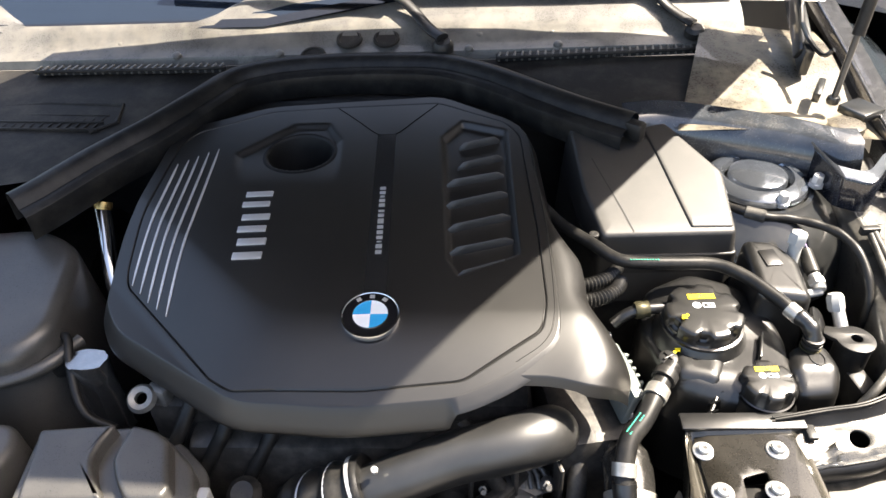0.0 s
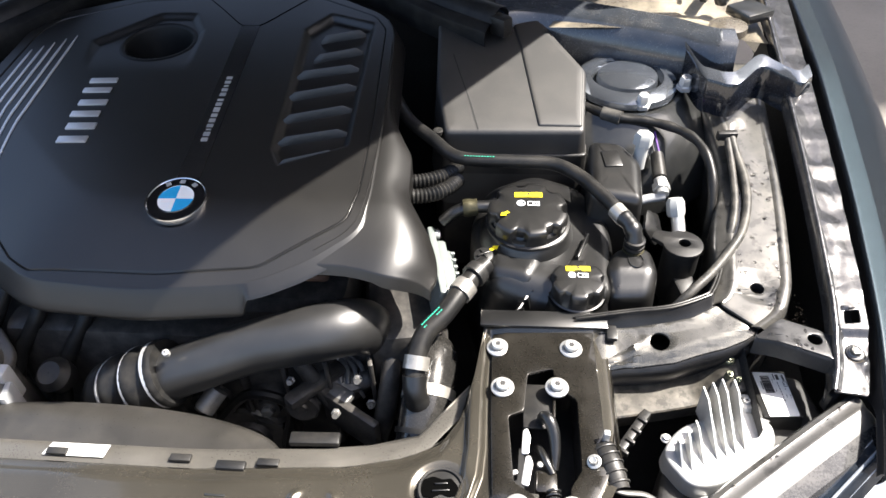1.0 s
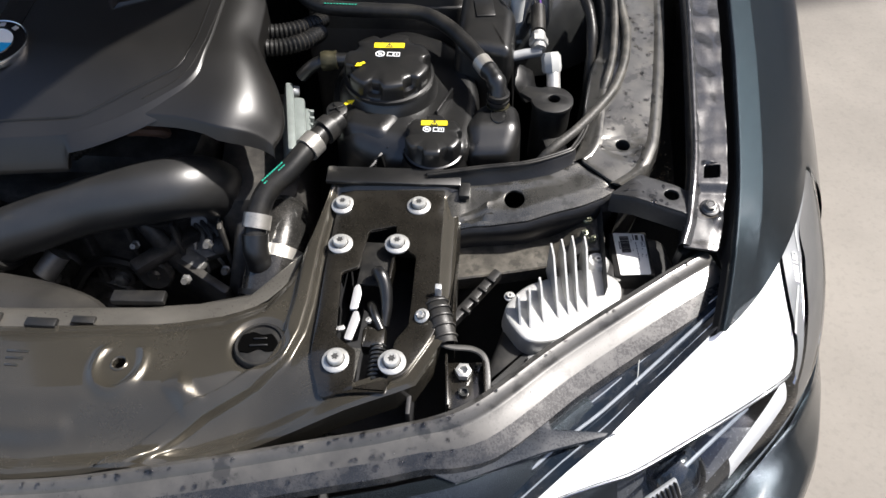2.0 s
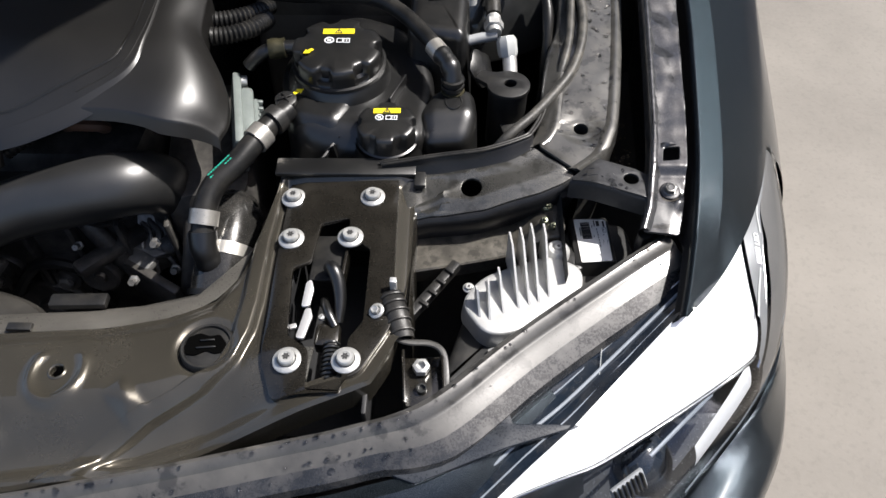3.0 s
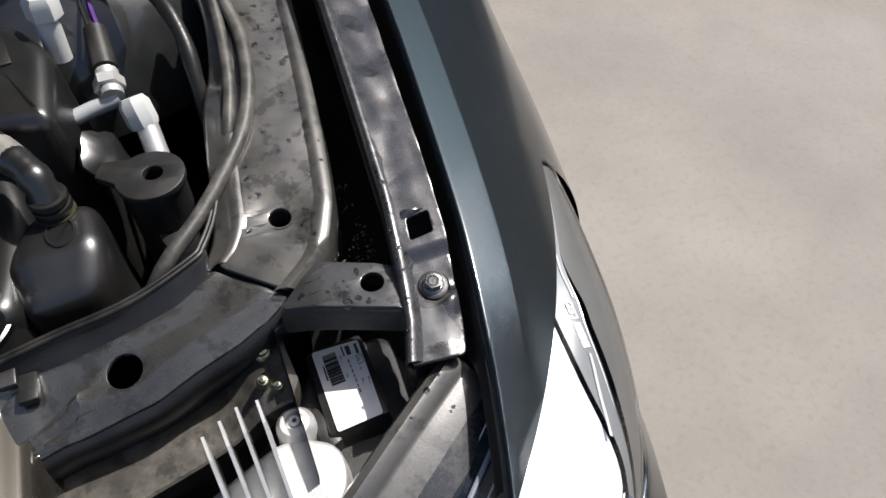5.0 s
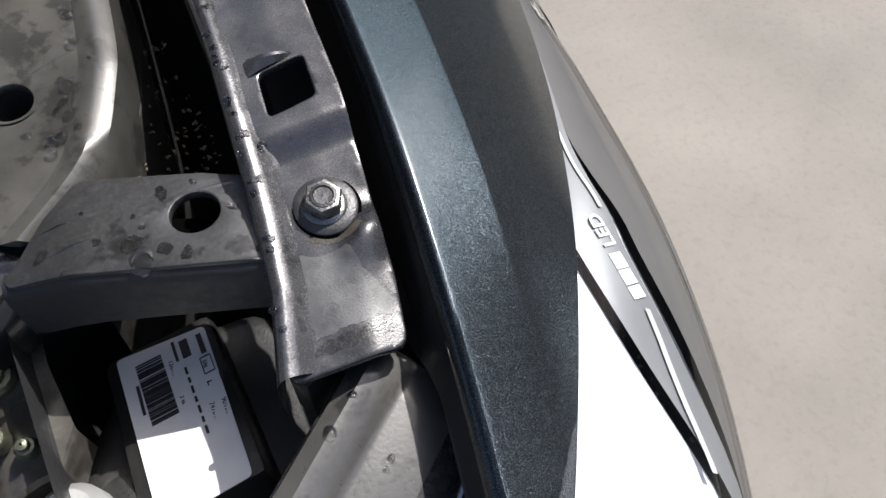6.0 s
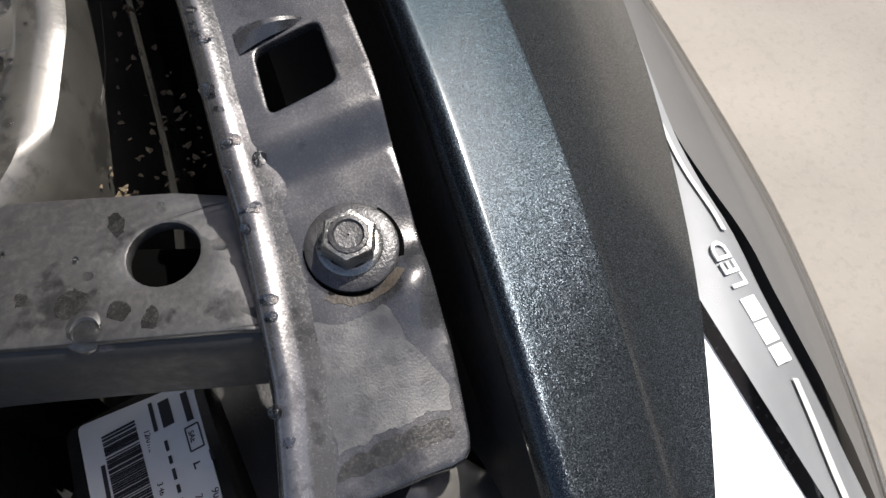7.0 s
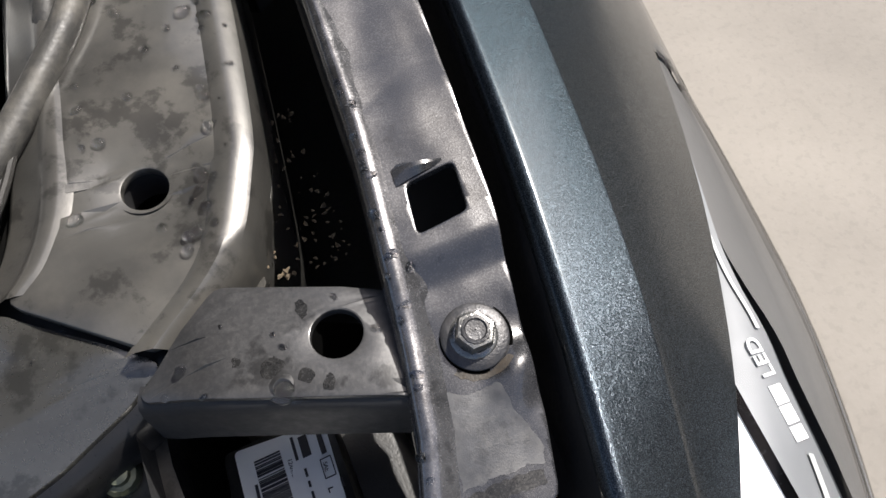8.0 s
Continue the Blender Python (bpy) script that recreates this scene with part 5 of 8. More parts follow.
def release_catch():
    t = thing("release_catch", (0.38, 0.31, 0.70), "small steel bracket with ribbed plastic cover and nut", "bracket")
    sl = []
    for i in range(9):
        a = i / 8
        x, y, z = lerp(0.358, 0.371, a), lerp(0.366, 0.322, a), 0.748 - 0.006 * a + 0.006 * math.sin(math.pi * a)
        sl.append([(x + 0.0095 * math.cos(q), y + 0.003 * math.cos(q), z + 0.007 * math.sin(q)) for q in (math.pi * k / 6 for k in range(7))])
    part("ribbed_cover", loft(sl), M_BLACK, t, "ribbed black plastic cover")
    for i in range(5):
        a = 0.12 + 0.19 * i
        x, y, z = lerp(0.358, 0.371, a), lerp(0.366, 0.322, a), 0.748 - 0.006 * a + 0.006 * math.sin(math.pi * a)
        part("rib", tube([(x + 0.0102 * math.cos(q), y + 0.0033 * math.cos(q), z + 0.0077 * math.sin(q)) for q in (math.pi * k / 6 for k in range(7))], 0.0011, 6, 2), M_BLACK, t)
    flange_bolt(t, (0.3475, 0.3435, 0.7545), (-0.4, -0.2, 1), 0.0070, True)
    part("post", block((0.006, 0.006, 0.016), (0.3605, 0.369, 0.758), 0, 0.001), M_SILVER, t)
    strap = [(0.352, 0.330, 0.745), (0.372, 0.322, 0.741), (0.394, 0.322, 0.738), (0.405, 0.314, 0.736), (0.408, 0.292, 0.732), (0.407, 0.272, 0.725)]
    part("strap", tube(strap, 0.0030, 8, flat=0.5), M_BLACK, t, "bent black steel strap")
    part("cage", block((0.034, 0.046, 0.003), (0.389, 0.294, 0.722), 4, 0.001), M_PLATE, t)
    for s in (-1, 1):
        part("cage_wall", block((0.0024, 0.050, 0.018), (0.389 + s * 0.0165, 0.292, 0.728), 4, 0.0008), M_PLATE, t)
    part("nut", lathe([(0.0075, 0), (0.0075, 0.006), (0.006, 0.007), (0.004, 0.007), (0.004, 0.002), (0.0002, 0.002)], (0.3865, 0.304, 0.726), (0, 0, 1), 6), M_ZINC, t)
    part("stud", lathe([(0.0045, 0), (0.0045, 0.004), (0.003, 0.004), (0.003, 0.001), (0.0002, 0.001)], (0.3875, 0.285, 0.7245), (0, 0, 1), 18), M_STEEL, t)
    return t


release_catch()


def trim_blade():
    t = thing("trim_blade", (0.46, 0.24, 0.70), "pointed dark glossy trim blade beside the headlight", "trim")
    out = [(0.356, 0.2205), (0.410, 0.2530), (0.4565, 0.2770), (0.4620, 0.2565), (0.5135, 0.2562), (0.4575, 0.2385), (0.384, 0.2100)]
    part("blade", plate(ccw(fillet(out, 0.0015, 2)), (), 0.003, 0.001, lambda x, y: 0.7125 + 0.006 * sstep(0.36, 0.46, x) + 0.05 * (y - 0.235), 3), M_BLADE, t)
    part("edge", tube([(0.384, 0.2100, 0.7128), (0.4575, 0.2385, 0.7190), (0.5132, 0.2560, 0.7200)], 0.0011, 8), M_LENSEDGE, t, "pale blade edge")


M_BLADE = mat("dark_blade", (0.024, 0.028, 0.034), 0.28, 0.2, 0.25, 24, 500, 0.0, coat=0.7, dust=0.2, dust_scale=30, dust_col=(0.12, 0.12, 0.12))
trim_blade()
solo("white_thread", tube([(0.5436, 0.3290, 0.7235), (0.5405, 0.312, 0.7215), (0.5365, 0.292, 0.7195), (0.5345, 0.282, 0.7205)], 0.00035, 6), M_WHITE, "fine white thread lying on the wet lamp shelf", "thread")


# ---- engine cover ----
COVER = [(-0.495, 0.986), (-0.472, 1.035), (-0.350, 1.093), (-0.234, 1.103), (-0.059, 1.117), (0.059, 1.037), (0.082, 1.000), (0.095, 0.783), (0.100, 0.623), (0.095, 0.577), (0.039, 0.538), (-0.023, 0.513), (-0.157, 0.503), (-0.282, 0.511), (-0.460, 0.620), (-0.494, 0.674), (-0.499, 0.763)]
GROOVE = [(-0.478, 0.975), (-0.460, 1.015), (-0.345, 1.075), (-0.233, 1.086), (-0.061, 1.094), (0.050, 1.030), (0.071, 0.992), (0.083, 0.771), (0.085, 0.630), (0.077, 0.588), (-0.016, 0.530), (-0.132, 0.520), (-0.284, 0.521), (-0.304, 0.527), (-0.467, 0.688), (-0.474, 0.710), (-0.480, 0.80)]
FIELD = [(-0.056, 0.990), (-0.022, 1.040), (0.053, 1.010), (0.060, 0.715), (-0.024, 0.672), (-0.040, 0.705)]
POCKET = [(-0.384, 0.955), (-0.301, 1.040), (-0.240, 1.040), (-0.212, 0.990), (-0.180, 0.640), (-0.330, 0.688)]


WELL = (-0.279, 0.960)


def seg_dist(p, poly):
    best = 9
    for (ax, ay), (bx, by) in zip(poly, poly[1:] + poly[:1]):
        dx, dy = bx - ax, by - ay
        t = max(0, min(1, ((p[0] - ax) * dx + (p[1] - ay) * dy) / (dx * dx + dy * dy + 1e-12)))
        best = min(best, math.hypot(p[0] - ax - t * dx, p[1] - ay - t * dy))
    return best


def cover_base(x, y):
    d1, d2 = y - 0.505, ((x + 0.30) * 0.19 + (y - 0.51) * 0.20) / 0.276
    d = -math.log(math.exp(-70 * d1) + math.exp(-70 * d2)) / 70
    return 0.79 + 0.085 * y - 0.034 * max(0, 1 - max(0, d) / 0.11) ** 1.5


def cover_z(x, y):
    p = (x, y)
    z = cover_base(x, y)
    if inside(p, FIELD):
        z -= 0.010 * sstep(0.0, 0.010, seg_dist(p, FIELD))
    # shoulder round the well and the raised ways beside the middle strip
    if inside(p, POCKET):
        z -= 0.0065 * sstep(0.0, 0.014, seg_dist(p, POCKET)) * sstep(0.87, 0.97, y)
    return z


def engine_cover():
    t = thing("engine_cover", (-0.15, 0.8, 0.74), "matte black moulded engine cover with silver stripes and badge", "engine cover")
    fine = [Vector((x, y, 0)) for x, y in fillet(COVER, 0.026, 8)]
    # even steps along the edge
    outline, left = [fine[0]], 0.0
    for a, b in zip(fine, fine[1:] + fine[:1]):
        d = (b - a).length
        while left + d >= 0.004:
            q = 0.004 - left
            a = a.lerp(b, q / d)
            outline.append(a.copy())
            d, left = (b - a).length, 0.0
        left += d
    if (outline[-1] - outline[0]).length < 0.002:
        outline.pop()
    line = fillet(GROOVE, 0.012, 5)
    k, m = len(outline), 120
    cx, cy = -0.17, 0.79

    def reach(dx, dy):
        """How far the groove line lies from the middle in a direction."""
        best = 0.2
        for (ax, ay), (bx, by) in zip(line, line[1:] + line[:1]):
            ex, ey = bx - ax, by - ay
            det = dx * -ey + ex * dy
            if abs(det) > 1e-12:
                q = ((ax - cx) * -ey + ex * (ay - cy)) / det
                w = (dx * (ay - cy) - dy * (ax - cx)) / det
                if q > 0 and -0.001 <= w <= 1.001:
                    best = q
        return best

    rays = []
    for p in outline:
        d = Vector((p.x - cx, p.y - cy))
        full = d.length
        d.normalize()
        g = min(reach(d.x, d.y), full - 0.006)
        stops = [(g - 0.0012) * (j / m) ** 0.85 for j in range(m + 1)]
        steps = [(q, 0.0) for q in stops] + [(g - 0.0006, -0.0022), (g + 0.0004, -0.0026), (g + 0.0011, -0.0004), (g + 0.0016, 0.0)]
        steps += [(lerp(g + 0.0016, full, j / 8), 0.0) for j in range(1, 9)]
        rays.append([(cx + d.x * q, cy + d.y * q, dz) for q, dz in steps])
    V, F = [], []
    n = len(rays[0])
    for j in range(n):
        V += [(r[j][0], r[j][1], cover_z(r[j][0], r[j][1]) + r[j][2]) for r in rays]
    for j in range(n - 1):
        for i in range(k):
            q = V[j * k + i]
            if math.hypot(q[0] - WELL[0], q[1] - WELL[1]) > 0.0525:
                F.append((j * k + i, (j + 1) * k + i, (j + 1) * k + (i + 1) % k, j * k + (i + 1) % k))
    part("top_shell", data(V, F, angle=50), M_COVER, t)
    # skirt with rounded shoulder
    base = ccw([(p.x, p.y) for p in outline])
    rows = []
    for off, dz in ((0.0, 0.0), (-0.0008, -0.0004), (-0.0018, -0.0018), (-0.0065, -0.0110), (-0.0120, -0.0225), (-0.0158, -0.0310), (-0.0165, -0.0345), (-0.0150, -0.038), (-0.008, -0.040)):
        ring = offset(base, off)
        # cut back above the charge pipe
        rows.append([(x, y, cover_base(bx, by) + dz * (1 - 0.62 * sstep(-0.036, -0.026, bx) * sstep(0.62, 0.58, by))) for (x, y), (bx, by) in zip(ring, base)])
    part("skirt", loft(rows, True), M_COVER, t)
    # shroud over the turbo side, rolled down along its free edge
    inner = [(0.088, 0.93), (0.093, 0.86), (0.0965, 0.80), (0.0985, 0.752), (0.0995, 0.722), (0.100, 0.69), (0.100, 0.655), (0.098, 0.625), (0.094, 0.600), (0.084, 0.578), (0.068, 0.560), (0.0503, 0.5377)]
    outer_e = [(0.0905, 0.93, 0.852), (0.097, 0.86, 0.848), (0.105, 0.80, 0.842), (0.122, 0.752, 0.838), (0.1355, 0.722, 0.833), (0.1385, 0.690, 0.829), (0.140, 0.655, 0.820), (0.153, 0.632, 0.808), (0.168, 0.605, 0.798), (0.178, 0.578, 0.789), (0.180, 0.555, 0.783), (0.1745, 0.538, 0.779)]
    I, O = catmull([(x, y, 0) for x, y in inner], 5), catmull(outer_e, 5)
    rows = []
    for k, (a, b) in enumerate(zip(I, O)):
        v = k / (len(I) - 1)
        za = cover_base(a.x, a.y) - 0.002
        power = lerp(2.6, 5.0, sstep(0.4, 0.9, v))
        row = []
        for u in (0, 0.12, 0.25, 0.38, 0.50, 0.60, 0.69, 0.77, 0.84, 0.90, 0.95, 1.0):
            row.append((lerp(a.x, b.x, u), lerp(a.y, b.y, u) - 0.011 * sstep(0.75, 1.0, v) * math.sin(math.pi * u ** 1.6) ** 2, lerp(za, b.z, u ** power)))
        tan = O[min(k + 1, len(O) - 1)] - O[max(k - 1, 0)]
        o = Vector((-tan.y, tan.x, 0)).normalized()
        deep = lerp(0.030, 0.004, sstep(0.55, 0.8, v))
        row += [tuple(b + o * d + Vector((0, 0, -z))) for d, z in ((0.0012, 0.0014), (0.0018, 0.0035), (0.0020, deep + 0.003))]
        rows.append(row)
    for dy, dz in ((-0.0012, -0.0008), (-0.0022, -0.0030), (-0.0055, -0.0150), (-0.0060, -0.0165), (-0.0045, -0.0168)):
        rows.append([(x, y + dy, z + dz * lerp(1.0, 0.6, sstep(0.80, 0.76, z) if z < 0.80 else 0) * (1 - 0.25 * sstep(0.118, 0.112, x))) for x, y, z in rows[-1 if dy == -0.0012 else len(I) - 1]])
    part("turbo_shroud", loft(rows, angle=40), M_COVER, t)
    rows = []
    for x, y in [(p.x, p.y) for p in catmull([(0.071, 1.020, 0), (0.086, 0.965, 0), (0.0925, 0.85, 0), (0.0965, 0.74, 0), (0.0965, 0.66, 0), (0.0925, 0.603, 0), (0.078, 0.573, 0), (0.045, 0.550, 0)], 6)]:
        z = cover_base(x, y)
        rows.append([(x - 0.0012, y, z - 0.0004), (x - 0.0005, y, z + 0.0009), (x + 0.0005, y, z + 0.0009), (x + 0.0012, y, z - 0.0004)])
    part("edge_line", loft(rows), M_COVER, t, "fine raised edge line")
    part("joint_line", tube([(x, y, cover_base(x, y) + 0.0001) for x, y in [(p.x, p.y) for p in catmull([(-0.233, 1.084, 0), (-0.196, 1.044, 0), (-0.160, 1.004, 0), (-0.144, 1.000, 0), (-0.126, 1.004, 0), (-0.094, 1.048, 0), (-0.063, 1.092, 0)], 5)]], 0.0008, 6), M_OPENING_SHADE, t, "fine dark joint line")
    # five silver stripes
    tops = [(-0.466, 0.927), (-0.452, 0.938), (-0.439, 0.948), (-0.425, 0.958), (-0.411, 0.967)]
    bots = [(-0.461, 0.688), (-0.445, 0.673), (-0.429, 0.657), (-0.413, 0.644), (-0.396, 0.631)]
    for (ax, ay), (bx, by) in zip(tops, bots):
        rows = []
        for i in range(25):
            u = i / 24
            x, y = lerp(ax, bx, u), lerp(ay, by, u)
            z = cover_base(x, y)
            w = 0.0024 * min(1, 0.3 + 8 * min(u, 1 - u))
            rows.append([(x - w, y, z - 0.001), (x - w * 0.6, y, z + 0.0012), (x + w * 0.6, y, z + 0.0012), (x + w, y, z - 0.001)])
        part("stripe", loft(rows), M_SILVER, t, "satin silver stripe")
    # raised maker's lettering, kept to plain silver bars
    for i in range(3):
        y0 = 0.857 - 0.0515 * i
        x = -0.318 + 0.006 * i
        h = (0.042, 0.046, 0.050)[i]
        z = cover_base(x, y0 - h / 2)
        for d in (-1, 1):
            part("letter_bar", block((0.040, h * 0.27, 0.003), (x, y0 - h / 2 + d * h * 0.28, z + 0.0008 + 0.085 * d * h * 0.28), 3, 0.0012, 4.8), M_SILVER, t, "plain silver letter bar")
    # glossy strip in the middle with a row of pale print bars
    rows = []
    for i in range(41):
        y = lerp(1.002, 0.600, i / 40)
        x = -0.143 + 0.045 * (1.0 - y)
        rows.append([(x + d, y, max(cover_z(x - 0.0145, y), cover_z(x + 0.0145, y), cover_z(x, y)) + e) for d, e in ((-0.0145, -0.002), (-0.0145, 0.0006), (0.0145, 0.0006), (0.0145, -0.002))])
    part("middle_strip", loft(rows), M_COVER2, t, "glossy black strip")
    lens = (0.0075, 0.0085, 0.0030, 0.0070, 0.0080, 0.0075, 0.0105, 0.0075, 0.0050, 0.0, 0.0075, 0.0070, 0.0045, 0.0070, 0.0070)
    y = 0.716
    for q in lens:
        if q:
            x = -0.1395 + 0.045 * (1.0 - y - q / 2) - 0.003
            part("print_bar", block((0.0085 if q > 0.0045 else 0.0065, q, 0.0004), (x, y + q / 2, cover_base(x, y + q / 2) + 0.0010), 2.5, 0, 4.8), M_SILVER, t)
        y += q + 0.0034
    # round badge
    bx, by = -0.1285, 0.6075
    ax = Vector((0, -0.13, 1)).normalized()
    c = Vector((bx, by, cover_base(bx, by)))
    badge = part("badge", lathe([(0.0365, -0.003), (0.0368, 0.003), (0.0360, 0.0045), (0.0345, 0.0045), (0.0335, 0.0032), (0.0002, 0.0030)], c, ax, 56), M_CHROME, t, "round chrome-rimmed badge")
    part("ring", lathe([(0.0336, 0.0030), (0.0334, 0.0036), (0.0222, 0.0038), (0.0218, 0.0030)], c, ax, 56), M_BBLACK, badge)
    f = axis_frame(c, ax)
    for i in range(4):
        pts = [(0, 0, 0.0040)] + [(0.0214 * math.cos(a), 0.0214 * math.sin(a), 0.0036) for a in (math.pi / 2 * (i + j / 10) for j in range(11))]
        me = data(pts, [(0, j + 1, j + 2) for j in range(10)])
        part("quadrant", moved(me, f @ pose(0, 0, 0, 0, 0, 1)), (M_BWHITE, M_BLUE)[i % 2], badge)
    part("inner_rim", lathe([(0.0224, 0.0036), (0.0222, 0.0043), (0.0214, 0.0043), (0.0212, 0.0036)], c, ax, 48), M_CHROME, badge)
    for a in (55, 90, 125):
        part("mark_bar", moved(block((0.006, 0.0055, 0.0004), (0.028 * math.cos(radians(a)), 0.028 * math.sin(radians(a)), 0.0040), a - 90, 0), f), M_SILVER, badge)
    # cooling ribs in the side field
    R = [(-0.026, 0.971, 0.039, 0.993), (-0.027, 0.918, 0.042, 0.943), (-0.043, 0.876, 0.043, 0.899), (-0.046, 0.823, 0.047, 0.853), (-0.041, 0.773, 0.049, 0.802), (-0.036, 0.727, 0.051, 0.751), (-0.026, 0.682, 0.045, 0.709)]
    for ax_, ay, bx_, by_ in R:
        rows = []
        for i in range(9):
            u = i / 8
            x, y = lerp(ax_, bx_, u), lerp(ay, by_, u) - 0.002
            z = cover_base(x, y) - 0.010
            h = 0.0118 * min(1, 0.35 + 10 * min(u, 1 - u))
            rows.append([(x, y - 0.0045, z - 0.002), (x, y - 0.0024, z + h * 0.8), (x, y - 0.001, z + h), (x, y + 0.0012, z + h * 0.9), (x, y + 0.0025, z - 0.002)])
        part("rib", loft(rows), M_COVER, t)
    # round filler well with its cap deep inside
    rows = []
    for r, dz in ((0.060, -0.0004), (0.0575, 0.0012), (0.0545, 0.0016), (0.0525, 0.0004), (0.0512, -0.003), (0.0475, -0.024), (0.0410, -0.056), (0.036, -0.082), (0.020, -0.085), (0.0003, -0.085)):
        rows.append([(WELL[0] + r * math.cos(a), WELL[1] + r * math.sin(a), dz + (cover_z(WELL[0] + r * math.cos(a), WELL[1] + r * math.sin(a)) if r > 0.05 else cover_base(WELL[0], WELL[1] + r * math.sin(a)) - 0.006)) for a in (2 * math.pi * i / 72 for i in range(72))])
    part("filler_well", loft(rows, True, angle=60), M_WELL, t, "black round filler well")
    z = cover_base(*WELL) - 0.086
    part("filler_cap", lathe([(0.024, 0), (0.024, 0.004), (0.021, 0.006), (0.0005, 0.006)], (WELL[0], WELL[1], z), (0, -0.085, 1), 40, lambda a, z: 1 + 0.03 * math.cos(12 * a)), M_BLACK, t)
    part("cap_grip", block((0.010, 0.010, 0.030), (WELL[0] + 0.004, WELL[1] + 0.004, z + 0.022), -10, 0.002), M_GREYPLUG, t)
    return t


engine_cover()


# ---- box behind the tank ----
def air_box():
    t = thing("air_box", (0.26, 0.88, 0.7), "matte black angular box cover with a fine seam", "engine box")
    zf = lambda x, y: 0.22 * (y - 0.785)
    out = [(0.176, 0.778), (0.361, 0.782), (0.368, 0.90), (0.330, 0.965), (0.300, 1.02), (0.150, 1.02), (0.158, 0.87)]
    part("lid", prism(fillet(out, 0.008, 4), 0.72, 0.834, 0.006, 0.012, zf, 4), M_BOX, t)
    part("raised_field", prism(fillet([(0.300, 0.790), (0.357, 0.790), (0.363, 0.898), (0.326, 0.960), (0.297, 1.012), (0.262, 1.005), (0.276, 0.94)], 0.003, 3), 0.828, 0.8368, 0.0025, 0.002, zf), M_BOX, t)
    rows = [[(0.220 - 0.0009 - 0.12 * u, y, 0.834 + zf(0, y) + 0.0006), (0.220 + 0.0009 - 0.12 * u, y, 0.834 + zf(0, y) + 0.0006)] for u, y in ((0, 0.783), (0.1, 0.83), (0.24, 0.885), (0.35, 0.93))]
    part("seam", loft(rows), M_DARK, t)
    part("skirt", prism(fillet([(0.172, 0.772), (0.366, 0.776), (0.374, 0.90), (0.30, 1.03), (0.145, 1.03), (0.152, 0.87)], 0.008, 3), 0.60, 0.80, 0.003, 0.004), M_BLACK, t)
    part("screw", lathe([(0.007, 0), (0.007, 0.005), (0.004, 0.006), (0.0005, 0.005)], (0.166, 0.788, 0.823), (0, 0, 1), 16), M_BLACK, t)
    return t


air_box()


# ---- coolant tank with two caps ----
def tank_cap(parent, at, r, h, lobes, label_w):
    ax = (0, -0.04, 1)
    def wave(a, z):
        return 1 - 0.15 * sstep(0.10, 0.75, math.cos(lobes * a)) * sstep(0.003, 0.007, z)
    cap = part("cap", lathe([(r * 0.93, 0), (r, 0.002), (r, h * 0.45), (r, h * 0.82), (r * 0.975, h * 0.94), (r * 0.93, h), (r * 0.80, h + 0.0006), (r * 0.4, h + 0.001), (0.0005, h + 0.001)], at, ax, 96, wave), M_TANK, parent, "ribbed black screw cap with yellow warning label")
    part("collar", lathe([(r * 1.02, -0.004), (r * 1.06, -0.002), (r * 1.06, 0.002), (r * 1.0, 0.003)], at, ax, 64), M_TANK, cap)
    x, y, z = at
    z += h + 0.0012
    ly = y + r * 0.42
    zz = z + 0.04 * (ly - y)
    part("warning_label", block((label_w, label_w * 0.26, 0.0005), (x, ly, zz + 0.0003), 2, 0, 2.3), M_YELLOW, cap)
    tri = data([(x - 0.0045, ly - 0.0036, zz + 0.0008), (x + 0.0045, ly - 0.0036, zz + 0.0008), (x, ly + 0.0042, zz + 0.0010), (x - 0.0028, ly - 0.0026, zz + 0.0008), (x + 0.0028, ly - 0.0026, zz + 0.0008), (x, ly + 0.0024, zz + 0.0010)],
               [(0, 1, 4, 3), (1, 2, 5, 4), (2, 0, 3, 5)], False)
    part("warning_triangle", tri, M_INK, cap)
    part("warning_stroke", block((0.0010, 0.0032, 0.0002), (x, ly, zz + 0.0011), 0, 0), M_INK, cap)
    sy = y + r * 0.10
    s = label_w * 0.25
    cx = x - label_w * 0.26
    ring = part("no_touch_ring", lathe([(s * 0.62, 0.0001), (s * 0.62, 0.0006), (s * 0.47, 0.0006), (s * 0.47, 0.0001)], (cx, sy, z), ax, 28), M_BWHITE, cap)
    part("ring_stroke", block((s * 1.0, s * 0.12, 0.0004), (cx, sy, z + 0.0004), -45, 0), M_BWHITE, ring)
    part("ring_sign", block((s * 0.45, s * 0.45, 0.0004), (cx, sy, z + 0.0003), 0, 0), M_BWHITE, ring)
    bx = x + label_w * 0.18
    for d in (-1, 1):
        fr = [(bx + d * 0.0002, sy - s * 0.5), (bx + d * s * 0.85, sy - s * 0.5), (bx + d * s * 0.85, sy + s * 0.45), (bx + d * 0.0002, sy + s * 0.45)]
        inn = [(bx + d * s * 0.12, sy - s * 0.36), (bx + d * s * 0.73, sy - s * 0.36), (bx + d * s * 0.73, sy + s * 0.32), (bx + d * s * 0.12, sy + s * 0.32)]
        part("book_page", plate(ccw(fr), [ccw(inn)], 0.0003, 0, lambda x, y: z + 0.0004), M_BWHITE, cap)
    part("book_mark", block((s * 0.14, s * 0.42, 0.0003), (bx + s * 0.43, sy, z + 0.0004), 0, 0), M_BWHITE, cap)
    return cap


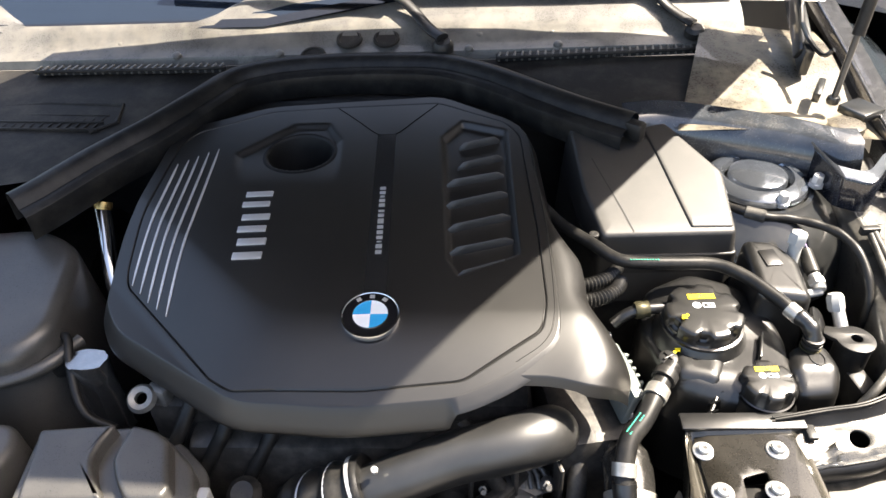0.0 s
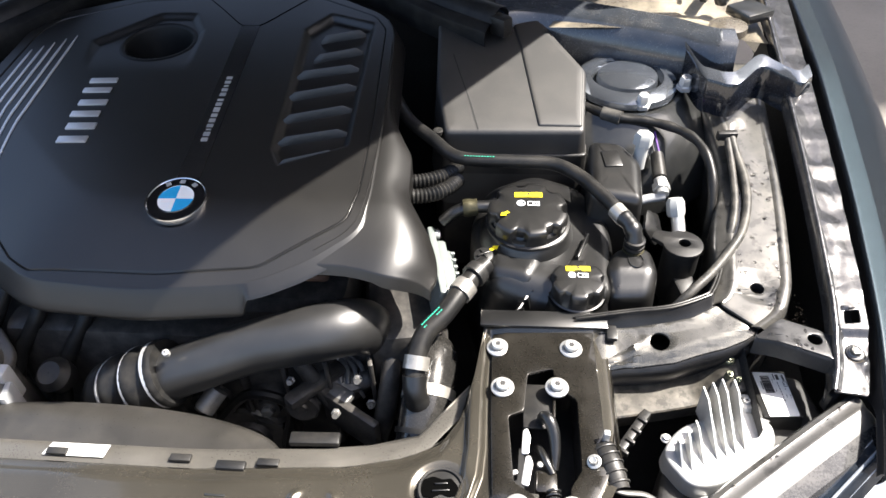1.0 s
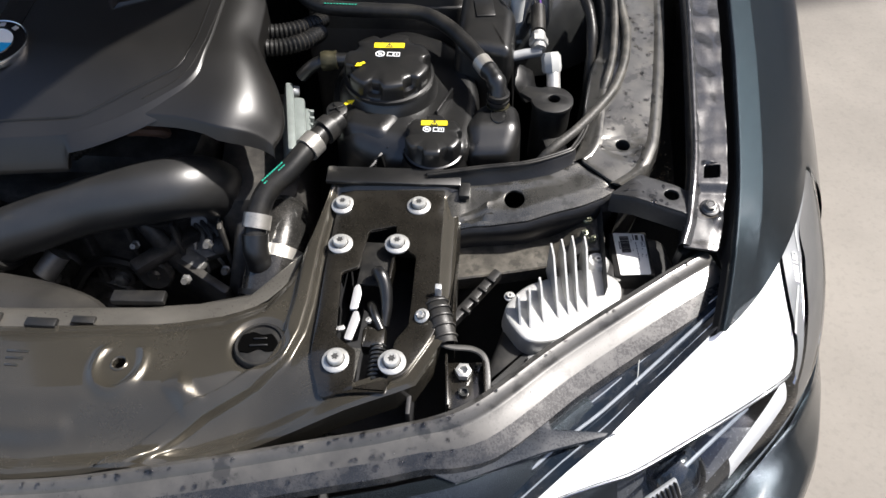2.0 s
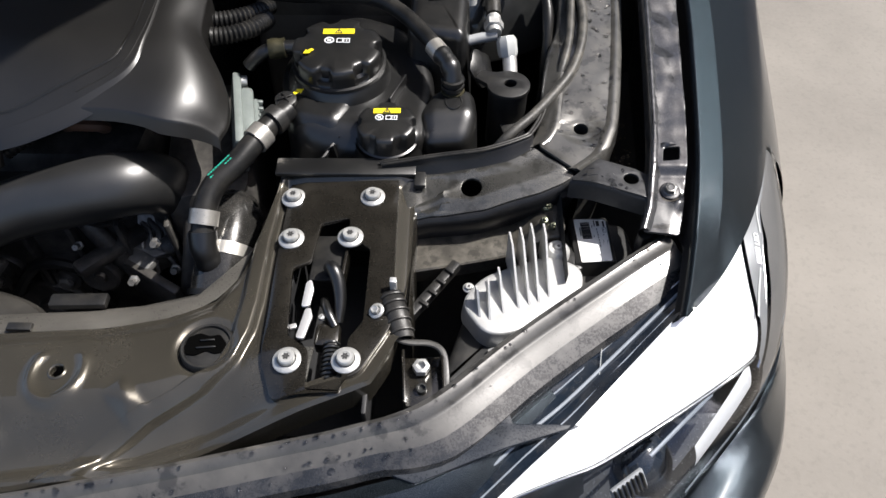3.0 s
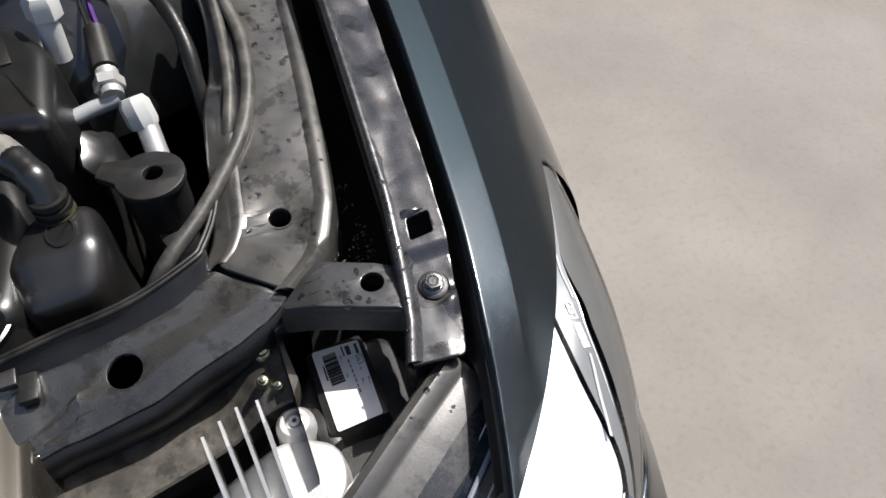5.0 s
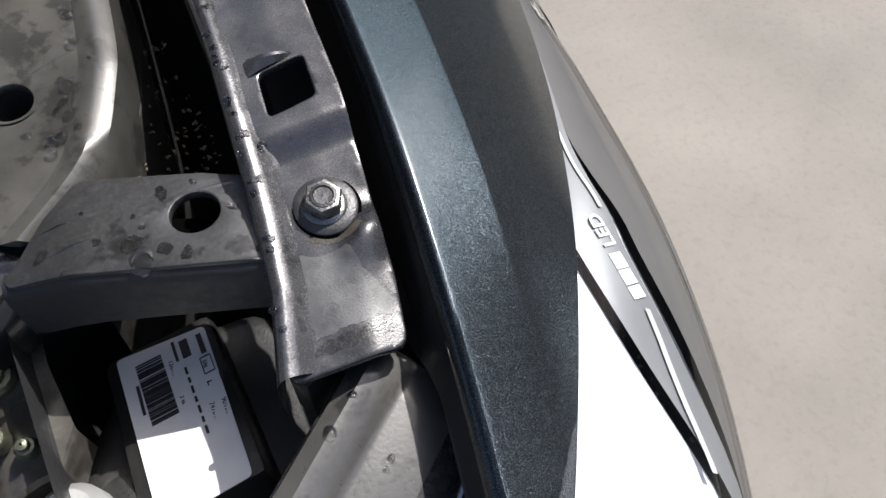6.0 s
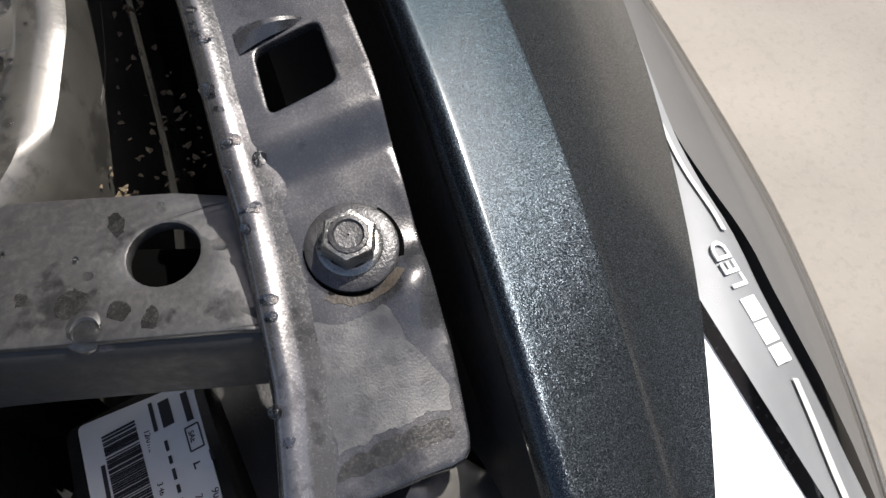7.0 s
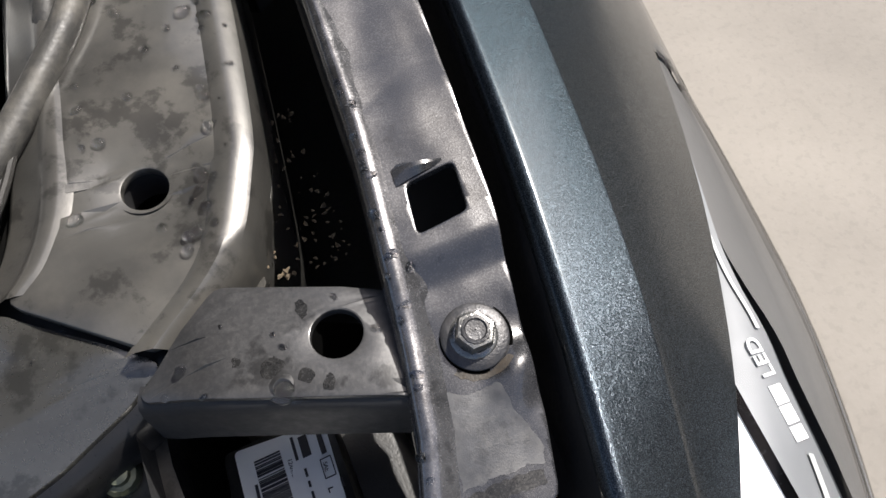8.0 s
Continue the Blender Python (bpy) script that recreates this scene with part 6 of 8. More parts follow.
def coolant_tank():
    t = thing("coolant_tank", (0.32, 0.63, 0.6), "black plastic coolant tank with two screw caps and hoses", "coolant tank")
    body = fillet([(0.214, 0.665), (0.232, 0.735), (0.300, 0.760), (0.352, 0.735), (0.380, 0.700), (0.392, 0.640), (0.386, 0.575), (0.380, 0.546), (0.300, 0.542), (0.268, 0.552), (0.236, 0.572)], 0.018, 5)
    zf = lambda x, y: 0.010 * sstep(0.62, 0.70, y) - 0.012 * sstep(0.28, 0.22, x) - 0.03 * sstep(0.575, 0.535, y) * sstep(0.36, 0.28, x)
    part("body", prism(body, 0.60, 0.772, 0.014, 0.006, zf, 5), M_TANK, t)
    part("neck", lathe([(0.060, 0.75), (0.058, 0.772), (0.050, 0.784), (0.047, 0.790), (0.047, 0.796)], (0.2865, 0.650, 0), (0, 0, 1), 48), M_TANK, t)
    part("saddle", prism(fillet([(0.238, 0.575), (0.292, 0.560), (0.312, 0.60), (0.270, 0.64), (0.236, 0.63)], 0.016, 5), 0.70, 0.776, 0.016, 0.010, None, 5), M_TANK, t)
    part("lobe", prism(fillet([(0.380, 0.548), (0.428, 0.551), (0.438, 0.580), (0.434, 0.622), (0.392, 0.622), (0.376, 0.585)], 0.014, 5), 0.60, 0.780, 0.014, 0.008, lambda x, y: -0.012 * sstep(0.585, 0.555, y), 5), M_TANK, t, "rounded black side lobe")
    oval = [(0.412 + 0.0085 * math.cos(a), 0.594 + 0.012 * math.sin(a), 0.7806) for a in (2 * math.pi * i / 28 for i in range(29))]
    part("moulded_oval", tube(oval, 0.0008, 6, straight=True), M_TANK, t)
    tank_cap(t, (0.2865, 0.650, 0.788), 0.0485, 0.023, 7, 0.034)
    part("lower_neck", lathe([(0.040, 0.70), (0.038, 0.745), (0.034, 0.755), (0.034, 0.76)], (0.3435, 0.557, 0), (0, 0, 1), 40), M_TANK, t)
    tank_cap(t, (0.3435, 0.559, 0.760), 0.0310, 0.023, 6, 0.028)
    # yellow arrows, bleed screw, toothed ribs
    for (x, y, z), rz in (((0.258, 0.633, 0.8135), 220), ((0.247, 0.606, 0.782), 40)):
        pts = [(-0.006, -0.002), (0.000, -0.002), (0.000, -0.0045), (0.0065, 0.0), (0.000, 0.0045), (0.000, 0.002), (-0.006, 0.002)]
        part("arrow", moved(plate(ccw(pts), (), 0.0004, 0), pose(x, y, z, 2, 0, rz)), M_YELLOW, t, "yellow arrow")
    part("bleed_screw", lathe([(0.0115, 0), (0.0115, 0.006), (0.010, 0.007), (0.0005, 0.007)], (0.2345, 0.596, 0.7745), (0, -0.1, 1), 24), M_BLACK, t)
    for a in (30, 120):
        part("screw_slot", block((0.016, 0.0026, 0.0026), (0.2345, 0.5952, 0.7828), a, 0.0005, 5), M_TANK, t)
    for i in range(5):
        u = i / 4
        x, y, z = lerp(0.276, 0.299, u), lerp(0.536, 0.584, u), lerp(0.750, 0.762, u)
        V = [(x - 0.007, y + 0.003, z - 0.012), (x + 0.009, y - 0.002, z - 0.012), (x + 0.006, y - 0.003, z + 0.006), (x - 0.004, y - 0.001, z - 0.002)]
        V += [(a + 0.001, b + 0.0028, c) for a, b, c in V]
        part("tooth", data(V, [(0, 1, 2, 3), (7, 6, 5, 4), (0, 4, 5, 1), (1, 5, 6, 2), (2, 6, 7, 3), (3, 7, 4, 0)], False), M_TANK, t)
    part("tooth_rib", tube([(0.272, 0.530, 0.746), (0.286, 0.554, 0.753), (0.300, 0.582, 0.760), (0.310, 0.600, 0.766)], 0.0026, 8), M_TANK, t)
    part("wing_rib", block((0.003, 0.045, 0.02), (0.352, 0.615, 0.774), -20, 0.001), M_TANK, t)
    # side stub towards the engine
    part("stub", tube([(0.245, 0.675, 0.790), (0.215, 0.672, 0.790), (0.196, 0.669, 0.784), (0.180, 0.666, 0.770)], 0.0078, 14, 3), M_TANK, t)
    part("stub_clip", tube([(0.224, 0.673, 0.790), (0.206, 0.671, 0.789)], 0.0112, 16, 4, radius=lambda s: 1 + 0.06 * math.sin(s * 18)), M_CLIP, t, "dull brass hose clip")
    return t


M_CLIP = mat("dull_clip", (0.075, 0.068, 0.04), 0.4, 0.6, 0.3, 120, 700, 0.2)
coolant_tank()


# ---- washer bottle neck and sensors behind ----
def washer_bottle():
    t = thing("washer_bottle", (0.39, 0.72, 0.6), "black plastic fluid bottle beside the coolant tank", "fluid bottle")
    part("body", prism(fillet([(0.360, 0.672), (0.425, 0.662), (0.430, 0.735), (0.408, 0.772), (0.366, 0.776)], 0.012, 4), 0.60, 0.822, 0.012, 0.010, lambda x, y: 0.10 * (y - 0.72), 5), M_TANK, t)
    part("moulded_frame", block((0.022, 0.030, 0.002), (0.392, 0.735, 0.8245), 8, 0.001, 5), M_TANK, t)
    part("neck", tube([(0.430, 0.752, 0.800), (0.432, 0.756, 0.835)], 0.0085, 16, 2), M_WHITE, t, "white plastic neck")
    part("white_cap", lathe([(0.0125, 0), (0.0125, 0.012), (0.010, 0.016), (0.0005, 0.016)], (0.432, 0.757, 0.832), (0.05, 0.1, 1), 6), M_WHITE, t, "white six-sided cap")
    part("side_lug", lathe([(0.020, 0), (0.021, 0.004), (0.012, 0.008), (0.0005, 0.008)], (0.441, 0.668, 0.768), (0.7, -0.3, 0.5), 20, lambda a, z: 1 + 0.1 * math.cos(5 * a)), M_TANK, t)
    return t


washer_bottle()


def pressure_sensor():
    t = thing("pressure_sensor", (0.46, 0.70, 0.7), "pale service valve and black sensor plug on a pipe", "sensor")
    part("pipe", tube([(0.428, 0.708, 0.778), (0.445, 0.712, 0.780), (0.462, 0.714, 0.782)], 0.006, 12), M_GREYPLUG, t)
    part("sensor_body", tube([(0.458, 0.735, 0.792), (0.4585, 0.712, 0.786)], 0.0085, 12, 2), M_ALU, t, "bare metal sensor body")
    part("hex", lathe([(0.0115, 0), (0.0115, 0.009), (0.009, 0.010)], (0.458, 0.727, 0.790), (0, -1, -0.2), 6), M_ALU, t)
    part("plug", tube([(0.4575, 0.775, 0.803), (0.458, 0.738, 0.793)], 0.0090, 12, 2), M_BLACK, t, "black sensor plug")
    for d in (-0.003, 0.003):
        part("wire", tube([(0.4575 + d, 0.772, 0.805), (0.455 + d, 0.81, 0.815), (0.462, 0.85, 0.82)], 0.0016, 6), M_VIOLET if d > 0 else M_BLACK, t)
    part("valve_cap", lathe([(0.0100, 0.0), (0.0115, 0.004), (0.0115, 0.018), (0.0085, 0.023), (0.0005, 0.023)], (0.4745, 0.687, 0.772), (-0.15, 0.55, 0.85), 8), M_WHITE, t, "white faceted valve cap")
    part("valve_base", tube([(0.4755, 0.688, 0.774), (0.4775, 0.664, 0.756)], 0.0082, 14, 3), M_ALU, t, "bare metal valve base")
    return t


M_VIOLET = mat("violet_wire", (0.10, 0.03, 0.22), 0.5)
pressure_sensor()


def mount_lug():
    t = thing("mount_lug", (0.47, 0.63, 0.72), "round black mount lug with a hole", "mount")
    out = disc(0.4715, 0.6265, 0.0225, 30) 
    out = [(x - (0.012 if (x < 0.46 and y > 0.63) else 0), y + (0.006 if (x < 0.46 and y > 0.63) else 0)) for x, y in out]
    part("top", plate(ccw(out), [disc(0.4735, 0.6275, 0.0078, 20)], 0.004, 0.001, lambda x, y: 0.777), M_BLACK, t)
    part("body", lathe([(0.0215, 0.70), (0.0215, 0.770), (0.0225, 0.774)], (0.4715, 0.6265, 0), (0, 0, 1), 30), M_BLACK, t)
    part("hole_wall", lathe([(0.0080, 0.735), (0.0080, 0.779)], (0.4735, 0.6275, 0), (0, 0, 1), 20), M_RUBBER, t)
    part("leg", block((0.026, 0.034, 0.09), (0.476, 0.606, 0.695), 20, 0.004, 14), M_BLACK, t)
    return t


mount_lug()


# ---- hoses and pipes ----
def corrug(n):
    return lambda s: 1 + 0.10 * math.sin(s * n * 2 * math.pi)


def hoses():
    t = thing("upper_hose", (0.25, 0.73, 0.8), "thick black rubber coolant hose with green print", "hose")
    path = [(0.070, 1.00, 0.785), (0.092, 0.905, 0.812), (0.122, 0.826, 0.820), (0.160, 0.775, 0.822), (0.190, 0.737, 0.823), (0.225, 0.729, 0.822), (0.268, 0.729, 0.821), (0.318, 0.727, 0.820), (0.352, 0.703, 0.818), (0.380, 0.667, 0.813), (0.397, 0.640, 0.809)]
    part("hose", tube(path, 0.0088, 16, 6), M_RUBBER, t)
    part("clamp", tube([(0.390, 0.650, 0.8105), (0.399, 0.636, 0.8080)], 0.0106, 18, 3), M_CLAMP, t, "steel hose clamp")
    part("elbow", tube([(0.397, 0.639, 0.809), (0.405, 0.627, 0.807), (0.4095, 0.618, 0.801), (0.411, 0.613, 0.788), (0.411, 0.612, 0.765)], 0.0098, 16, 5, radius=lambda s: 1 + 0.10 * (math.sin(s * 20) > 0.2)), M_TANK, t, "black quick connector")
    part("clip", tube([(0.411, 0.613, 0.7815), (0.411, 0.613, 0.7785)], 0.0128, 16, 2), M_CLIP, t, "thin brass spring clip")
    for z in (0.794, 0.787):
        part("connector_ring", lathe([(0.0095, -0.0025), (0.0122, -0.002), (0.0126, 0.0), (0.0122, 0.002), (0.0095, 0.0025)], (0.411, 0.613, z), (0, 0, 1), 24), M_TANK, t)
    for i in range(11):
        part("hose_print", block((0.0022, 0.0030 - 0.0008 * (i % 2), 0.0004), (0.206 + 0.0036 * i, 0.7262 - 0.00008 * i, 0.8304), 0, 0.0001, -12), M_GREENPRINT, t)
    t = thing("lower_hose", (0.19, 0.5, 0.7), "black rubber radiator hose with bright clamps", "hose")
    path = [(0.238, 0.588, 0.772), (0.222, 0.566, 0.770), (0.208, 0.542, 0.766), (0.192, 0.517, 0.758), (0.174, 0.497, 0.750), (0.166, 0.476, 0.738), (0.164, 0.456, 0.722)]
    part("hose", tube(path, 0.0118, 18, 6), M_RUBBER, t)
    for a, b in (((0.230, 0.577, 0.772), (0.223, 0.567, 0.771)), ):
        part("band", tube([a, b], 0.0150, 20, 2), M_BLACK, t)
    part("clamp", tube([(0.2165, 0.556, 0.7685), (0.2085, 0.543, 0.7662)], 0.0143, 20, 2), M_CLAMP, t, "pale steel hose clamp")
    part("clamp", tube([(0.166, 0.474, 0.737), (0.1645, 0.462, 0.728)], 0.0146, 20, 2), M_CLAMP, t, "pale steel hose clamp")
    for i in range(9):
        u = i / 8
        for d in (-0.0022, 0.0014):
            part("hose_print", block((0.0016, 0.0026, 0.0004), (lerp(0.189, 0.172, u) + d * 0.9, lerp(0.516, 0.497, u) - d, lerp(0.7692, 0.7618, u)), -40, 0.0001, 15), M_GREENPRINT, t)
    part("elbow", tube([(0.164, 0.458, 0.724), (0.165, 0.447, 0.710), (0.169, 0.443, 0.695), (0.172, 0.442, 0.680)], 0.0140, 18, 5, radius=lambda s: 1 + 0.12 * (s > 0.55)), M_TANK, t, "glossy black elbow")
    body = [(0.178, 0.525, 0.690), (0.1785, 0.495, 0.690), (0.177, 0.460, 0.681), (0.173, 0.425, 0.660), (0.170, 0.395, 0.635)]
    th = part("thermostat", tube(body, 0.030, 28, 6, radius=lambda s: 0.80 + 0.20 * sstep(0.0, 0.15, s)), M_GLOSSPIPE, t, "glossy black thermostat housing")
    part("collar", tube([(0.1776, 0.468, 0.6835), (0.1766, 0.456, 0.679)], 0.0312, 28, 2), M_CLAMP, th, "bright collar")
    for a, b in (((0.1735, 0.428, 0.662), (0.173, 0.423, 0.659)), ((0.1718, 0.411, 0.649), (0.171, 0.406, 0.645))):
        part("ring", tube([a, b], 0.0325, 28, 2), M_RUBBER, th)
    t = thing("corrugated_hoses", (0.18, 0.79, 0.75), "pair of black corrugated conduits beside the engine cover", "conduit")
    for path in ([(0.085, 0.712, 0.790), (0.125, 0.708, 0.799), (0.155, 0.712, 0.800), (0.180, 0.727, 0.799), (0.196, 0.75, 0.795)], [(0.085, 0.680, 0.788), (0.130, 0.680, 0.797), (0.160, 0.684, 0.798), (0.184, 0.700, 0.797), (0.197, 0.725, 0.793)]):
        part("conduit", tube(path, 0.0095, 14, 24, radius=corrug(24)), M_RUBBER, t)
    t = thing("small_conduit", (0.0, 0.55, 0.76), "thin corrugated black conduit under the engine cover", "conduit")
    part("conduit", tube([(-0.050, 0.535, 0.752), (-0.020, 0.548, 0.768), (0.010, 0.560, 0.784), (0.040, 0.575, 0.79)], 0.0062, 12, 22, radius=corrug(22)), M_RUBBER, t)
    t = thing("rail_cables", (0.54, 0.65, 0.78), "two grey cables running along the upper rail", "cable")
    a = [(0.553, 0.800, 0.823), (0.556, 0.766, 0.812), (0.5595, 0.732, 0.804), (0.555, 0.686, 0.797), (0.5415, 0.643, 0.789), (0.522, 0.613, 0.782), (0.4975, 0.583, 0.775), (0.470, 0.5565, 0.768), (0.452, 0.546, 0.750)]
    part("cable", tube(a, 0.0054, 12), M_CABLE, t)
    b = [(0.5486, 0.795, 0.820), (0.547, 0.743, 0.806), (0.541, 0.688, 0.796), (0.532, 0.652, 0.787), (0.524, 0.634, 0.770), (0.518, 0.625, 0.730)]
    part("cable", tube(b, 0.0046, 10), M_CABLE, t)
    part("clip", block((0.026, 0.010, 0.012), (0.5475, 0.795, 0.823), 5, 0.002), M_BLACK, t)
    t = thing("wiring_loom", (0.45, 0.83, 0.8), "taped wiring loom by the strut tower", "cable")
    part("loom", tube([(0.330, 0.890, 0.815), (0.353, 0.865, 0.828), (0.382, 0.838, 0.830), (0.411, 0.822, 0.830), (0.447, 0.817, 0.829), (0.482, 0.801, 0.828), (0.506, 0.773, 0.826), (0.518, 0.735, 0.812), (0.519, 0.70, 0.78), (0.520, 0.69, 0.72), (0.52, 0.69, 0.66)], 0.0062, 12, 8, radius=lambda s: 1 + 0.08 * math.sin(s * 70)), M_RUBBER, t)
    part("tape", tube([(0.388, 0.834, 0.830), (0.412, 0.8215, 0.830)], 0.0092, 14, 3), M_CABLE, t)


M_GLOSSPIPE = mat("gloss_housing", (0.030, 0.029, 0.027), 0.22, 0.3, 0.3, 40, 700, 0.05, coat=0.6, dust=0.2, dust_scale=40, dust_col=(0.12, 0.11, 0.10))
M_CLAMP = mat("pale_clamp", (0.48, 0.46, 0.42), 0.35, 0.7, 0.15, 90, 700, 0.15)
M_CABLE = mat("grey_cable", (0.040, 0.039, 0.036), 0.5, 0, 0.25, 50, 600, 0.25, dust=0.3, dust_scale=50)
hoses()


def intake_pipe():
    t = thing("intake_pipe", (0.0, 0.5, 0.7), "smooth black plastic charge air pipe with ribbed bellows", "intake pipe")
    path = [(-0.135, 0.470, 0.690), (-0.085, 0.480, 0.708), (-0.030, 0.494, 0.723), (0.020, 0.501, 0.733), (0.054, 0.509, 0.737), (0.079, 0.521, 0.733), (0.091, 0.540, 0.712), (0.093, 0.560, 0.68), (0.092, 0.575, 0.64)]
    part("pipe", tube([(x, y - 0.002, z - 0.004) for x, y, z in path], 0.0325, 32, 8, radius=lambda s: 0.92 + 0.12 * sstep(0.0, 0.6, s)), M_PIPE, t)
    bel = [(-0.128, 0.472, 0.692), (-0.162, 0.468, 0.678), (-0.196, 0.470, 0.658), (-0.222, 0.478, 0.630), (-0.235, 0.49, 0.59)]
    part("bellows", tube(bel, 0.039, 32, 16, radius=lambda s: 1 + 0.07 * math.sin(s * 5.2 * 2 * math.pi)), M_RUBBER, t, "ribbed rubber bellows")
    for u, a, b in ((1.13, (-0.134, 0.4715, 0.690), (-0.142, 0.470, 0.687)), (1.16, (-0.164, 0.4685, 0.6765), (-0.1665, 0.4685, 0.6755)), (1.16, (-0.192, 0.4695, 0.660), (-0.1945, 0.470, 0.6585))):
        part("clamp", tube([a, b], 0.0362 * u, 36, 2), M_SILVER, t, "bright steel band clamp")
    part("screw", lathe([(0.004, 0), (0.004, 0.006), (0.001, 0.007)], (-0.118, 0.463, 0.735), (0, -0.3, 1), 12), M_ZINC, t)
    return t


intake_pipe()


# ---- strut tower and rear right corner ----
def strut_tower():
    t = thing("strut_tower", (0.42, 0.9, 0.7), "glossy dark strut tower with bolts and bright top ring", "strut tower")
    part("dome", lathe([(0.150, 0.72), (0.135, 0.785), (0.110, 0.815), (0.085, 0.832), (0.080, 0.838), (0.074, 0.838), (0.070, 0.832), (0.04, 0.834), (0.0005, 0.836)], (0.425, 0.905, -0.006), (0, 0, 1), 56), M_STEEL, t)
    part("top_ring", lathe([(0.074, 0.838), (0.072, 0.846), (0.064, 0.852), (0.052, 0.853), (0.048, 0.846), (0.046, 0.838)], (0.428, 0.915, -0.008), (0, 0, 1), 48), M_STRUT, t, "bright metal top ring")
    part("top_cap", lathe([(0.044, 0.84), (0.042, 0.849), (0.036, 0.852), (0.0005, 0.853)], (0.430, 0.918, -0.006), (0, 0, 1), 36), M_STRUT, t)
    for x, y, z in ((0.355, 0.897, 0.823), (0.443, 0.849, 0.836), (0.505, 0.889, 0.842)):
        s = part("stud", lathe([(0.0115, 0), (0.0115, 0.006), (0.0085, 0.007), (0.0085, 0.017), (0.007, 0.020), (0.0005, 0.020)], (x, y, z - 0.004), (0, -0.1, 1), 6), M_SILVER, t, "bright nut")
    part("side_stud", lathe([(0.008, 0), (0.008, 0.008), (0.005, 0.010), (0.0005, 0.010)], (0.378, 0.885, 0.822), (0, -0.1, 1), 6), M_ZINC, t)
    return t


M_STRUT = mat("polished_ring", (0.20, 0.22, 0.25), 0.16, 0.8, 0.15, 30, 300, 0.0, coat=0.6, rvar=0.04)
strut_tower()


def tower_brace():
    t = thing("tower_panel", (0.4, 0.98, 0.8), "glossy blue-grey painted panel above the strut tower", "body panel")
    up = [(0.235, 1.000, 0.905), (0.300, 1.018, 0.900), (0.360, 1.008, 0.897), (0.430, 0.985, 0.895), (0.500, 0.958, 0.893), (0.545, 0.93, 0.892), (0.575, 0.925, 0.892)]
    rows = []
    for p in catmull(up, 6):
        rows.append([(p.x, p.y + 0.03, p.z + 0.004), (p.x, p.y, p.z), (p.x - 0.003, p.y - 0.010, p.z - 0.006), (p.x - 0.005, p.y - 0.020, p.z - 0.022), (p.x - 0.004, p.y - 0.026, p.z - 0.05), (p.x, p.y - 0.02, p.z - 0.09)])
    part("panel", loft(rows), M_STEELB, t)
    br = [(0.506, 0.925, 0.878), (0.518, 0.866, 0.873), (0.530, 0.852, 0.872), (0.560, 0.843, 0.872), (0.600, 0.884, 0.876), (0.620, 0.872, 0.873), (0.642, 0.848, 0.872), (0.660, 0.862, 0.874)]
    rows = []
    for p in catmull(br, 5):
        rows.append([(p.x, p.y + 0.022, p.z + 0.006), (p.x, p.y + 0.004, p.z + 0.002), (p.x, p.y, p.z), (p.x, p.y - 0.002, p.z - 0.004), (p.x, p.y - 0.003, p.z - 0.022)])
    # one folded bracket in two colours: pale sunlit top, dark shaded face
    part("wave_bracket", loft([r[:3] for r in rows]), M_STRUT, t, "wavy folded bracket top, pale for sunlight")
    part("bracket_face", loft([[q for q in r[2:4]] + [(r[4][0], r[4][1], r[4][2] - 0.026)] for r in rows]), M_NAVY_SHADED, t, "blue-black bracket face, darkened for shade")
    return t


M_NAVY_SHADED = mat("navy_shaded", (0.010, 0.012, 0.018), 0.22, 0.1, 0.2, 20, 400, 0.0, coat=1.0)
M_STEELB = mat("blue_grey_paint", (0.05, 0.058, 0.07), 0.2, 0.4, 0.35, 14, 400, 0.0, coat=1.0, dust=0.2, dust_scale=22)
tower_brace()


def inner_shelf():
    t = thing("wing_shelf", (0.45, 1.1, 0.8), "dusty tan sealed shelf, cut to its sunlit part, below the windscreen corner", "body panel")
    rows = []
    for i in range(13):
        y = lerp(0.975, 1.30, i / 12)
        z = 0.885 + 0.05 * sstep(1.02, 1.3, y)
        # left edge slants like the shadow's edge; the dark tray stands for the rest
        rows.append([(x, y, z + 0.010 * noise.noise(Vector((x * 9, y * 9, 2))) - 0.02 * sstep(0.5, 0.62, x)) for x in (lerp(0.315, 0.425, i / 12), lerp(0.345, 0.440, i / 12), lerp(0.385, 0.455, i / 12), lerp(0.44, 0.48, i / 12), 0.51, 0.56, 0.60, 0.635)])
    part("sheet", loft(rows, angle=80), M_TAN, t)
    part("bung", lathe([(0.028, -0.006), (0.027, 0.004), (0.019, 0.007), (0.0005, 0.008)], (0.575, 0.985, 0.884), (0, 0, 1), 24), M_TAN, t)
    return t


M_GLASS = mat("tinted_glass", (0.010, 0.016, 0.026), 0.05, 0, 0.05, 20, 300, 0.0, coat=1.0)
# darker copy of the cowl plastic, with the shade under the hood in its colour
M_COWL_SHADED = mat("cowl_shaded", (0.017, 0.0155, 0.014), 0.62, 0, 0.25, 18, 600, 0.1, dust=0.15, dust_scale=15, spec=0.25)
inner_shelf()


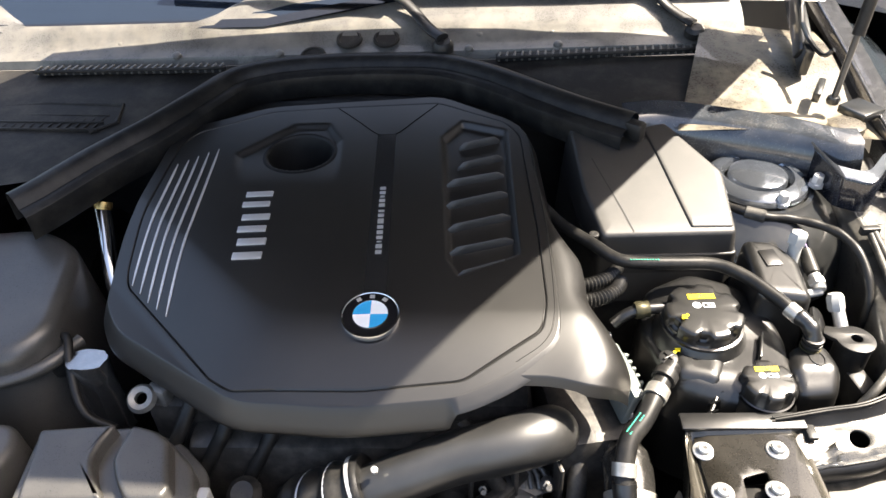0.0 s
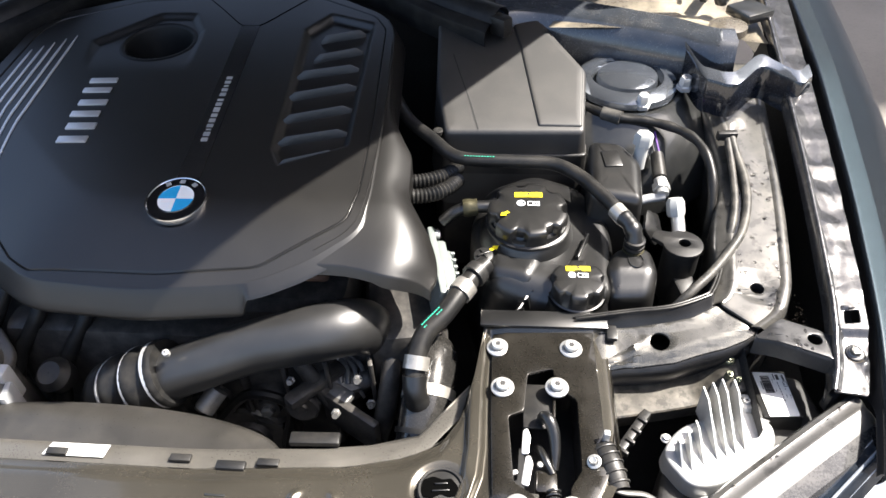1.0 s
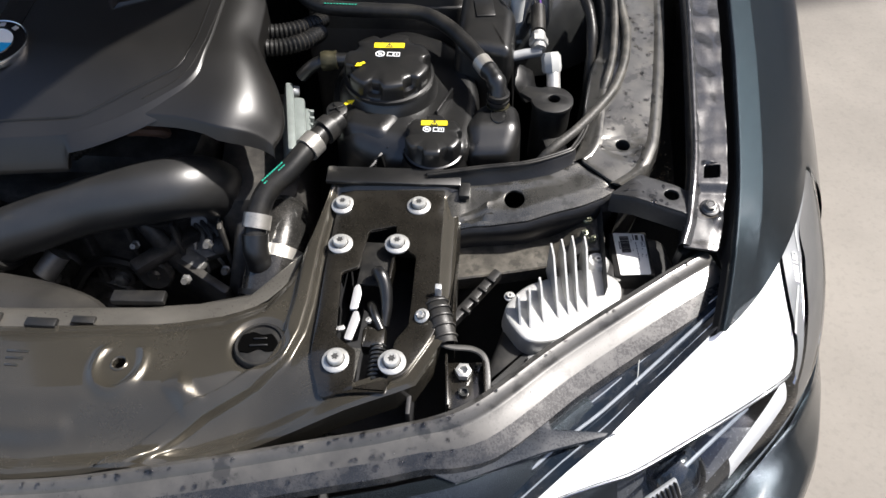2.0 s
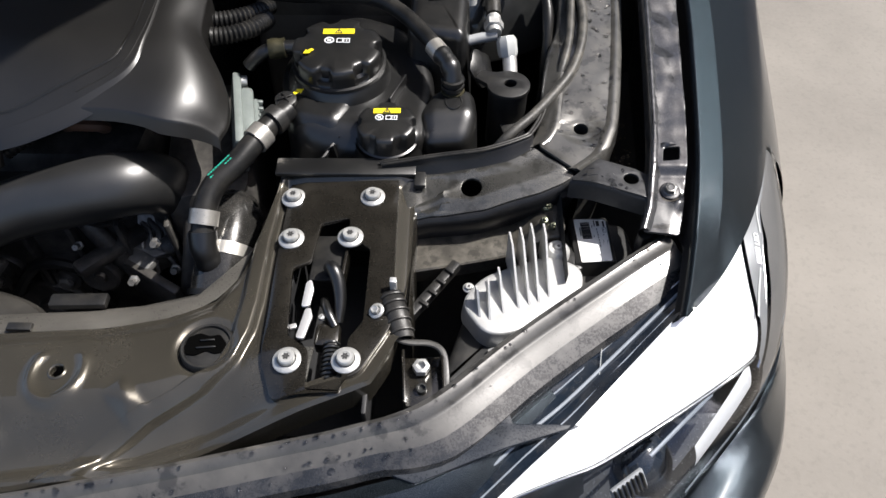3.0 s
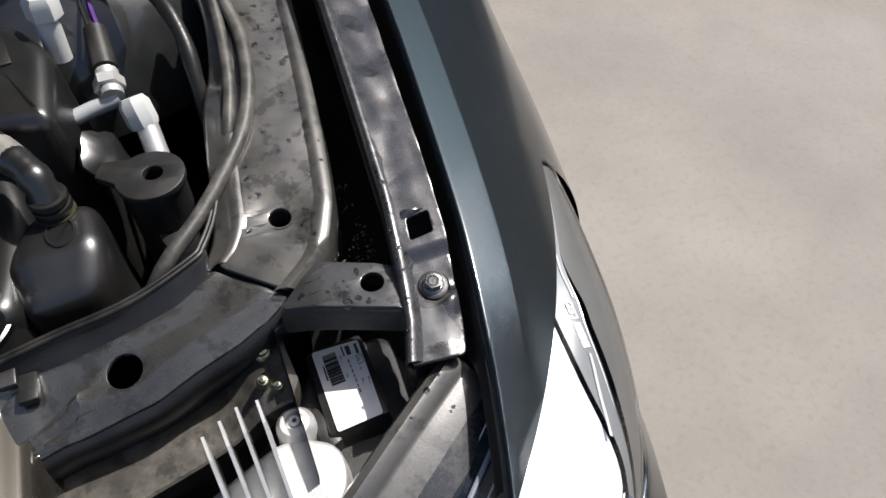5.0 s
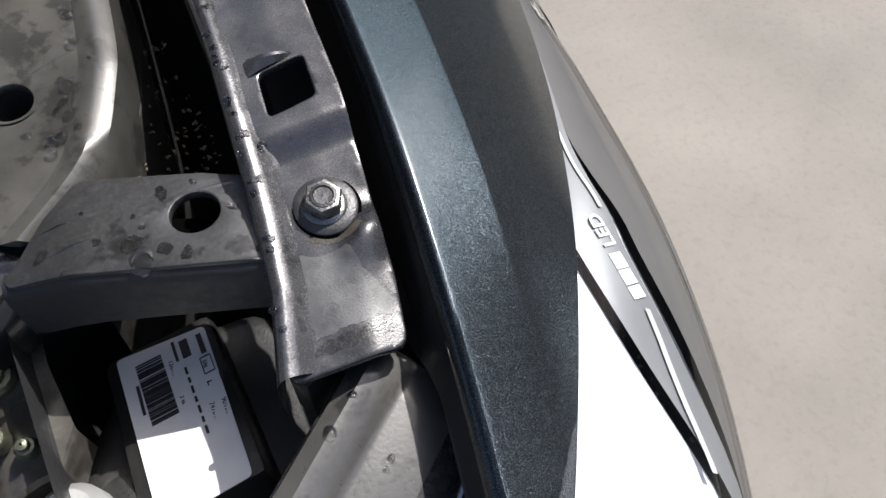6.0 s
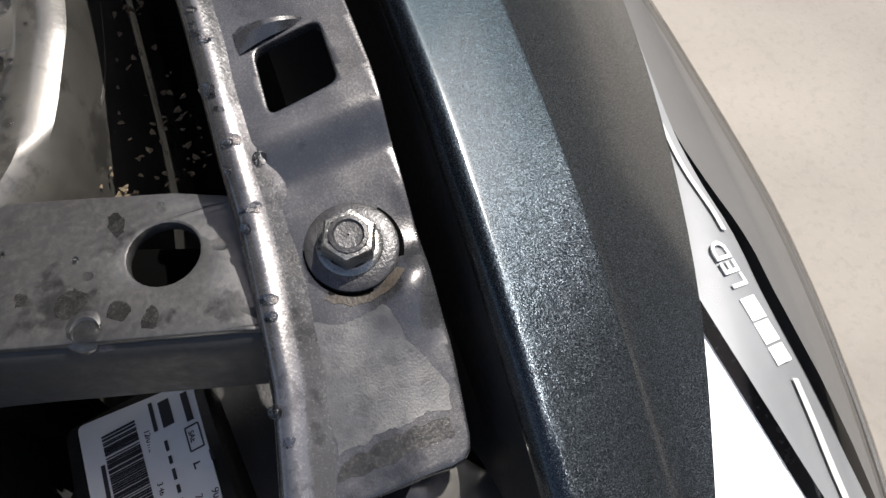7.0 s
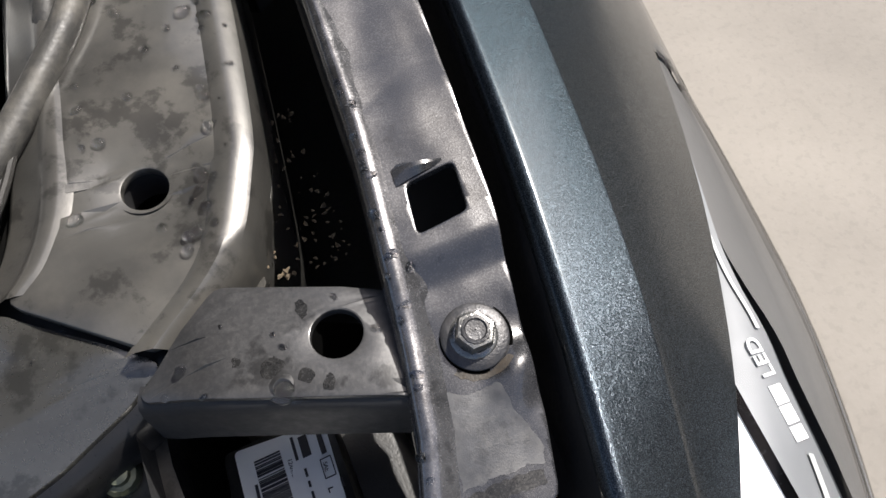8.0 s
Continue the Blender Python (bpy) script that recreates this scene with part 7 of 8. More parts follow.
def hood_strut():
    t = thing("hood_strut", (0.56, 1.08, 0.9), "black gas strut holding the hood up", "gas strut")
    part("rod", tube([(0.575, 1.045, 0.905), (0.590, 1.062, 1.03)], 0.005, 12, 2), M_STEEL, t)
    part("cylinder", tube([(0.589, 1.061, 1.00), (0.62, 1.095, 1.27)], 0.0095, 16, 2), M_RUBBER, t)
    part("ball_end", lathe([(0.009, 0), (0.011, 0.006), (0.009, 0.012), (0.0005, 0.014)], (0.575, 1.046, 0.893), (0, 0, 1), 16), M_STEEL, t)


hood_strut()


# ---- bulkhead seal, cowl, wiper ----
SEAL = [(-0.665, 0.808, 0.876), (-0.640, 0.838, 0.880), (-0.585, 0.915, 0.890), (-0.519, 0.998, 0.899), (-0.470, 1.085, 0.904), (-0.430, 1.160, 0.907), (-0.371, 1.196, 0.908), (-0.300, 1.212, 0.908), (-0.228, 1.217, 0.908), (-0.145, 1.215, 0.908), (-0.062, 1.204, 0.908), (0.009, 1.165, 0.907), (0.060, 1.122, 0.906), (0.112, 1.072, 0.905), (0.175, 1.018, 0.903), (0.240, 0.970, 0.902)]


def bulkhead_seal():
    t = thing("bulkhead_seal", (-0.2, 1.1, 0.85), "thick black rubber seal along the bulkhead", "rubber seal")
    P = catmull(SEAL, 6)
    rows, low = [], []
    for i, p in enumerate(P):
        d = (P[min(i + 1, len(P) - 1)] - P[max(i - 1, 0)]).normalized()
        o = Vector((d.y, -d.x, 0)).normalized()
        z = Vector((0, 0, 1))
        prof = [(-0.030, -0.04), (-0.028, 0.002), (-0.020, 0.012), (-0.008, 0.015), (0.004, 0.010), (0.009, 0.002), (0.013, -0.003), (0.022, -0.004), (0.029, -0.010), (0.031, -0.022), (0.026, -0.05)]
        rows.append([p + o * a + z * b for a, b in prof])
    part("bead", loft([r[:7] for r in rows]), M_RUBBER, t, "rounded upper rubber bead")
    part("lip", loft([[q + Vector((0, 0, -0.0005)) for q in r[6:]] for r in rows]), M_RUBBER, t, "lower rubber lip")
    part("end_block", block((0.03, 0.022, 0.03), (0.246, 0.964, 0.895), -40, 0.006), M_RUBBER, t)
    return t


bulkhead_seal()


def cowl():
    t = thing("cowl_panel", (-0.2, 1.3, 0.8), "dusty black plastic cowl with slotted vents below the windscreen", "cowl panel")
    # tray between seal and vents, its shade put into the darker plastic
    rows = []
    for i in range(17):
        x = lerp(-0.98, 0.52, i / 16)
        yn = curve_at([(-0.98, 0.80), (-0.60, 0.90), (-0.44, 1.14), (-0.37, 1.19), (-0.06, 1.20), (0.11, 1.07), (0.24, 0.98), (0.52, 1.06)], x)
        rows.append([(x, yn + (1.232 - yn) * u, 0.872 + 0.03 * u) for u in (0, 0.3, 0.6, 0.85, 1.0)])
    part("tray", loft(rows), M_COWL_SHADED, t, "dusty tray darkened for shade")
    # dark air grille let into the tray
    for i in range(15):
        u = i / 14
        part("grille_bar", block((0.004, 0.075, 0.006), (lerp(-0.86, -0.635, u), lerp(1.062, 1.050, u), 0.8845), -8, 0.001), M_COWL_SHADED, t)
    for k in range(4):
        part("grille_bar", block((0.24, 0.004, 0.007), (-0.747, 1.020 + 0.025 * k, 0.886), -3, 0.001), M_COWL_SHADED, t)
    part("grille_rim", tube([(-0.885, 1.098, 0.887), (-0.75, 1.108, 0.890), (-0.615, 1.098, 0.890), (-0.605, 1.04, 0.886), (-0.64, 1.01, 0.884)], 0.004, 8, straight=True), M_COWL_SHADED, t)
    # upper sill that rises to the glass, in the paler plastic for sunlight
    rows = []
    for i in range(41):
        x = lerp(-0.98, 0.50, i / 40)
        c = 0.03 * ((x + 0.2) / 0.6) ** 2
        yb = 1.238 + 0.010 * sstep(-0.2, 0.4, x)
        w = 0.004 * noise.noise(Vector((x * 6, 0, 4)))
        g = sstep(-0.40, -0.55, x) * sstep(-0.98, -0.86, x)
        rows.append([(x, yb, 0.900), (x, yb + 0.004, 0.916), (x, yb + 0.020, 0.921 + w), (x, yb + 0.036, 0.930 + w), (x, yb + 0.046, 0.940), (x, yb + lerp(0.075, 0.054, g), lerp(0.958, 0.950, g) + w), (x, yb + lerp(0.10, 0.062, g), lerp(0.966, 0.957, g)), (x, yb + lerp(0.115, 0.067, g), lerp(0.982, 0.960, g)), (x, yb + lerp(0.16, 0.072, g), lerp(0.992, 0.955, g))])
    part("sill", loft(rows, angle=50), M_COWL, t, "dusty sill in the paler sunlit copy of the plastic")
    for a, b, y0, y1 in ((-0.82, -0.46, 1.212, 1.207), (0.04, 0.43, 1.228, 1.246)):
        v = part("vent", block((b - a, 0.016, 0.010), ((a + b) / 2, (y0 + y1) / 2 - 0.002, 0.908), math.degrees(math.atan2(y1 - y0, b - a)), 0.002), M_DARK, t)
        n = int((b - a) / 0.0135)
        for i in range(n):
            x = lerp(a + 0.006, b - 0.006, i / (n - 1))
            part("slat", block((0.004, 0.020, 0.012), (x, lerp(y0, y1, (x - a) / (b - a)) - 0.002, 0.910), -8, 0.001), M_COWL, v)
        part("vent_lip", tube([(a, y0 - 0.013, 0.912), ((a + b) / 2, (y0 + y1) / 2 - 0.014, 0.913), (b, y1 - 0.013, 0.914)], 0.003, 8), M_COWL_SHADED, v)
    for x, y in ((-0.80, 1.285), (-0.68, 1.283), (-0.555, 1.283), (-0.38, 1.283), (-0.56, 1.243), (-0.365, 1.243), (0.01, 1.285), (0.145, 1.290), (0.155, 1.255), (-0.01, 1.243), (0.30, 1.30)):
        part("clip", lathe([(0.009, 0), (0.008, 0.004), (0.005, 0.006), (0.0005, 0.006)], (x, y, 0.930 if y > 1.26 else 0.9185), (0, -0.4, 1), 14), M_COWL, t)
    for x in (-0.235, -0.165, -0.30):
        part("round_plug", lathe([(0.025, 0), (0.024, 0.004), (0.020, 0.005), (0.018, 0.002), (0.0005, 0.002)], (x, 1.272 if x > -0.28 else 1.236, 0.931 if x > -0.28 else 0.914), (0, -0.35, 1), 28), M_COWL_SHADED, t)
    t2 = thing("windscreen", (-0.1, 1.5, 1.0), "dark tinted windscreen foot reflecting the sky", "windscreen")
    rows = []
    for x in (-1.0, -0.7, -0.4, -0.1, 0.2, 0.5):
        y0 = 1.345 if x > -0.35 else 1.300
        rows.append([(x, y0, 0.985 if x > -0.35 else 0.948), (x * 0.97, y0 + 0.3, 1.15 if x > -0.35 else 1.10), (x * 0.92, y0 + 0.7, 1.36)])
    part("pane", loft(rows), M_GLASS, t2)
    part("edge_band", loft([[Vector(r[0]) + Vector((0, -0.004, 0.004)), Vector(r[0]).lerp(Vector(r[1]), 0.06) + Vector((0, -0.002, 0.004))] for r in rows]), M_BBLACK, t2, "black printed edge band")
    t3 = thing("wiper", (-0.06, 1.24, 0.93), "black wiper arm with its pivot on the cowl", "wiper")
    part("pivot", lathe([(0.020, 0), (0.020, 0.012), (0.014, 0.020), (0.0005, 0.021)], (-0.058, 1.245, 0.918), (0, -0.3, 1), 24), M_BLACK, t3)
    part("arm", tube([(-0.058, 1.243, 0.942), (-0.085, 1.275, 0.950), (-0.135, 1.325, 0.985), (-0.21, 1.36, 1.005), (-0.40, 1.385, 1.02), (-0.62, 1.40, 1.03)], 0.012, 12, radius=lambda s: 1.15 - 0.6 * s, flat=0.55), M_BLACK, t3)
    part("blade", tube([(-0.15, 1.325, 1.0), (-0.35, 1.350, 1.005), (-0.60, 1.372, 1.01)], 0.007, 8), M_RUBBER, t3)
    t4 = thing("wiper", (0.40, 1.29, 0.93), "black wiper arm with its pivot on the cowl", "wiper")
    part("pivot", lathe([(0.018, 0), (0.018, 0.012), (0.012, 0.018), (0.0005, 0.019)], (0.405, 1.272, 0.925), (0, -0.3, 1), 24), M_BLACK, t4)
    part("arm", tube([(0.402, 1.275, 0.945), (0.36, 1.315, 0.965), (0.32, 1.36, 1.0), (0.24, 1.42, 1.03), (0.05, 1.47, 1.06)], 0.012, 12, radius=lambda s: 1.1 - 0.5 * s, flat=0.55), M_BLACK, t4)


cowl()


# ---- left side of the bay ----
def left_side():
    t = thing("left_air_box", (-0.7, 0.72, 0.6), "large black plastic air filter box", "air box")
    part("body", prism(fillet([(-0.92, 0.60), (-0.60, 0.585), (-0.560, 0.640), (-0.585, 0.80), (-0.66, 0.845), (-0.92, 0.82)], 0.04, 6), 0.55, 0.80, 0.02, 0.02, lambda x, y: 0.10 * (y - 0.7), 5), M_DUCT, t)
    part("rim", tube([(-0.92, 0.565, 0.735), (-0.70, 0.570, 0.745), (-0.585, 0.600, 0.750), (-0.545, 0.66, 0.75)], 0.010, 10), M_DUCT, t)
    t = thing("intake_duct", (-0.5, 0.45, 0.6), "black plastic intake duct box with deep channels", "intake box")
    part("left_body", prism(fillet([(-0.82, 0.36), (-0.575, 0.39), (-0.556, 0.500), (-0.575, 0.530), (-0.82, 0.545)], 0.02, 5), 0.55, 0.738, 0.012, 0.008, None, 4), M_DUCT, t)
    # one shell, its lid split by a wavy channel
    part("shell", prism(fillet([(-0.545, 0.518), (-0.425, 0.533), (-0.378, 0.514), (-0.334, 0.474), (-0.320, 0.430), (-0.328, 0.408), (-0.530, 0.402)], 0.012, 5), 0.55, 0.727, 0.006, 0.010, None, 4), M_DUCT, t)
    part("flange", prism(fillet([(-0.556, 0.526), (-0.420, 0.545), (-0.366, 0.522), (-0.324, 0.482), (-0.307, 0.420), (-0.318, 0.396), (-0.545, 0.390)], 0.014, 5), 0.695, 0.703, 0.003), M_DUCT, t, "thin flange round the foot")
    part("left_lid", prism(fillet([(-0.533, 0.514), (-0.440, 0.522), (-0.448, 0.497), (-0.450, 0.473), (-0.437, 0.446), (-0.416, 0.420), (-0.512, 0.416)], 0.008, 5), 0.715, 0.745, 0.006, 0.003, None, 4), M_DUCT, t, "smooth raised lid panel")
    part("right_lid", prism(fillet([(-0.420, 0.522), (-0.386, 0.512), (-0.366, 0.497), (-0.345, 0.434), (-0.350, 0.421), (-0.391, 0.420), (-0.412, 0.446), (-0.425, 0.470), (-0.425, 0.492)], 0.008, 5), 0.715, 0.745, 0.006, 0.004, None, 4), M_DUCT, t, "smooth raised lid panel")
    part("latch", block((0.014, 0.02, 0.05), (-0.318, 0.445, 0.690), 0, 0.003), M_SILVER, t)
    part("latch", block((0.008, 0.026, 0.06), (-0.305, 0.425, 0.675), 10, 0.002), M_GREYPLUG, t)
    t = thing("lifting_eye", (-0.43, 0.56, 0.7), "cast grey lifting eye on the engine", "lifting eye")
    part("eye", lathe([(0.008, -0.005), (0.015, -0.007), (0.019, 0), (0.015, 0.007), (0.008, 0.005), (0.008, -0.005)], (-0.425, 0.563, 0.742), (0.1, -0.5, 0.85), 28), M_CASTING, t)
    part("stem", block((0.03, 0.02, 0.10), (-0.408, 0.578, 0.700), -20, 0.006), M_CASTING, t)
    t = thing("heat_shield", (-0.52, 0.63, 0.66), "crinkled silver foil heat shield", "heat shield")
    rows = []
    for i in range(12):
        z = 0.62 + 0.012 * i
        rows.append([(-0.520 + 0.028 * math.cos(a) + 0.004 * noise.noise(Vector((a * 3, z * 90, 0))), 0.622 + 0.02 * math.sin(a) + 0.004 * noise.noise(Vector((a * 3, z * 90, 7))), z) for a in (2 * math.pi * k / 20 for k in range(20))])
    part("foil", loft(rows, True, True), M_FOIL, t)
    t = thing("engine_plug", (-0.57, 0.63, 0.7), "black electrical connector with grey lock", "connector")
    part("body", block((0.045, 0.05, 0.04), (-0.585, 0.640, 0.735), 20, 0.006), M_BLACK, t)
    part("lock", block((0.012, 0.016, 0.006), (-0.575, 0.640, 0.758), 20, 0.001), M_GREYPLUG, t)
    part("cable", tube([(-0.575, 0.655, 0.755), (-0.555, 0.650, 0.765), (-0.54, 0.61, 0.74), (-0.52, 0.575, 0.70), (-0.48, 0.565, 0.68)], 0.006, 10), M_RUBBER, t)
    t = thing("coolant_tube", (-0.56, 0.84, 0.7), "shiny aluminium tube with brass collar", "metal tube")
    part("tube", tube([(-0.588, 0.885, 0.815), (-0.575, 0.850, 0.79), (-0.558, 0.800, 0.755), (-0.548, 0.775, 0.72)], 0.012, 16), M_CHROME, t)
    part("collar", lathe([(0.013, 0), (0.014, 0.006), (0.013, 0.012)], (-0.587, 0.884, 0.815), (0.1, 0.6, 0.8), 16), M_BRASS, t, "brass collar")
    part("braid", tube([(-0.600, 0.800, 0.770), (-0.625, 0.795, 0.765), (-0.66, 0.80, 0.76)], 0.014, 12, 10, radius=lambda s: 1 + 0.1 * math.sin(s * 60)), M_FOIL, t, "braided metal sleeve")
    for x, y, z in ((-0.665, 0.825, 0.775), (-0.625, 0.955, 0.815)):
        part("nut", lathe([(0.012, 0), (0.012, 0.010), (0.006, 0.016), (0.0005, 0.016)], (x, y, z), (0.1, -0.5, 0.8), 6), M_SILVER, t)
    part("bracket_rod", tube([(-0.625, 0.95, 0.82), (-0.60, 0.985, 0.85), (-0.57, 1.0, 0.87), (-0.50, 1.03, 0.88)], 0.006, 8), M_STEEL, t)
    t = thing("left_vent_cover", (-0.76, 1.05, 0.86), "black mesh vent cover beside the bulkhead", "vent cover")
    part("frame", block((0.20, 0.17, 0.02), (-0.765, 1.06, 0.862), -20, 0.004), M_BLACK, t)
    for i in range(9):
        part("mesh_bar", block((0.17, 0.004, 0.006), (-0.765 + 0.005 * i, 1.0 + 0.015 * i, 0.874), -20, 0.001), M_DARK, t)
    t = thing("red_cap", (-0.84, 0.97, 0.83), "small red terminal cap", "terminal cap")
    part("cap", lathe([(0.02, 0), (0.021, 0.02), (0.016, 0.03), (0.0005, 0.03)], (-0.812, 0.955, 0.84), (0, 0, 1), 16), M_RED, t)
    part("base", block((0.05, 0.07, 0.05), (-0.81, 0.945, 0.815), 0, 0.006), M_BLACK, t)


M_CASTING = mat("dull_casting", (0.24, 0.235, 0.225), 0.42, 0.6, 0.2, 60, 500, 0.3)
M_FOIL = mat("crinkled_foil", (0.55, 0.55, 0.55), 0.22, 0.95, 0.1, 90, 160, 0.35, rvar=0.04)
M_BRASS = mat("brass", (0.62, 0.42, 0.16), 0.3, 0.9, 0.1, 60)
M_RED = mat("red_plastic", (0.62, 0.03, 0.02), 0.4, 0, 0.1, 60)
left_side()


# ---- engine front: block, pulleys, fan shroud ----
def engine_front():
    t = thing("engine_block", (-0.15, 0.8, 0.5), "dark engine block with pulleys and bolts in shade", "engine")
    part("block", block((0.50, 0.48, 0.30), (-0.18, 0.80, 0.58), 0, 0.02), M_ENGINE, t)
    part("front_case", block((0.42, 0.06, 0.24), (-0.16, 0.545, 0.585), 0, 0.02), M_ENGINE, t)
    ax = (0, -1, 0.15)
    for x, y, z, r in ((-0.040, 0.500, 0.585, 0.034), (-0.075, 0.492, 0.520, 0.055), (-0.053, 0.528, 0.625, 0.034), (-0.13, 0.505, 0.58, 0.04)):
        p = part("pulley", lathe([(r, -0.02), (r, -0.004), (r * 0.93, 0.0), (r * 0.86, -0.006), (r * 0.50, -0.006), (r * 0.44, 0.002), (r * 0.30, 0.003), (r * 0.25, 0.006), (0.0005, 0.006)], (x, y, z), ax, 40), M_ENGINE, t)
        part("hub_bolt", lathe([(r * 0.26, 0.005), (r * 0.26, 0.010), (r * 0.18, 0.012), (0.0005, 0.011)], (x, y, z), ax, 6), M_CASTING, p)
    part("belt", tube([(-0.11, 0.492, 0.56), (-0.06, 0.495, 0.618), (-0.01, 0.496, 0.60), (-0.02, 0.49, 0.54), (-0.04, 0.486, 0.47)], 0.007, 8), M_RUBBER, t)
    alt = part("alternator", lathe([(0.052, -0.07), (0.055, -0.02), (0.052, 0.0), (0.040, 0.012), (0.020, 0.016), (0.0005, 0.016)], (0.052, 0.545, 0.625), (0.35, -0.7, 0.6), 40), M_CASTING, t, "finned cast alternator")
    f = axis_frame((0.052, 0.545, 0.625), (0.35, -0.7, 0.6))
    for i in range(16):
        a = 2 * math.pi * i / 16
        part("fin", moved(block((0.005, 0.018, 0.012), (0.044 * math.cos(a), 0.044 * math.sin(a), 0.006), math.degrees(a) - 90, 0.001), f), M_CASTING, alt)
    part("tensioner", block((0.022, 0.085, 0.016), (0.030, 0.500, 0.640), -42, 0.006), M_ENGINE, t)
    part("strut_plate", block((0.062, 0.024, 0.010), (0.047, 0.503, 0.624), -30, 0.003, 10), M_CASTING, t)
    part("face_plate", block((0.090, 0.012, 0.060), (0.075, 0.478, 0.598), -32, 0.004), M_ENGINE, t)
    part("plug", lathe([(0.011, -0.01), (0.011, 0.002), (0.008, 0.004), (0.0005, 0.004)], (0.089, 0.517, 0.632), (0.1, -0.6, 0.8), 20), M_ENGINE, t)
    for i in range(5):
        part("case_rib", block((0.006, 0.022, 0.16), (-0.12 + 0.055 * i, 0.512, 0.60), 4 * i, 0.002), M_ENGINE, t)
    part("dark_pipe", tube([(-0.02, 0.56, 0.70), (0.01, 0.515, 0.672), (0.05, 0.50, 0.60), (0.10, 0.50, 0.52)], 0.011, 12), M_ENGINE, t)
    part("dark_pipe", tube([(0.12, 0.56, 0.70), (0.125, 0.52, 0.66), (0.115, 0.48, 0.60), (0.09, 0.47, 0.52)], 0.013, 12), M_ENGINE, t)
    part("wire", tube([(-0.10, 0.53, 0.70), (-0.06, 0.515, 0.665), (-0.01, 0.51, 0.69), (0.03, 0.51, 0.672), (0.09, 0.53, 0.69)], 0.0035, 8), M_RUBBER, t)
    part("roller", lathe([(0.022, -0.012), (0.022, 0.004), (0.019, 0.006), (0.008, 0.004), (0.006, 0.008), (0.0005, 0.008)], (0.012, 0.488, 0.610), (0, -1, 0.2), 28), M_ENGINE, t)
    for x, y, z, r in ((0.06, 0.47, 0.625, 0.004), (-0.10, 0.485, 0.655, 0.004), (0.10, 0.49, 0.62, 0.004), (0.005, 0.49, 0.66, 0.0035), (0.085, 0.50, 0.655, 0.004)):
        part("bolt", lathe([(r * 1.5, 0), (r * 1.5, 0.003), (r, 0.004), (r, 0.012), (0.0005, 0.012)], (x, y, z), (0.1, -0.8, 0.6), 6), M_CASTING, t)
    for x, z in ((-0.30, 0.69), (-0.24, 0.685), (-0.36, 0.68)):
        part("hose", tube([(x, 0.56, z + 0.06), (x - 0.02, 0.53, z + 0.02), (x - 0.05, 0.50, z - 0.03), (x - 0.055, 0.47, z - 0.08)], 0.010, 10), M_RUBBER, t)
    part("hose_end", lathe([(0.02, 0), (0.022, 0.02), (0.014, 0.03), (0.0005, 0.03)], (-0.285, 0.482, 0.655), (0, -0.5, 1), 18), M_BLACK, t)
    part("silver_stub", tube([(-0.098, 0.455, 0.640), (-0.082, 0.475, 0.655)], 0.013, 14, 2), M_CASTING, t)
    # cast bracket with wavy webs below the charge pipe
    web = part("cast_bracket", block((0.056, 0.085, 0.012), (0.060, 0.545, 0.628), 30, 0.004, 14, 6), M_CASTING, t, "dull cast bracket with wavy webs")
    for i in range(5):
        o = -0.020 + 0.010 * i
        part("web", tube([(0.046 + o, 0.582, 0.646), (0.054 + o, 0.563, 0.648), (0.050 + o, 0.546, 0.643), (0.064 + o, 0.530, 0.638), (0.068 + o, 0.512, 0.628)], 0.0034, 8), M_CASTING, web)
    part("under_case", block((0.10, 0.20, 0.18), (0.13, 0.62, 0.62), 10, 0.02), M_ENGINE, t)
    part("wire_knot", tube([(0.0, 0.575, 0.755), (0.02, 0.56, 0.77), (0.045, 0.565, 0.765), (0.035, 0.58, 0.75), (0.005, 0.59, 0.752)], 0.006, 8), M_RUST, t, "rust brown connector")
    t = thing("control_module", (0.17, 0.6, 0.72), "ribbed grey-green aluminium control module", "module")
    m = pose(0.172, 0.606, 0.738, 0, 14, 13)
    part("base_plate", moved(block((0.010, 0.120, 0.050), (0, 0, 0), 0, 0.003), m), M_MODULE, t)
    part("body", moved(block((0.014, 0.088, 0.040), (0.011, -0.004, 0.0), 0, 0.004), m), M_MODULE, t)
    part("raised_field", moved(block((0.008, 0.060, 0.028), (0.020, -0.002, 0.0), 0, 0.003), m), M_MODULE, t)
    for i in range(5):
        part("rib", moved(block((0.006, 0.0045, 0.030), (0.025, -0.026 + 0.012 * i, 0.0), 0, 0.001), m), M_MODULE, t)
    for y, z in ((-0.050, 0.018), (0.052, 0.018), (-0.050, -0.018), (0.052, -0.018)):
        part("screw", moved(lathe([(0.0065, 0), (0.0065, 0.006), (0.005, 0.007), (0.0005, 0.006)], (0.005, y, z), (1, 0, 0), 12), m), M_ZINC, t)
    t = thing("fan_shroud", (-0.2, 0.38, 0.6), "dusty black plastic fan shroud behind the slam panel", "fan shroud")
    rows = []
    for i in range(31):
        a = lerp(0.12, math.pi - 0.12, i / 30)
        x = -0.205 - 0.225 * math.cos(a) * -1
        h = math.sin(a)
        x = -0.205 + 0.235 * math.cos(math.pi - a)
        rows.append([(x, 0.345, 0.700), (x, lerp(0.352, 0.385, h), 0.705), (x, lerp(0.362, 0.412, h), 0.700), (x, lerp(0.366, 0.424, h), 0.690), (x, lerp(0.366, 0.428, h), 0.66)])
    part("dome", loft(rows), M_FLANGE2, t)
    rows = []
    for i in range(21):
        x = lerp(-0.75, 0.225, i / 20)
        yr = curve_at(SLAM_R, x)
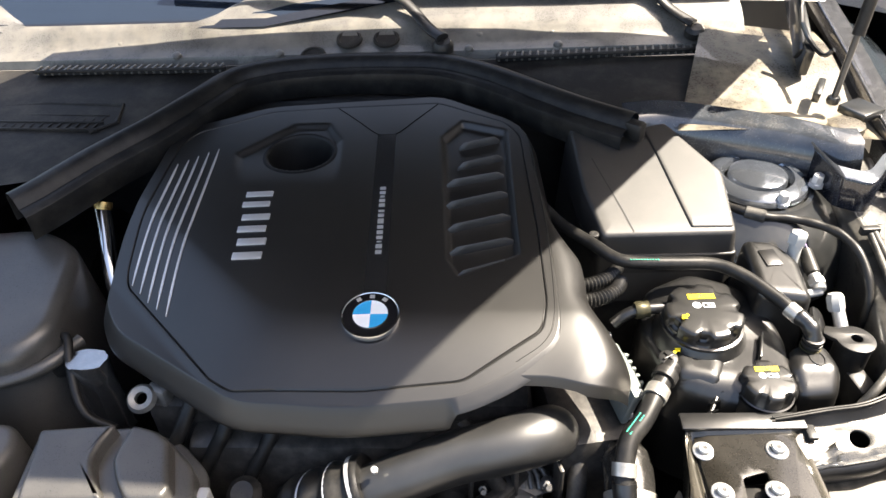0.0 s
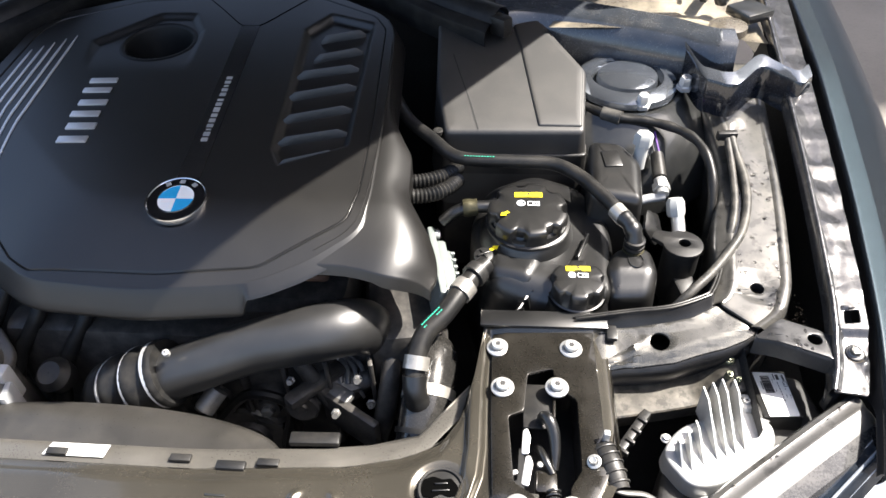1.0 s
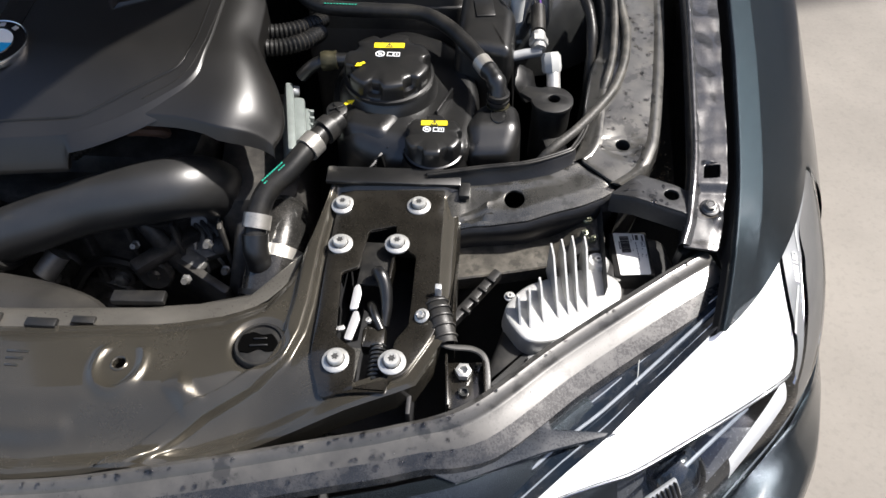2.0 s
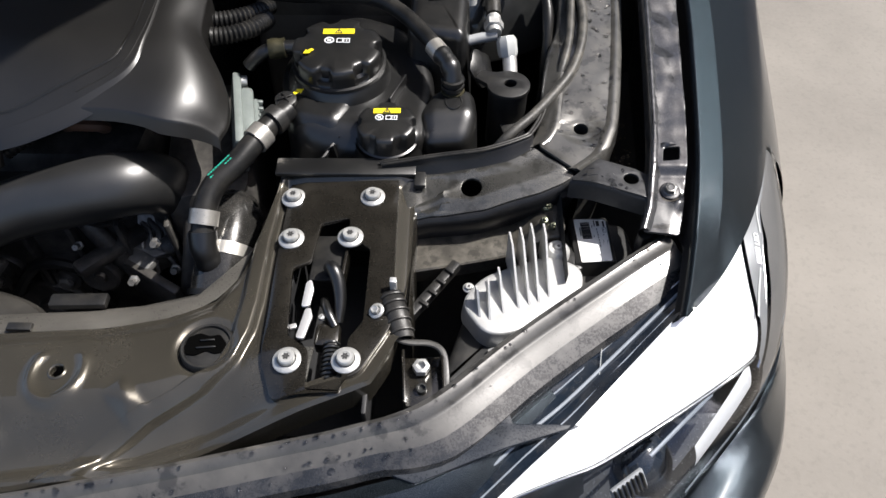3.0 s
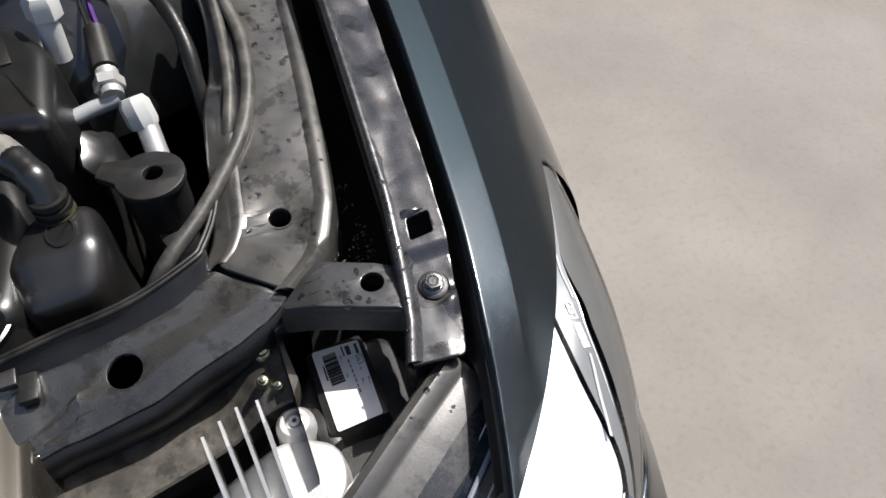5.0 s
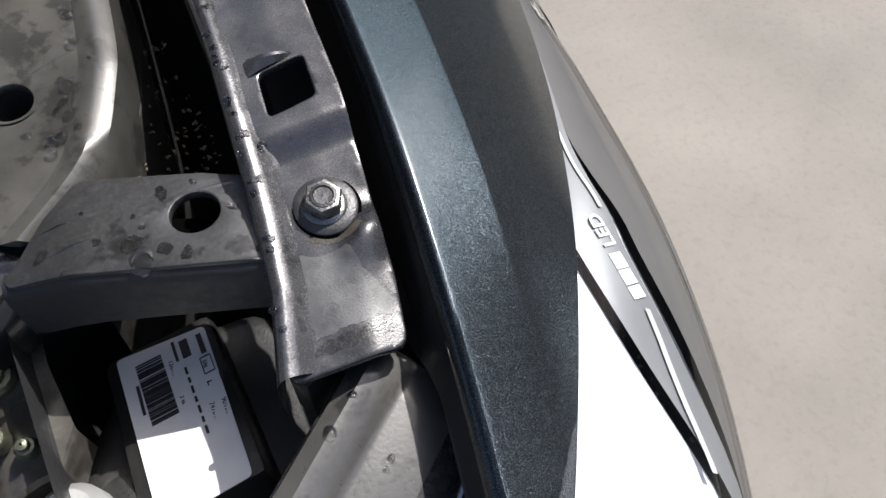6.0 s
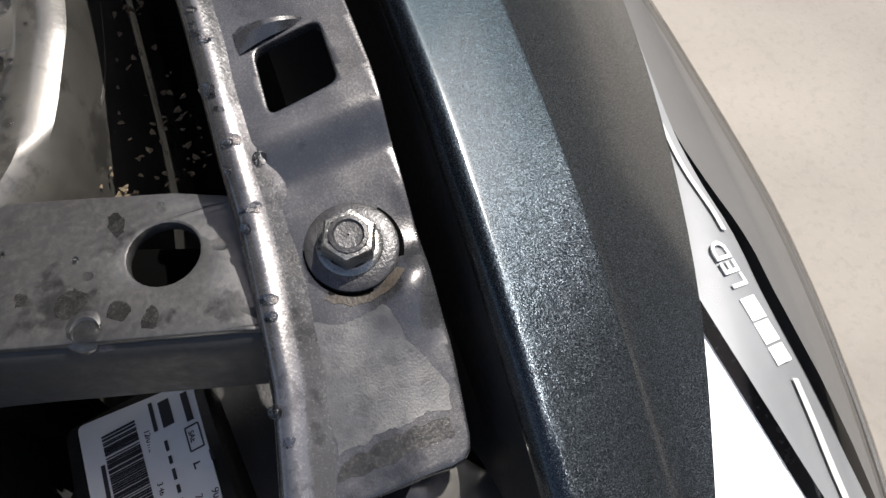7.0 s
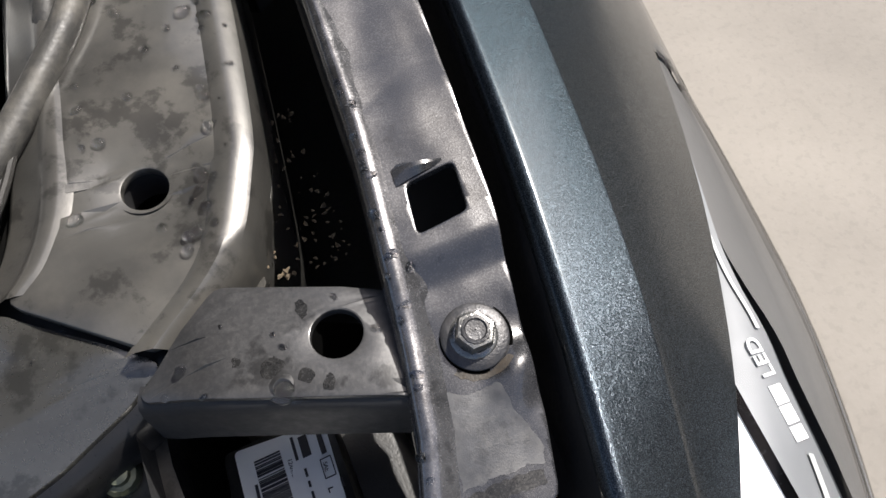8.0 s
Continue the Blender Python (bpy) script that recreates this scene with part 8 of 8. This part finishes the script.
        rows.append([(x, yr - 0.004, 0.722), (x, yr + 0.010, 0.724), (x, yr + 0.024, 0.722), (x, yr + 0.032, 0.716), (x, yr + 0.033, 0.66)])
    part("ledge", loft(rows), M_LEDGE, t, "dusty grey-brown ledge")
    part("tape_strip", block((0.052, 0.014, 0.008), (0.070, 0.372, 0.722), 2, 0.002), M_RUBBER, t)
    for x in (-0.19, -0.06, 0.03):
        part("notch_clip", block((0.022, 0.008, 0.004), (x, 0.340, 0.727), 0, 0.001), M_BLACK, t)
    part("sticker", plate(ccw([(-0.205, 0.336), (-0.140, 0.336), (-0.138, 0.350), (-0.200, 0.350)]), (), 0.0006, 0, lambda x, y: 0.7262), M_LABEL, t, "blank white sticker")


M_ENGINE = mat("engine_dark", (0.060, 0.057, 0.054), 0.38, 0.3, 0.3, 40, 500, 0.3, dust=0.2, dust_scale=40)
M_RUST = mat("rust_brown", (0.10, 0.05, 0.03), 0.7)
M_LEDGE = mat("dusty_ledge", (0.11, 0.104, 0.092), 0.32, 0.4, 0.2, 15, 500, 0.1, spec=0.8, dust=0.35, dust_scale=14, dust_col=(0.20, 0.185, 0.16))
M_FLANGE2 = mat("dusty_shroud", (0.034, 0.032, 0.029), 0.36, 0.2, 0.25, 15, 500, 0.1, spec=0.8, dust=0.30, dust_scale=14, dust_col=(0.12, 0.11, 0.09))
engine_front()


# ---- water drops ----
def drops():
    rnd = random.Random(11)
    V, F = [], []

    def drop(x, y, z, r, stretch=1.0, a=0.0):
        base = len(V)
        rings, seg = 3, 10
        V.append((x, y, z + r * 0.55))
        for k in range(1, rings + 1):
            q = k / rings * math.pi / 2
            for i in range(seg):
                u = 2 * math.pi * i / seg
                dx, dy = r * math.sin(q) * math.cos(u) * stretch, r * math.sin(q) * math.sin(u)
                V.append((x + dx * math.cos(a) - dy * math.sin(a), y + dx * math.sin(a) + dy * math.cos(a), z + r * 0.55 * math.cos(q)))
        for i in range(seg):
            j = (i + 1) % seg
            F.append((base, base + 1 + i, base + 1 + j))
            for k in range(rings - 1):
                o = base + 1 + k * seg
                F.append((o + i, o + seg + i, o + seg + j, o + j))

    for _ in range(75):
        y = rnd.uniform(0.53, 0.92)
        a, b = curve_at([(q, p) for p, q in RAIL_L[::-1]], y), curve_at([(q, p) for p, q in RAIL_R], y)
        x = lerp(a, b, rnd.uniform(0.15, 0.9))
        if math.hypot(x - 0.5445, y - 0.5645) > 0.012:
            drop(x, y, rail_z(x, y) + 0.0014, rnd.uniform(0.0012, 0.0030), rnd.uniform(0.8, 1.5), rnd.uniform(0, 3))
    for _ in range(26):
        y = rnd.uniform(0.44, 0.9)
        x = curve_at([(0.430, 0.588), (0.480, 0.602), (0.537, 0.611), (0.62, 0.618), (0.721, 0.626), (0.857, 0.634)], y)
        drop(x + rnd.uniform(-0.002, 0.001), y, brk_z(x, y, 0.15) + 0.0022 + 0.0027 * sstep(0.508, 0.474, y), rnd.uniform(0.0008, 0.0017))
    for _ in range(20):
        y = rnd.uniform(0.435, 0.56)
        x = curve_at([(0.430, 0.588), (0.480, 0.602), (0.537, 0.611), (0.62, 0.618)], y)
        drop(x + rnd.uniform(-0.0022, 0.0006), y, brk_z(x, y, 0.15) + 0.0022 + 0.0027 * sstep(0.508, 0.474, y), rnd.uniform(0.0008, 0.0019), rnd.uniform(0.8, 1.4), rnd.uniform(0, 3))
    for _ in range(30):
        y = rnd.uniform(0.53, 0.66)
        x = curve_at([(q, p) for p, q in RAIL_R], y) + rnd.uniform(-0.014, 0.0)
        drop(x, y, rail_z(x, y) + 0.0030, rnd.uniform(0.0009, 0.0024), rnd.uniform(0.8, 1.4), rnd.uniform(0, 3))
    for x, y, r in ((0.608, 0.4945, 0.0022), (0.6045, 0.4870, 0.0015), (0.6035, 0.481, 0.0013)):
        drop(x, y, brk_z(x, y) + 0.0012, r)
    for _ in range(22):
        x, y = rnd.uniform(0.532, 0.60), rnd.uniform(0.472, 0.505)
        if math.hypot(x - 0.5838, y - 0.4885) > 0.010 and y > 0.4725 - 0.43 * (x - 0.575) and y < 0.508 - 0.43 * (x - 0.575):
            drop(x, y, 0.7730 + 0.02 * (x - 0.55), rnd.uniform(0.0006, 0.0016), rnd.uniform(0.8, 1.6), rnd.uniform(0, 3))
    drop(0.5655, 0.4790, 0.7728, 0.0036, 1.2)
    drop(0.5690, 0.4768, 0.7722, 0.0024, 1.3, 1.0)
    P = catmull(BUMP_T, 8)
    for _ in range(110):
        i = rnd.randrange(0, 58)
        p = P[i].lerp(P[i + 1], rnd.random())
        d = (P[i + 1] - P[i]).normalized()
        o = Vector((d.y, -d.x, 0))
        o = o if o.y < 0 else -o
        k = rnd.choice((0.002, 0.004, 0.018, 0.026, 0.033))
        q = p + o * k
        drop(q.x, q.y, q.z + (0.0024 if k < 0.01 else -0.0045 - 0.42 * (k - 0.0135)), rnd.uniform(0.0009, 0.0024), rnd.uniform(0.8, 1.4), rnd.uniform(0, 3))
    for _ in range(30):
        x, y = rnd.uniform(0.37, 0.53), rnd.uniform(0.47, 0.53)
        if y < 0.455 + 0.4 * (x - 0.37) + 0.01 or math.hypot(x - 0.4295, y - 0.4935) < 0.014:
            continue
        drop(x, y, beam_z(x, y) + 0.001, rnd.uniform(0.0007, 0.0016))
    solo("water_drops", data(V, F, angle=80), M_WATER, "scattered clear water drops on the wet steel and trim", "water drops", kind="stuff")


drops()


# ---- leaf scraps and grit caught beside the rail ----
def scraps():
    rnd = random.Random(23)
    V, F = [], []
    for _ in range(150):
        u = rnd.random()
        x, y = lerp(0.560, 0.600, rnd.random()), lerp(0.530, 0.61, u * u)
        z = 0.745 + 0.004 * rnd.random() - 0.25 * max(0, x - 0.585)
        r, a, tilt = rnd.uniform(0.0005, 0.0018), rnd.uniform(0, 6.3), rnd.uniform(-0.6, 0.6)
        b = len(V)
        for k, (q, w) in enumerate(((0, 1.0), (1.3, 0.45), (2.6, 0.9), (4.0, 0.5), (5.1, 0.6))):
            V.append((x + r * w * math.cos(a + q), y + r * w * math.sin(a + q), z + r * w * math.sin(q) * tilt))
        V.append((x, y, z + r * 0.25))
        F += [(b + k, b + (k + 1) % 5, b + 5) for k in range(5)]
    solo("leaf_scraps", data(V, F, False), M_SCRAP, "dry brown leaf scraps and grit beside the rail", "debris", kind="stuff")


M_SCRAP = mat("dry_scraps", (0.09, 0.068, 0.042), 0.8, 0, 0.4, 300, 900, 0.2)
scraps()
